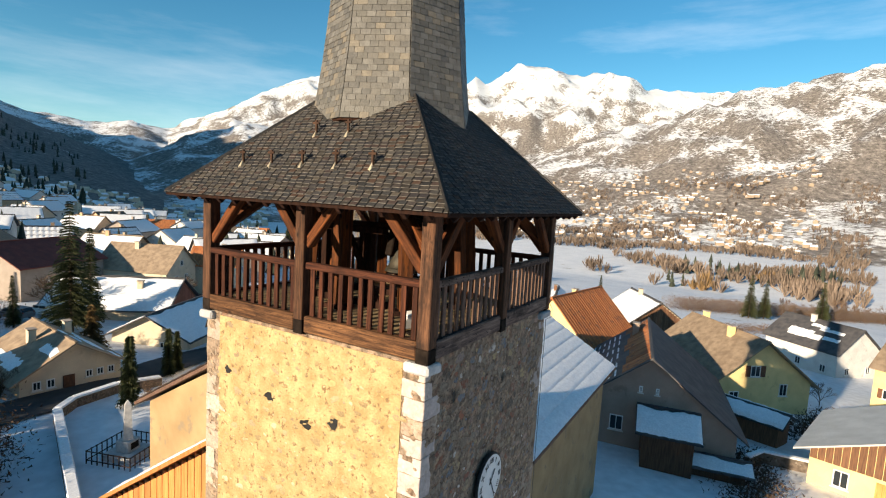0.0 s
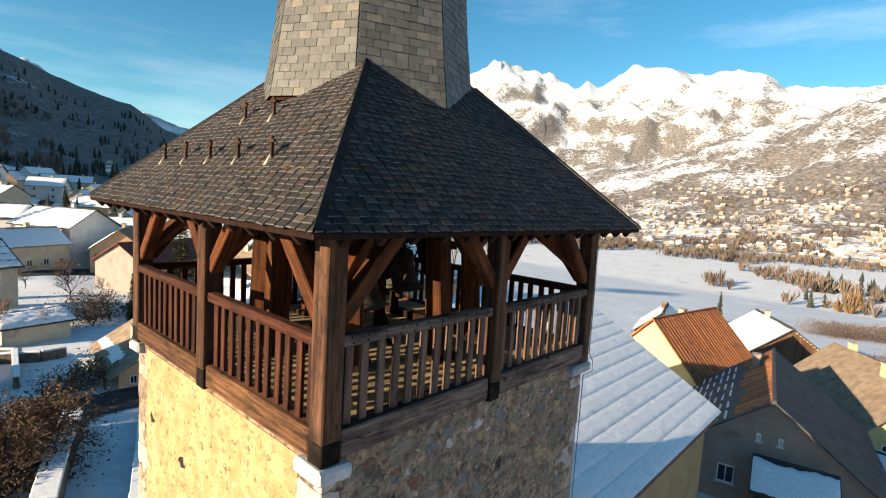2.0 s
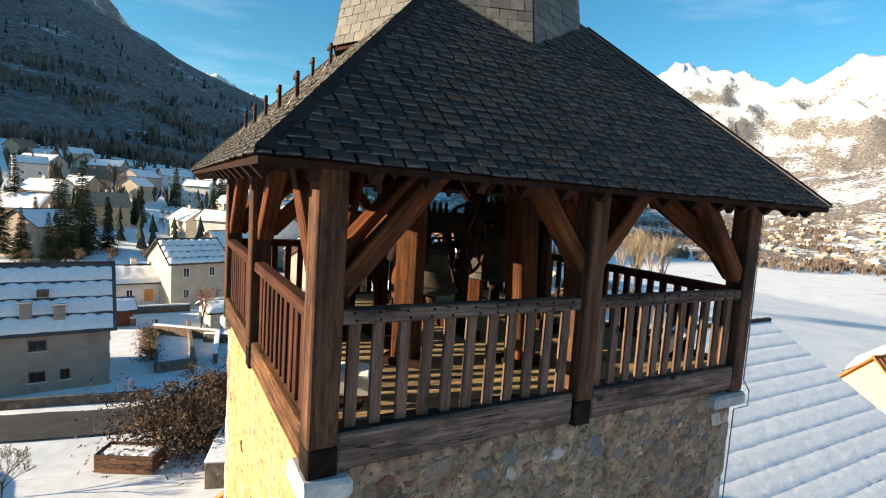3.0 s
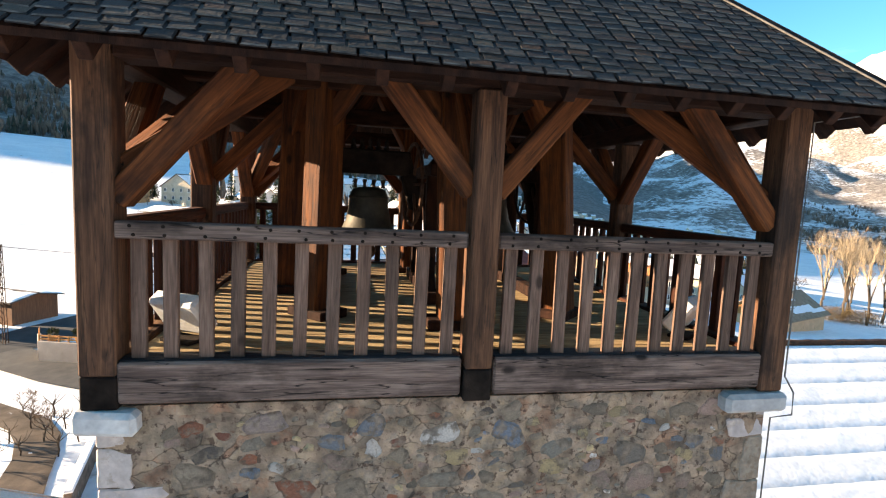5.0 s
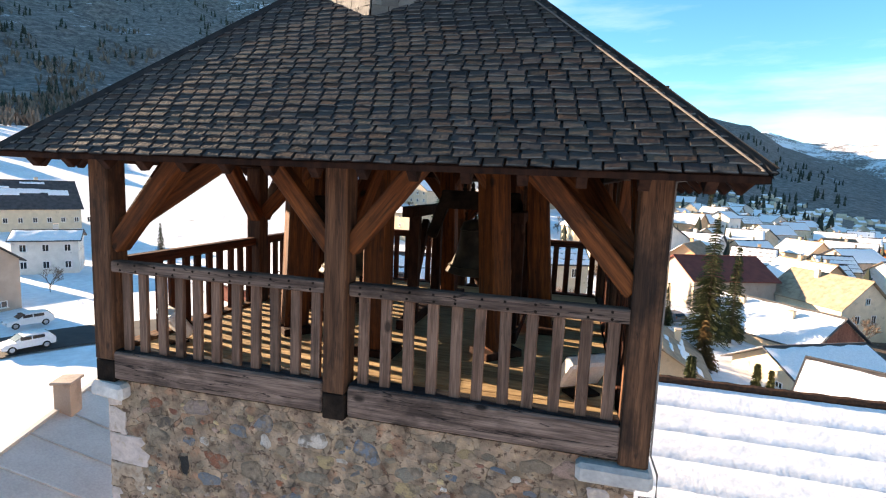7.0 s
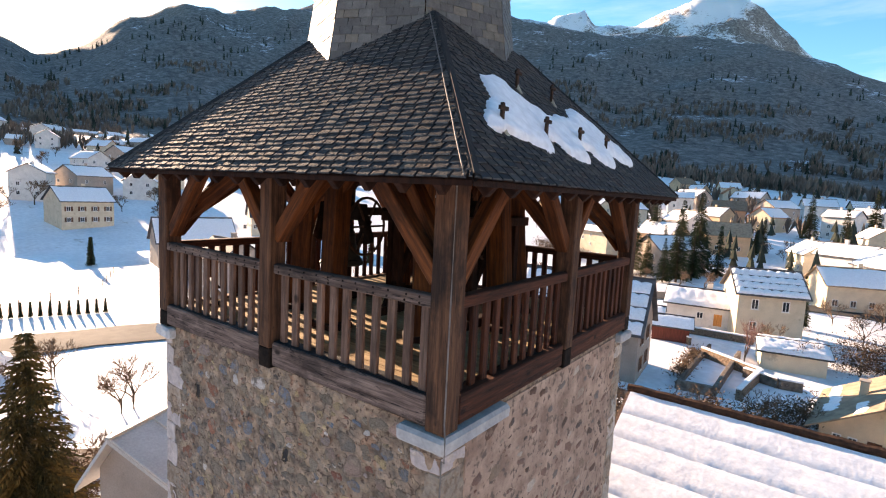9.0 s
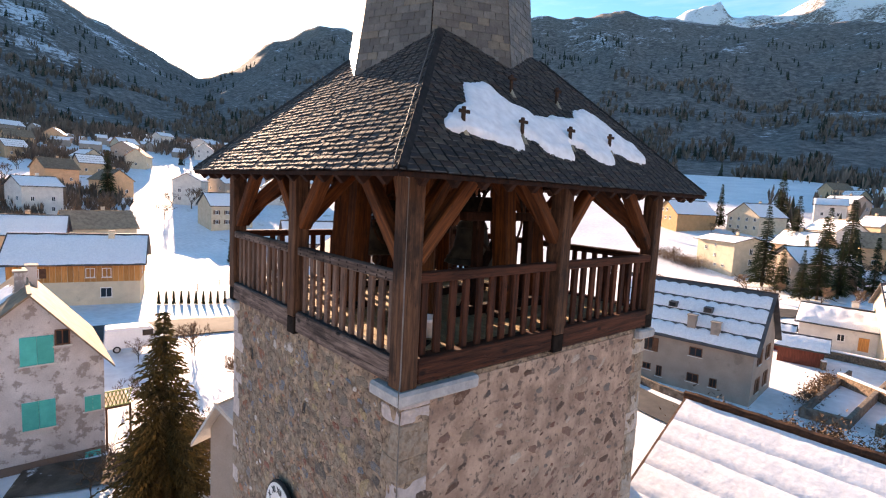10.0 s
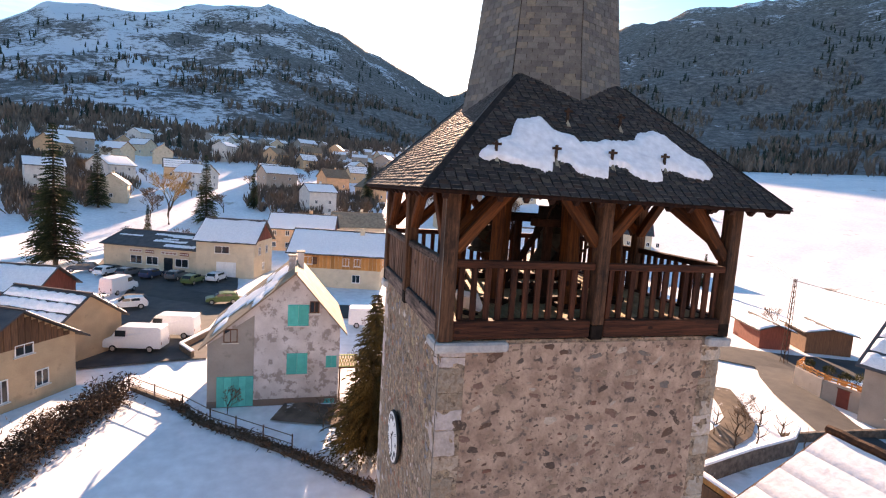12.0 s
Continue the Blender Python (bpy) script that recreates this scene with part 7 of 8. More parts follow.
# ---- trees ----
L_SPRUCE = mat("spruce_needles", (0.025, 0.034, 0.013), (0.07, 0.078, 0.028), scale=1.2, grain=8, rough=0.85, vary=0.3, island=True)
# olive needles with the golden light from behind put into their colour
L_OLIVE = mat("backlit_olive_needles", (0.05, 0.04, 0.014), (0.17, 0.115, 0.035), scale=1.2, grain=8, rough=0.85, vary=0.35, island=True)
L_RUSTY = mat("russet_conifer", (0.09, 0.055, 0.02), (0.16, 0.1, 0.035), scale=1.2, grain=8, rough=0.85, vary=0.3, island=True)
L_TWIG = mat("brown_twigs", (0.1, 0.065, 0.04), (0.2, 0.13, 0.085), scale=2, grain=12, rough=0.9, vary=0.3, island=True)
L_GOLD = mat("golden_twigs", (0.3, 0.18, 0.06), (0.45, 0.28, 0.1), scale=2, grain=12, rough=0.9, vary=0.3, island=True)
L_BRUSH = mat("dark_brush", (0.05, 0.033, 0.022), (0.13, 0.08, 0.05), scale=2, grain=12, rough=0.9, vary=0.35, island=True)
L_PINK = mat("pinkish_twigs", (0.25, 0.13, 0.1), (0.4, 0.22, 0.17), scale=2, grain=12, rough=0.9, vary=0.3, island=True)
L_STRAW = mat("straw_twigs", (0.3, 0.22, 0.14), (0.46, 0.36, 0.24), scale=2, grain=12, rough=0.9, vary=0.3, island=True)
L_BARK = mat("bark", (0.05, 0.036, 0.026), (0.12, 0.09, 0.065), scale=6, grain=25, rough=0.95)


def conifer(name, label, h, rad, seed, leaf, group="", density=1.0):
    t = thing(name, label, "tree", group)
    r = random.Random(seed)
    bm = bmesh.new()
    tube(bm, [(0, 0, -0.4), (0.03, 0, h * 0.4), (0, 0.02, h * 0.97)], [0.03 * h * 0.6, 0.02 * h * 0.6, 0.01], 7)
    part("trunk", bm, L_BARK, t)
    verts, faces = [], []
    z = h * 0.06
    while z < h * 0.99:
        f = 1 - z / h
        reach = rad * (f ** 0.85) * r.uniform(0.75, 1.1) + 0.08
        n = int((6 + 9 * f) * density)
        for k in range(n):
            a = r.uniform(0, 2 * math.pi)
            ln = reach * r.uniform(0.65, 1.1)
            d, s = Vector((math.cos(a), math.sin(a), 0)), Vector((-math.sin(a), math.cos(a), 0))
            steps = max(3, int(ln / 0.2))
            sag = r.uniform(0.16, 0.34)
            for i in range(steps):
                f0 = (i + 0.3 * r.random()) / steps
                c = d * ln * f0 + Vector((0, 0, z - sag * ln * f0 * f0 + r.uniform(-0.05, 0.05)))
                w = (0.1 + 0.3 * (1 - f0) * min(ln, 1.6) * 0.5) * r.uniform(0.6, 1.3)
                for sg in (-1, 1):
                    tip = c + d * r.uniform(0.12, 0.34) + s * sg * w + Vector((0, 0, -r.uniform(0.0, 0.2)))
                    b = len(verts)
                    verts += [c - d * 0.07, c + d * 0.08 + Vector((0, 0, 0.04)), tip]
                    faces.append((b, b + 1, b + 2))
        z += h * r.uniform(0.014, 0.026)
    tagged(raw("crown", verts, faces, leaf, t, "drooping needle-covered branches"))
    return t


def bare_tree(name, label, h, seed, leaf, group="", spread=0.55, tall=False, depth=5, twig=0.011):
    t = thing(name, label, "tree", group)
    r = random.Random(seed)
    trunk, twigs = bmesh.new(), bmesh.new()

    def grow(p, d, ln, rad, lev):
        q = p + d * ln
        mid = p.lerp(q, 0.5) + Vector((r.uniform(-1, 1), r.uniform(-1, 1), 0)) * ln * 0.06
        tube(trunk if lev < 2 else twigs, [p, mid, q], [rad, rad * 0.8, rad * 0.62], 5 if lev < 2 else 3)
        if lev >= depth:
            return
        for k in range(3 if lev else 4):
            a = r.uniform(0, 2 * math.pi)
            sp = spread * r.uniform(0.5, 1.3) * (0.45 if tall and lev < 2 else 1)
            nd = (d + Vector((math.cos(a), math.sin(a), r.uniform(-0.1, 0.5))) * sp).normalized()
            grow(p.lerp(q, r.uniform(0.55, 1.0)), nd, ln * r.uniform(0.6, 0.82), max(rad * 0.55, twig), lev + 1)

    grow(Vector((0, 0, -0.3)), Vector((0, 0, 1)), h * (0.34 if tall else 0.28), h * 0.017, 0)
    part("trunk", trunk, L_BARK, t)
    part("crown", twigs, leaf, t, "bare branching twigs")
    return t


def at(ob, x, y, turn=0.0, scale=1.0, lift=0.0):
    ob.matrix_basis = pose(x, y, gz(x, y) + lift, 0, 0, turn) @ Matrix.Scale(scale, 4)
    return ob


def put_copy(ob, x, y, turn=0.0, scale=1.0):
    c = copy_thing(ob, Matrix.Identity(4))
    return at(c, x, y, turn, scale)


at(conifer("spruce", "bushy spruce tree with sunlit needles beside the tower", 10.5, 3.1, 3, L_OLIVE, "", 2.3), -19.9, -0.3)
tall_spruce = at(conifer("spruce", "tall dark spruce tree among snowy gardens", 15, 3.0, 5, L_SPRUCE, "spruce trees", 2.4), 18.0, 57)
thin_spruce = at(conifer("spruce", "slender dark spruce tree among snowy gardens", 12, 1.9, 8, L_SPRUCE, "spruce trees", 1.9), 21.6, 60.5)
NEAR_SPRUCES = ((-19, 112, 1.09, 0), (-17, 118, 1.13, 1), (-31, 120, 1.21, 0), (-26, 115, 0.69, 0), (-21, 109, 0.65, 0), (-88, -44, 1.6, 0), (-100, -50, 1.2, 1), (-146, -30.5, 1.3, 0), (-126, -40, 0.7, 1), (-22.5, 131, 1.2, 0), (-18, 128, 1.35, 0), (-13.5, 129, 1.05, 1), (-27, 134, 0.9, 1), (-34, 152, 1.2, 0), (-68, 190, 1.3, 1), (-52, 200, 1.4, 0), (44, 160, 1.1, 1), (30, 175, 1.0, 1), (10, 150, 1.1, 0))
FAR_SPRUCES = ((-8, 168, 0.9, 1), (75, 18, 0.5, 1), (2, 205, 1.1, 0), (20, 230, 1.2, 0), (-75, 75, 0.6, 1), (-110, 60, 0.7, 1), (-155, -60, 1.2, 0), (-170, -20, 1.1, 1), (-190, 20, 1.1, 0), (60, 240, 1.2, 0), (14.5, 62, 0.5, 1), (150, 30, 0.7, 1), (170, -10, 0.9, 0), (175, -14, 0.8, 0), (190, -30, 0.9, 0))
for x, y, s, k in NEAR_SPRUCES + FAR_SPRUCES:
    put_copy((tall_spruce, thin_spruce)[k], x, y, random.uniform(0, 360), s)
thuja = at(conifer("thuja", "dark columnar thuja by the churchyard lane", 5.5, 0.9, 12, L_SPRUCE, "columnar thujas", 1.3), 11.0, 31.8)
put_copy(thuja, 16.9, 36.6, 40, 0.8)
put_copy(thuja, 18.2, 37.4, 80, 0.7)
put_copy(thuja, 52.6, -2.2, 80, 0.8)
put_copy(thuja, -102, 30, 80, 1.0)
for i in range(12):
    put_copy(thuja, -68.1 + 3.7 * i / 10, 9.4 + 8.3 * i / 10, 30 * i, 0.34)
at(conifer("young_spruce", "small sunlit yellow-green conifer by the lane", 5.0, 1.5, 15, L_RUSTY, "", 1.1), 15.5, 47)
larch = at(bare_tree("larch", "tall bare golden larch among the roofs", 19, 4, L_GOLD, "", 0.62, False, 6, 0.045), -142, -39)
orchard = at(bare_tree("bare_tree", "leafless brown garden tree in the snow", 6.5, 9, L_TWIG, "bare garden trees", 0.75, False, 5, 0.018), -2.1, 26.2)
NEAR_BARE = ((-24.6, 27.6, 0.85), (-19.8, 23.6, 0.4), (-43.8, 7.2, 0.80), (-33.0, 8.2, 0.75), (-44.6, 2.9, 0.55), (-34.9, 0.3, 0.50), (-29.4, 0.3, 0.45), (-27.1, 5.0, 0.40), (-10.6, 25.6, 0.6), (-33.2, 9.1, 0.95), (-44, 7.5, 0.8), (-40, 3.5, 0.7), (-18.5, 27.5, 0.45), (-20.5, 29.5, 0.4), (-22, 31, 0.4), (-24, 3, 0.8), (-23.5, -3, 0.6), (-27, -9.5, 0.45), (-56.5, 132, 0.9), (-60, 128, 0.8), (-50, 126, 0.7), (6, 58, 0.8), (2.5, 63, 0.9), (3, 39, 0.7))
FAR_BARE = ((6, 40, 0.6), (-1, 38, 0.6), (47, -12, 0.5), (44, -16, 0.7), (62, -16, 0.7), (14, 92, 1.0), (8, 88, 0.9), (20, 100, 1), (-148, -45, 1.4), (-110, -30, 1.2), (-160, 30, 1.2), (-178, 36, 1.2), (-45, 60, 0.8), (-66, 46, 0.8), (-130, 56, 1.1), (12, 30, 0.5), (-31, 1, 0.6))
for x, y, s in NEAR_BARE + FAR_BARE:
    put_copy(orchard, x, y, random.uniform(0, 360), s)
poplar = at(bare_tree("poplar", "tall leafless poplar beyond the church roof", 22, 21, L_STRAW, "bare poplars", 0.34, True, 6), 114, 97)
for x, y, s in ((118, 95, 1.05), (122, 98, 1.0), (127, 101, 0.9), (119, 90, 0.95), (131, 96, 1.0)):
    put_copy(poplar, x, y, random.uniform(0, 360), s)
for x, y, s in ((150, 140, 1.6), (265, 270, 2.6), (190, 205, 1.8), (182, -20, 1.4), (196, -30, 1.5), (210, -36, 1.6), (216, -44, 1.5), (222, -52, 1.6), (205, -20, 1.4), (232, -40, 1.6)):
    put_copy(orchard, x, y, random.uniform(0, 360), s)
for x, y, s in ((160, 178, 0.9), (240, 262, 1.2), (226, 280, 1.0)):
    put_copy(tall_spruce, x, y, random.uniform(0, 360), s)


q = random.Random(8)
garden_tree = at(bare_tree("bare_tree", "leafless brown tree between the upper houses", 8, 12, L_TWIG, "bare trees of the upper village", 0.7, False, 5, 0.035), -150, -2)
for i in range(44):
    yaw, rad = radians(q.uniform(66, 114)), q.uniform(130, 300)
    put_copy(garden_tree, -math.sin(yaw) * rad, math.cos(yaw) * rad, q.uniform(0, 360), q.uniform(0.9, 1.5))


def hedge(label, pts, h, w, leaf, seed, thick=1.0):
    """A dense clipped or wild hedge: thousands of short twigs about a line."""
    r = random.Random(seed)
    verts, faces = [], []
    for a, b in zip(pts, pts[1:]):
        a, b = Vector(a), Vector(b)
        for i in range(int((b - a).length * 170 * h * thick)):
            p = a.lerp(b, r.random())
            x, y = p.x + r.gauss(0, w * 0.4), p.y + r.gauss(0, w * 0.4)
            top = h * (0.75 + 0.35 * noise.noise(Vector((x, y, seed)) * 0.6))
            c = Vector((x, y, gz(x, y) + r.uniform(0.0, top)))
            d = Vector((r.gauss(0, 1), r.gauss(0, 1), r.gauss(0.5, 0.8))).normalized()
            s = d.cross(Vector((r.gauss(0, 1), r.gauss(0, 1), 0.1))).normalized() * r.uniform(0.02, 0.07)
            k = len(verts)
            verts += [c - s, c + s, c + d * r.uniform(0.15, 0.4)]
            faces.append((k, k + 1, k + 2))
    ob = thing("hedge", label, "hedge")
    raw("brush", verts, faces, leaf, ob)
    # a few woody stems carry the twigs
    for a, b in zip(pts, pts[1:]):
        a, b = Vector(a), Vector(b)
        n = max(2, min(7, int((b - a).length / 1.3)))
        for i in range(n):
            p = a.lerp(b, (i + r.random()) / n)
            x, y = p.x + r.gauss(0, w * 0.2), p.y + r.gauss(0, w * 0.2)
            z = gz(x, y)
            bm = bmesh.new()
            for k in range(3):
                d = Vector((r.gauss(0, 0.3), r.gauss(0, 0.3), 1)).normalized() * h * 0.8
                tube(bm, [(x, y, z - 0.1), Vector((x, y, z)) + d * 0.5 + Vector((r.uniform(-0.1, 0.1), 0, 0)), Vector((x, y, z)) + d], [0.05, 0.035, 0.012], 5)
            part("stem", bm, L_BARK, ob)
    return ob


hedge("wild brown hedge beside the snowy meadow", [(-17.5, -20.2), (-24, -19.0), (-30.5, -17.2)], 2.2, 1.5, L_BRUSH, 2, 2.2)
hedge("dark clipped hedge beside the car park", [(-56, -31), (-60, -28.6)], 1.8, 1.6, L_SPRUCE, 3)
hedge("russet hedge between the shops and the chalet", [(-66, -8), (-78, -7)], 1.4, 1.4, L_RUSTY, 4)
hedge("dark brown hedge behind the shops", [(-129, -46), (-124, -36), (-119, -25.5)], 2.0, 1.6, L_BRUSH, 19, 1.0)
hedge("tangled brown shrubs round the garden terrace", [(2.3, 39), (6, 42), (8, 46)], 2.2, 2.6, L_TWIG, 5)
hedge("tangled shrubs and small trees behind the field", [(-48, 128), (-62, 134)], 3.4, 3.5, L_TWIG, 6)
hedge("brown shrubs below the spruce", [(-22.5, 1.5), (-26, 3.5), (-24.5, -2)], 2.0, 2.0, L_TWIG, 7)
hedge("brown riverside thicket across the white field", [(165, 10), (200, -25), (240, -60)], 5.0, 7.0, L_TWIG, 8)
hedge("bare garden hedge by the yellow house", [(44, -17), (52, -18), (62, -22)], 1.6, 1.4, L_TWIG, 9)

hedge("large tangled leafless shrub above the churchyard wall", [(-4.6, 28.6), (-1.0, 27.2), (0.8, 30.5)], 5.2, 3.2, L_BRUSH, 10, 2.0)
hedge("russet shrubs along the churchyard wall", [(-0.5, 35.0), (2.6, 34.0)], 3.0, 2.4, L_RUSTY, 11, 1.6)
hedge("large brown shrub beside the cottage garden", [(9.0, 61.5), (12.5, 65.5)], 4.2, 3.6, L_BRUSH, 12, 1.2)
hedge("brown scrub beside the vegetable bed", [(-4.4, 46), (-4.6, 57)], 1.2, 1.2, L_TWIG, 13)
hedge("low brush growing along the meadow boundary", [(-29, -13.6), (-25.5, -10.8), (-21, -5.5), (-15.5, 0.0)], 0.7, 0.5, L_BRUSH, 14, 1.6)
hedge("dark shaded shrubs in the yard below the church", [(26, -8.5), (31, -9.5), (37, -8.6)], 1.1, 2.4, L_BRUSH, 15, 1.2)
hedge("brown garden thicket between the houses", [(46, -12), (52, -15), (58, -17)], 1.3, 2.6, L_BRUSH, 16, 1.0)
hedge("snow-dusted scrub at the edge of the field", [(118, 2), (140, -14), (160, -30)], 1.2, 9.0, L_TWIG, 17, 1.0)
birch = at(bare_tree("birch", "young bare birch with pinkish twigs in the garden", 6.5, 33, L_PINK, "", 0.5, True), 0.4, 53)

hedge("rust-coloured bushes at the foot of the poplars", [(108, 92), (124, 92)], 4.0, 4.0, L_RUSTY, 18, 0.8)
house("low house under a tan roof with two snow patches", 83, 79, 19, 10, 2.8, 3.4, 22, P_PEACH, R_TAN, snow="patchy", windows=[("W", 1.5, 1.6, 1.0, 1.1)], boards="W", board_mat=W_ORANGE, board_from=2.6, chimneys=((0.1, -1.0), (0.25, -1.4)), over=0.8)
house("grey-roofed house below the open snowfields", 112, 118, 18, 10, 3.4, 3.4, 18, P_CREAM, R_TAN, snow="S", windows=rows_of_windows(18, 10, 3.4, "SW"))
house("long house under an even blanket of snow", 146, 148, 20, 11, 4.2, 3.4, 30, P_WHITE, R_DARK, snow="full", windows=rows_of_windows(20, 11, 4.2, "SW"))

# planked compost bin among the shrubs
bin_ob = thing("compost_bin", "weathered plank compost bin with snow on top", "bin", at=(-5.0, 26.6, gz(-5, 26.6)), turn=-26)
for i in range(4):
    for sy in (-1, 1):
        bm = bmesh.new()
        box(bm, (0, sy * 0.8, 0.2 + 0.27 * i), (3.2, 0.05, 0.24), None, 0.006)
        part("plank", bm, W_BROWN, bin_ob)
    for sx in (-1, 1):
        bm = bmesh.new()
        box(bm, (sx * 1.58, 0, 0.2 + 0.27 * i), (0.05, 1.5, 0.24), None, 0.006)
        part("plank", bm, W_BROWN, bin_ob)
snow_sheet(bin_ob, (-1.5, -0.75, 0.95), (1.5, -0.75, 0.95), (-1.5, 0.75, 0.95), (1.5, 0.75, 0.95), 0.15)

# pots and plants on the round terrace, with its orange rail
for i, (px, py, ph) in enumerate(((-26.0, 42.7, 0.9), (-23.6, 42.0, 1.1), (-22.2, 42.0, 1.0), (-20.9, 42.2, 1.4))):
    pot = thing("plant_pot", "terracotta pot with a dry evergreen shrub", "plant pot", "pots on the terrace", at=(px, py, gz(px, py) + 1.55))
    bm = bmesh.new()
    lathe(bm, [(0.0, 0.0), (0.2, 0.0), (0.3, 0.42), (0.33, 0.42), (0.33, 0.5), (0.26, 0.5), (0.24, 0.44), (0.0, 0.44)], 14)
    part("pot", bm, W_ORANGE, pot)
    q = random.Random(i)
    vv, ff = [], []
    for _ in range(220):
        d = Vector((q.gauss(0, 1), q.gauss(0, 1), q.gauss(0.4, 0.8))).normalized()
        c = Vector((0, 0, 0.45 + ph * 0.45)) + d * ph * 0.45 * q.random() ** 0.5
        sd = d.cross(Vector((q.gauss(0, 1), q.gauss(0, 1), 0.3))).normalized() * 0.05
        vv += [c - sd, c + sd, c + d * 0.18]
        ff.append((len(vv) - 3, len(vv) - 2, len(vv) - 1))
    raw("foliage", vv, ff, L_SPRUCE, pot)
rail = thing("terrace_rail", "orange timber rail round the raised terrace", "rail", at=(0, 0, 0))
cellar_door = thing("cellar_door", "closed dark red door in the terrace wall", "door", at=(-21.5, 41.27, gz(-21.5, 41.27)), turn=8.9)
for nm, c, d, m in (("door_leaf", (0, -0.16, 0.8), (0.95, 0.06, 1.6), R_RED), ("door_frame", (0, -0.15, 1.65), (1.15, 0.08, 0.1), M_SHUTTER), ("door_handle", (0.36, -0.21, 0.85), (0.04, 0.05, 0.14), M_IRON)):
    bm = bmesh.new()
    box(bm, c, d, None, 0.008)
    part(nm, bm, m, cellar_door)
line = [Vector((-28, 44.5, 0)), Vector((-26.7, 42.0, 0)), Vector((-23.2, 41.0, 0)), Vector((-20.0, 41.5, 0))]
for a, b in zip(line, line[1:]):
    n = max(2, int((b - a).length / 0.9))
    for i in range(n):
        p0, p1 = a.lerp(b, i / n), a.lerp(b, (i + 1) / n)
        z0 = gz(p0.x, p0.y) + 1.9
        bm = bmesh.new()
        beam(bm, (p0.x, p0.y, z0 - 0.1), (p0.x, p0.y, z0 + 0.55), 0.1, 0.1, 0.01)
        part("post", bm, W_ORANGE, rail)
        for k in (0.2, 0.45):
            bm = bmesh.new()
            beam(bm, (p0.x, p0.y, z0 + k), (p1.x, p1.y, gz(p1.x, p1.y) + 1.9 + k), 0.04, 0.14, 0.006)
            part("board", bm, W_ORANGE, rail)

# vine stocks in the small plot below the lane
vine = thing("vine_stock", "gnarled leafless vine stock standing in snow", "vine", "vine stocks in the plot")
bm = bmesh.new()
tube(bm, [(0, 0, -0.2), (0.08, 0.03, 0.4), (-0.02, 0.1, 0.9), (0.12, 0.05, 1.25)], [0.07, 0.06, 0.05, 0.03], 6)
part("trunk", bm, L_BARK, vine)
for k in range(5):
    bm = bmesh.new()
    a = k * 1.3
    tube(bm, [(0.02, 0.08, 0.85), (0.4 * math.cos(a), 0.4 * math.sin(a), 1.2), (0.75 * math.cos(a + 0.3), 0.75 * math.sin(a + 0.3), 1.5 + 0.1 * k)], [0.03, 0.022, 0.01], 5)
    part("cane", bm, L_BARK, vine)
at(vine, -17.0, 25.0)
for i in range(4):
    for j in range(3):
        if i + j:
            put_copy(vine, -17.0 - 1.9 * j + 0.3 * i, 25.0 + 1.8 * i, 67 * (i * 3 + j), 0.8 + 0.1 * ((i + j) % 3))

# utility pole
pole = thing("utility_pole", "steel lattice utility pole beside the road", "pole", at=(-32.4, 47.2, gz(-32.4, 47.2)))
for sx in (-1, 1):
    for sy in (-1, 1):
        bm = bmesh.new()
        beam(bm, (sx * 0.25, sy * 0.25, -0.2), (sx * 0.1, sy * 0.1, 9.6), 0.06, 0.06, 0)
        part("leg", bm, M_IRON, pole)
for i in range(16):
    f0, f1 = 0.25 - 0.15 * i / 16, 0.25 - 0.15 * (i + 1) / 16
    for s in (-1, 1):
        bm = bmesh.new()
        beam(bm, (-f0 * s, s * f0, 0.6 * i), (f1 * s, s * f1, 0.6 * (i + 1)), 0.035, 0.035, 0)
        part("lattice_bar", bm, M_IRON, pole)
bm = bmesh.new()
for k, (x1, y1, z1) in enumerate(((-85, 80, 4.0), (-7, 62, -6.0))):
    for off in (-0.3, 0.3):
        a, b = Vector((-32.4 + off, 47.2, gz(-32.4, 47.2) + 9.4)), Vector((x1 + off, y1, z1))
        tube(bm, [a.lerp(b, i / 10) - Vector((0, 0, 1.2 * math.sin(math.pi * i / 10))) for i in range(11)], 0.015, 4)
tagged(part("overhead_wire", bm, M_BLACK, None), "thin sagging overhead power wires", "cable")

# small sheds by the road
house("dark red timber shelter beside the road", -40.2, 52.2, 6.5, 3.5, 2.4, 0.6, -20, W_RED, R_DARK, snow="full", chimneys=(), name="shed", category="shed")
house("brown timber garage with a snow-covered flat roof", -37.0, 57.5, 5.5, 5.0, 2.6, 0.5, -25, W_BROWN, R_DARK, snow="full", chimneys=(), name="shed", category="shed")
house("dark red garden hut with a snowy roof", -12.5, 65.5, 3.6, 3, 2.2, 0.8, 10, W_RED, R_DARK, snow="full", chimneys=(), name="garden_hut", category="hut")
house("plain roadside house with a steep dark roof", -64.6, 35.0, 7.5, 7, 6.0, 2.4, 0, P_GREY, R_DARK, snow="none", windows=[("E", 0.4, 4.4, 1.0, 1.2), ("E", 1.2, 0.9, 1.4, 0.8), ("S", 0, 4.4, 1.0, 1.2)])
house("pale house with a snowy hip roof beside the road", -81, 58, 8.5, 8, 5.4, 1.2, 44, P_WHITE, R_DARK, snow="full", windows=rows_of_windows(8.5, 8, 5.4, "SE"))
house("large farmhouse under a broad dark roof", -124, 87, 18, 13, 4.4, 6.0, 63, P_CREAM, R_DARK, snow="patchy", windows=rows_of_windows(24, 13, 4.6, "SW"), name="farmhouse", category="farmhouse")

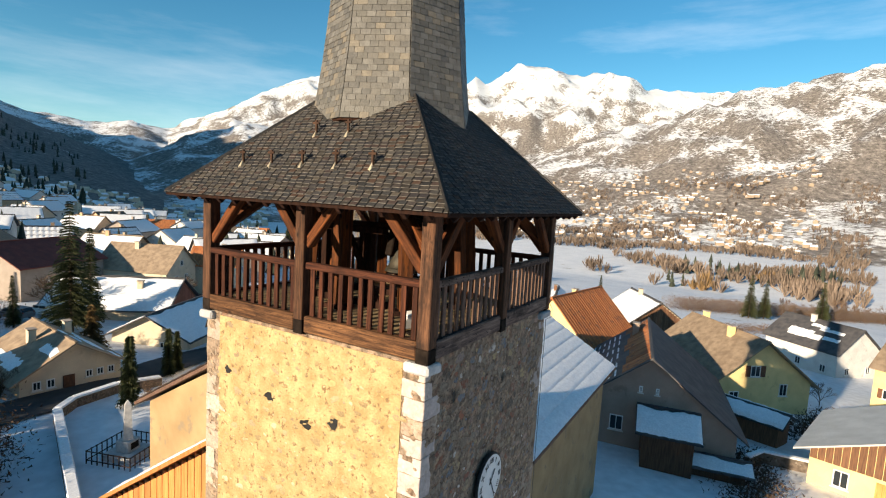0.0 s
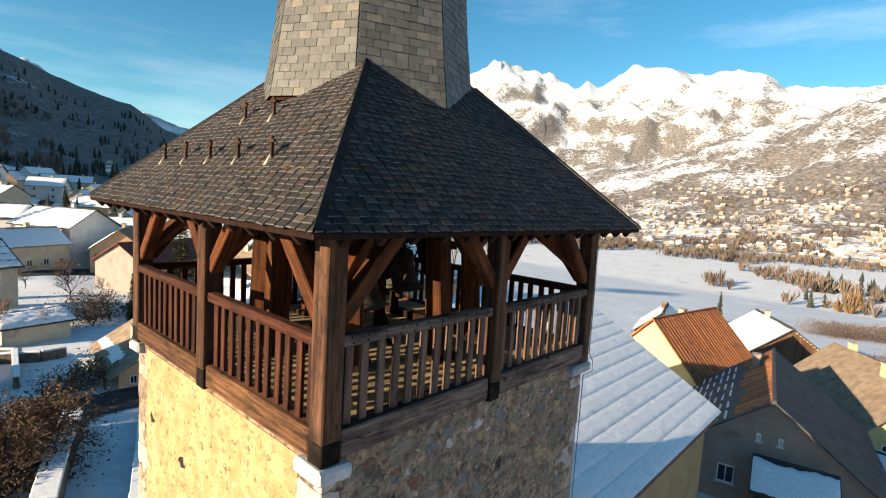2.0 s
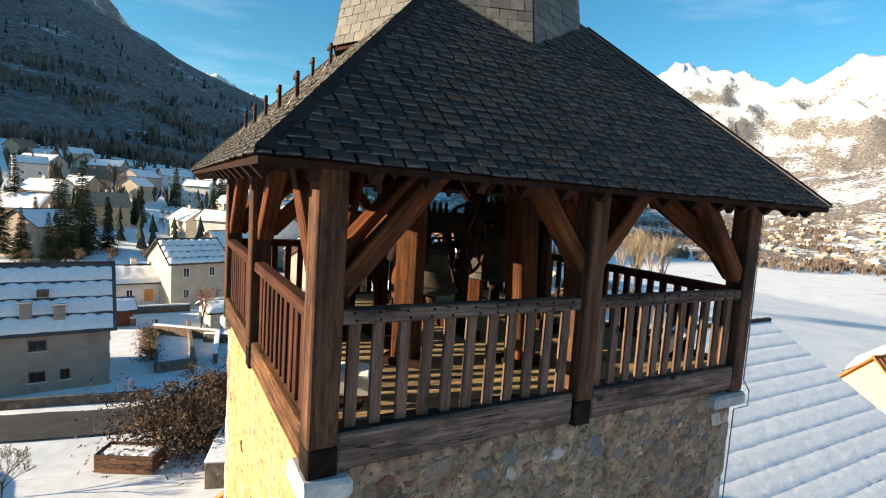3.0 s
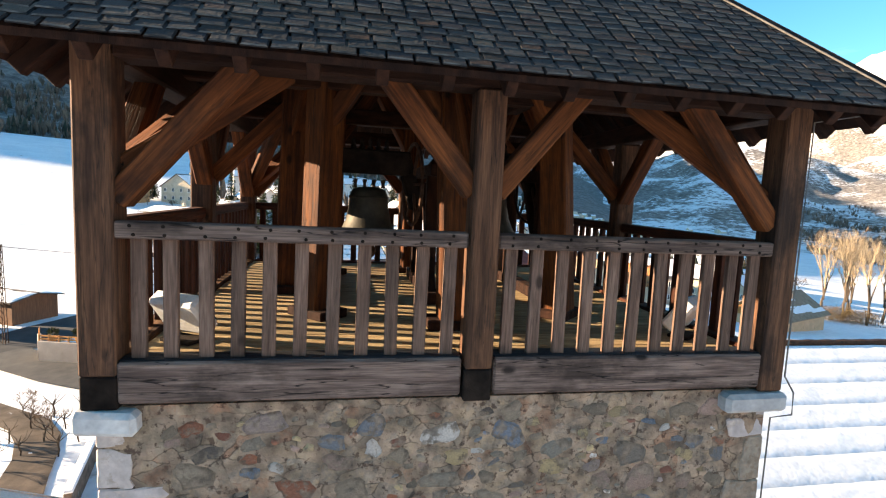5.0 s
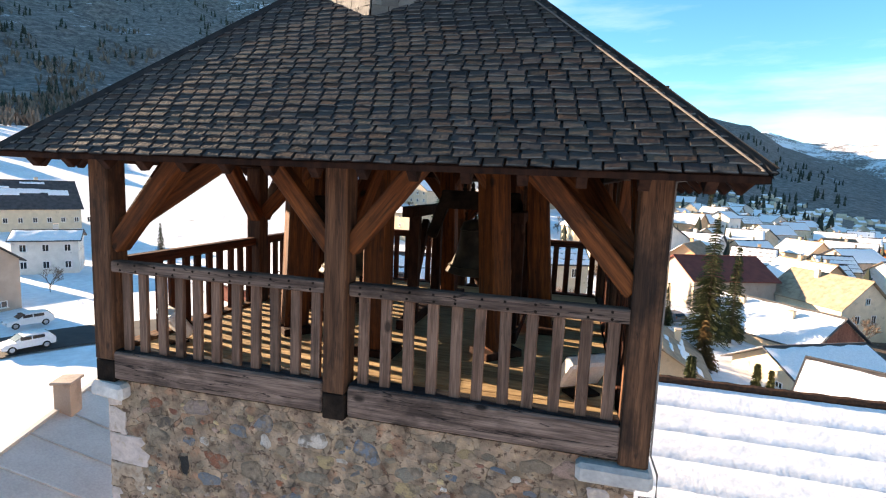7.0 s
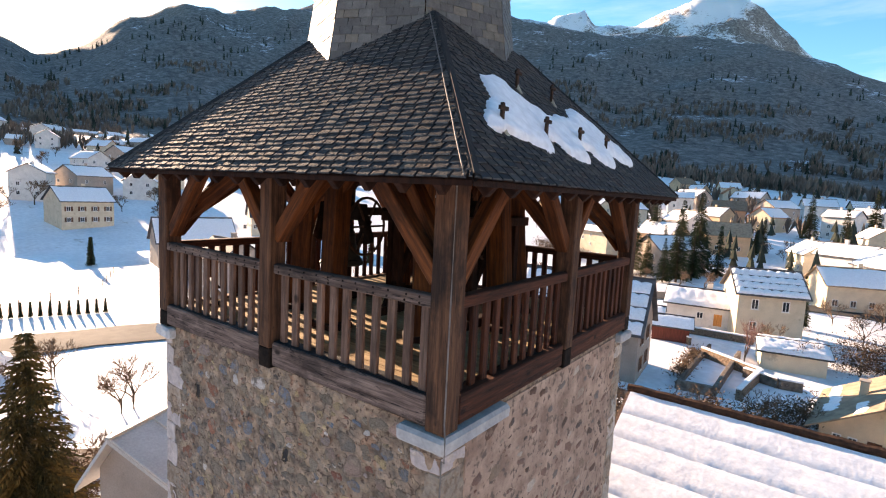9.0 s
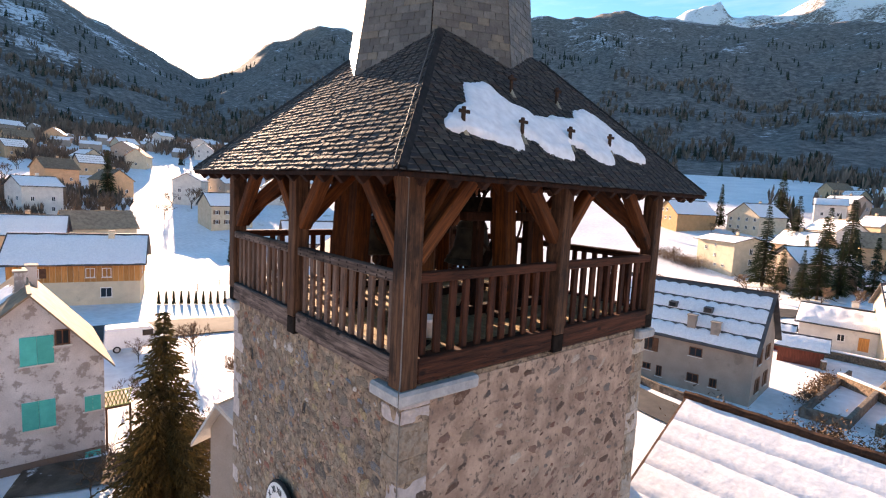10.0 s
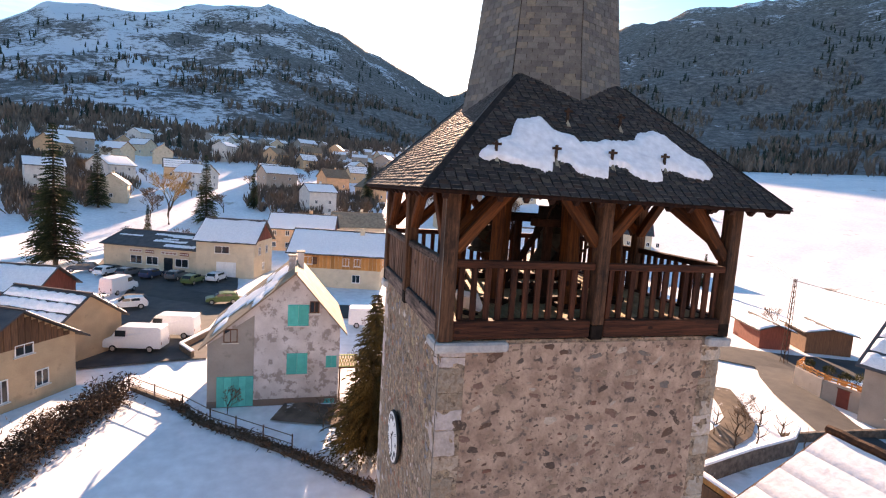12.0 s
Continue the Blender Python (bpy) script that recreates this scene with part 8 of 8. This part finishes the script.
# ---- the rest of the village ----
VILLAGE = "village houses under snow"
kinds = []
specs = ((10, 8.5, 5.0, 3.0, P_CREAM, R_DARK, "full"), (12, 9.5, 5.6, 3.2, P_WHITE, R_TAN, "full"), (9, 8, 4.4, 3.2, P_OCHRE, R_DARK, "tiles"), (13, 10, 6.2, 3.0, P_GREY, R_DARK, "full"), (11, 9, 5.2, 3.4, P_PEACH, R_TAN, "N"), (9.5, 9, 7.6, 2.4, P_WHITE, R_DARK, "full"), (10.5, 8.5, 5.2, 3.2, P_CREAM, R_RUST, "S"))
looks = ("cream house", "white house", "ochre cottage", "grey house", "peach-coloured house", "tall white house", "cream house with a rusty roof")
spots = []
r = random.Random(77)
fixed = [(o.location.x, o.location.y) for o in bpy.data.objects if o.parent is None and o.type == "EMPTY" and o.name.split(".")[0] in ("house", "chalet", "barn", "shop", "farmhouse", "shed", "outbuilding", "garage")]


def free_spot(x, y, gap):
    return all(math.hypot(x - a, y - b) > gap for a, b in spots) and all(math.hypot(x - a, y - b) > gap for a, b in fixed)


def zone(count, yaw0, yaw1, r0, r1, gap):
    n, tries = 0, 0
    while n < count and tries < count * 60:
        tries += 1
        yaw = radians(r.uniform(yaw0, yaw1))
        rad = r0 + (r1 - r0) * r.random() ** 0.8
        x, y = -math.sin(yaw) * rad, math.cos(yaw) * rad
        if free_spot(x, y, gap):
            spots.append((x, y))
            n += 1


zone(66, -40, -12, 84, 330, 12.5)
zone(28, -12, 12, 115, 330, 15)
zone(46, 66, 116, 160, 390, 15)
zone(9, 50, 68, 260, 400, 20)
for k, (x, y) in enumerate(spots):
    i = k % len(specs)
    L, W, wall, rise, wm, rm, sn = specs[i]
    turn = r.choice((20, 60, 110, 150, -20)) + r.uniform(-10, 10)
    if k < len(specs):
        kinds.append(house(looks[i] + " under snow in the village", x, y, L, W, wall, rise, turn, wm, rm, snow=sn, windows=rows_of_windows(L, W, wall, "SNWE", "far", 4.4), group=VILLAGE, thick=0.22))
    else:
        c = copy_thing(kinds[i], pose(x, y, gz(x, y), 0, 0, turn))


# streets and bare trees between the village houses
for pts in ([(-6, 100), (16, 124), (30, 160), (34, 230), (60, 300)], [(56, 84), (80, 118), (120, 190)]):
    strip("street", "wet asphalt street between snowy gardens", pts, 4.2, M_ASPHALT, 0.1, "street", 4.0)
q = random.Random(19)
n = 0
while n < 46:
    yaw, rad = radians(q.uniform(-40, 14)), q.uniform(66, 300)
    x, y = -math.sin(yaw) * rad, math.cos(yaw) * rad
    if free_spot(x, y, 7):
        put_copy(orchard if n % 4 else thin_spruce, x, y, q.uniform(0, 360), q.uniform(0.7, 1.3) * (1 if n % 4 else 0.6))
        n += 1

for n in range(22):
    yaw, rad = radians(q.uniform(0, 26)), q.uniform(84, 200)
    x, y = -math.sin(yaw) * rad, math.cos(yaw) * rad
    if free_spot(x, y, 8):
        put_copy(garden_tree, x, y, q.uniform(0, 360), q.uniform(0.5, 0.9))


def far_village(count, yaw0, yaw1, r0, r1, seed, material, label, bare=7):
    """Houses too far off to tell apart, in one mesh."""
    q = random.Random(seed)
    verts, faces = [], []
    for _ in range(count):
        yaw, rad = radians(q.uniform(yaw0, yaw1)), q.uniform(r0, r1)
        x, y = -math.sin(yaw) * rad, math.cos(yaw) * rad
        z = ground_height(x, y)[0] - 1
        a = q.uniform(0, math.pi)
        L, W, h, t = q.uniform(2.8, 5), q.uniform(2.5, 3.6), q.uniform(3, 5), q.uniform(1.5, 2.6)
        b = len(verts)
        for px, py, pz in ((-L, -W, 0), (L, -W, 0), (L, W, 0), (-L, W, 0), (-L, -W, h), (L, -W, h), (L, W, h), (-L, W, h), (-L, 0, h + t), (L, 0, h + t)):
            verts.append((x + px * math.cos(a) - py * math.sin(a), y + px * math.sin(a) + py * math.cos(a), z + pz))
        faces += [tuple(b + i for i in f) for f in ((0, 1, 5, 4), (1, 2, 6, 9, 5), (2, 3, 7, 6), (3, 0, 4, 8, 7), (4, 5, 9, 8), (6, 7, 8, 9))]
    ob = raw("far_village", verts, faces, material)
    ob.data.materials.append(M_SNOW)
    for p in ob.data.polygons:
        if p.normal.z > 0.3 and p.index % bare != 3:
            p.material_index = 1
    return tagged(ob, label, "village", kind="stuff")


far_village(460, -96, -62, 680, 1250, 5, plaster("umber_plaster", (0.33, 0.255, 0.185)), "distant hamlet of small ochre houses at the foot of the mountain", 2)
far_village(230, -40, -14, 320, 800, 6, P_CREAM, "distant rows of snowy village roofs")
far_village(120, 66, 112, 330, 470, 8, P_GREY, "distant snowy roofs below the wooded slope")


def woods(label, count, yaw0, yaw1, r0, r1, seed, leaf, size, bare=0.0, thin=0.45, fine=1):
    """A far wood: many small ragged crowns in one mesh, with clearings."""
    q = random.Random(seed)
    verts, faces = [], []
    for _ in range(count):
        yaw, rad = radians(q.uniform(yaw0, yaw1)), q.uniform(r0, r1)
        x, y = -math.sin(yaw) * rad, math.cos(yaw) * rad
        if noise.noise(Vector((x, y, seed * 10)) / 70) < thin - 0.5 + 0.2 * q.random():
            continue
        z = ground_height(x, y)[0] - 0.5
        h = size * q.uniform(0.6, 1.25)
        if bare:
            # leafless crowns: slim rounded tufts, several to a tree
            for lev in range(5 * fine):
                cx, cy, cz = x + q.gauss(0, 0.13) * h, y + q.gauss(0, 0.13) * h, z + h * q.uniform(0.1, 0.3 + 0.1 * (fine > 1))
                hh, w = h * q.uniform(0.5, 0.75) / fine ** 0.3, h * q.uniform(0.035, 0.085) / fine ** 0.7
                b = len(verts)
                n = 5
                verts.append((x, y, z))
                for k in range(n):
                    a = 2 * math.pi * k / n + lev
                    m = q.uniform(0.6, 1.3)
                    verts.append((cx + w * m * math.cos(a), cy + w * m * math.sin(a), cz + hh * q.uniform(0.4, 0.75)))
                verts.append((cx, cy, cz + hh))
                for k in range(n):
                    faces += [(b, b + 1 + (k + 1) % n, b + 1 + k), (b + 1 + k, b + 1 + (k + 1) % n, b + n + 1)]
            continue
        for lev in range(3):
            w = h * (0.2 - 0.045 * lev) * q.uniform(0.8, 1.2)
            z0, z1 = z + h * (0.08 + 0.26 * lev), z + h * (0.5 + 0.26 * lev)
            b = len(verts)
            n = 5
            for k in range(n):
                a = 2 * math.pi * k / n + lev
                m = q.uniform(0.6, 1.2)
                verts.append((x + w * m * math.cos(a), y + w * m * math.sin(a), z0 + q.uniform(-0.06, 0.06) * h))
            verts.append((x + q.uniform(-0.02, 0.02) * h, y, z1))
            faces += [(b + k, b + (k + 1) % n, b + n) for k in range(n)]
    return tagged(raw("woods", verts, faces, leaf), label, "woods", kind="stuff")


L_FAR = mat("far_spruce", (0.02, 0.028, 0.02), (0.05, 0.058, 0.042), scale=0.02, grain=0.3, rough=0.95, vary=0.35, island=True)
L_AMBER = mat("amber_twigs", (0.16, 0.1, 0.045), (0.28, 0.18, 0.085), scale=0.1, grain=2, rough=0.95, vary=0.35, island=True)
L_FARBARE = mat("far_bare_woods", (0.1, 0.075, 0.058), (0.2, 0.15, 0.115), scale=0.02, grain=0.3, rough=0.95, vary=0.3, island=True)
woods("dark spruce wood on the mountainside", 5200, -24, 118, 430, 1450, 1, L_FAR, 13, thin=0.48)
woods("leafless grey-brown wood above the fields", 11000, -10, 118, 400, 1100, 2, L_FARBARE, 12, thin=0.42, bare=1.0)
woods("scattered trees at the edge of the snowy fields", 160, -10, 16, 200, 420, 7, L_FARBARE, 9, thin=0.3, bare=1.0)
woods("scattered trees between the upper houses", 1500, 66, 118, 280, 430, 3, L_FARBARE, 8, thin=0.3, bare=1.0, fine=2)
woods("leafless shrubs and fruit trees in the upper gardens", 4200, 82, 118, 145, 310, 14, L_FARBARE, 5, thin=0.4, bare=1.0, fine=3)
woods("dark spruces between the upper houses", 70, 66, 118, 290, 430, 9, L_FAR, 10, thin=0.4)
woods("garden trees among the village roofs", 260, -44, 14, 120, 420, 4, L_FAR, 9, thin=0.4)
woods("brown thickets along the valley floor", 9000, -100, -46, 520, 1150, 5, L_FARBARE, 8, thin=0.4, bare=1.0)
woods("leafless riverside trees beyond the white field", 620, -101, -76, 300, 460, 6, L_FARBARE, 11, thin=0.5, bare=1.0, fine=4)
woods("amber riverside poplars beyond the white field", 70, -97, -86, 300, 380, 12, L_AMBER, 12, thin=0.45, bare=1.0, fine=5)
woods("dark firs along the river", 60, -99, -84, 300, 400, 13, L_FAR, 12, thin=0.5)

# ---- pieces of the tower's walls and roof ----
r = random.Random(21)
stone_meshes = []
for i in range(14):
    v, f = stone_shape(1.0, 1.0, 1.0, r)
    me = bpy.data.meshes.new("stone")
    me.from_pydata(v, [], f)
    me.materials.append(M_STONE_ONE)
    for q in me.polygons:
        q.use_smooth = True
    stone_meshes.append(me)
for i, (m, w, h, depth) in enumerate(stone_jobs):
    ob = new("stone", stone_meshes[i % len(stone_meshes)])
    ob.parent = tower
    ob.matrix_basis = m @ Matrix.Diagonal((w, depth, h, 1))
for p, m, turn, v in slate_jobs:
    ob = new("slate", slate_mesh[v])
    ob.parent = tower
    ob.matrix_basis = Matrix.Translation(p) @ (m @ Matrix.Rotation(turn, 3, "Z")).to_4x4()
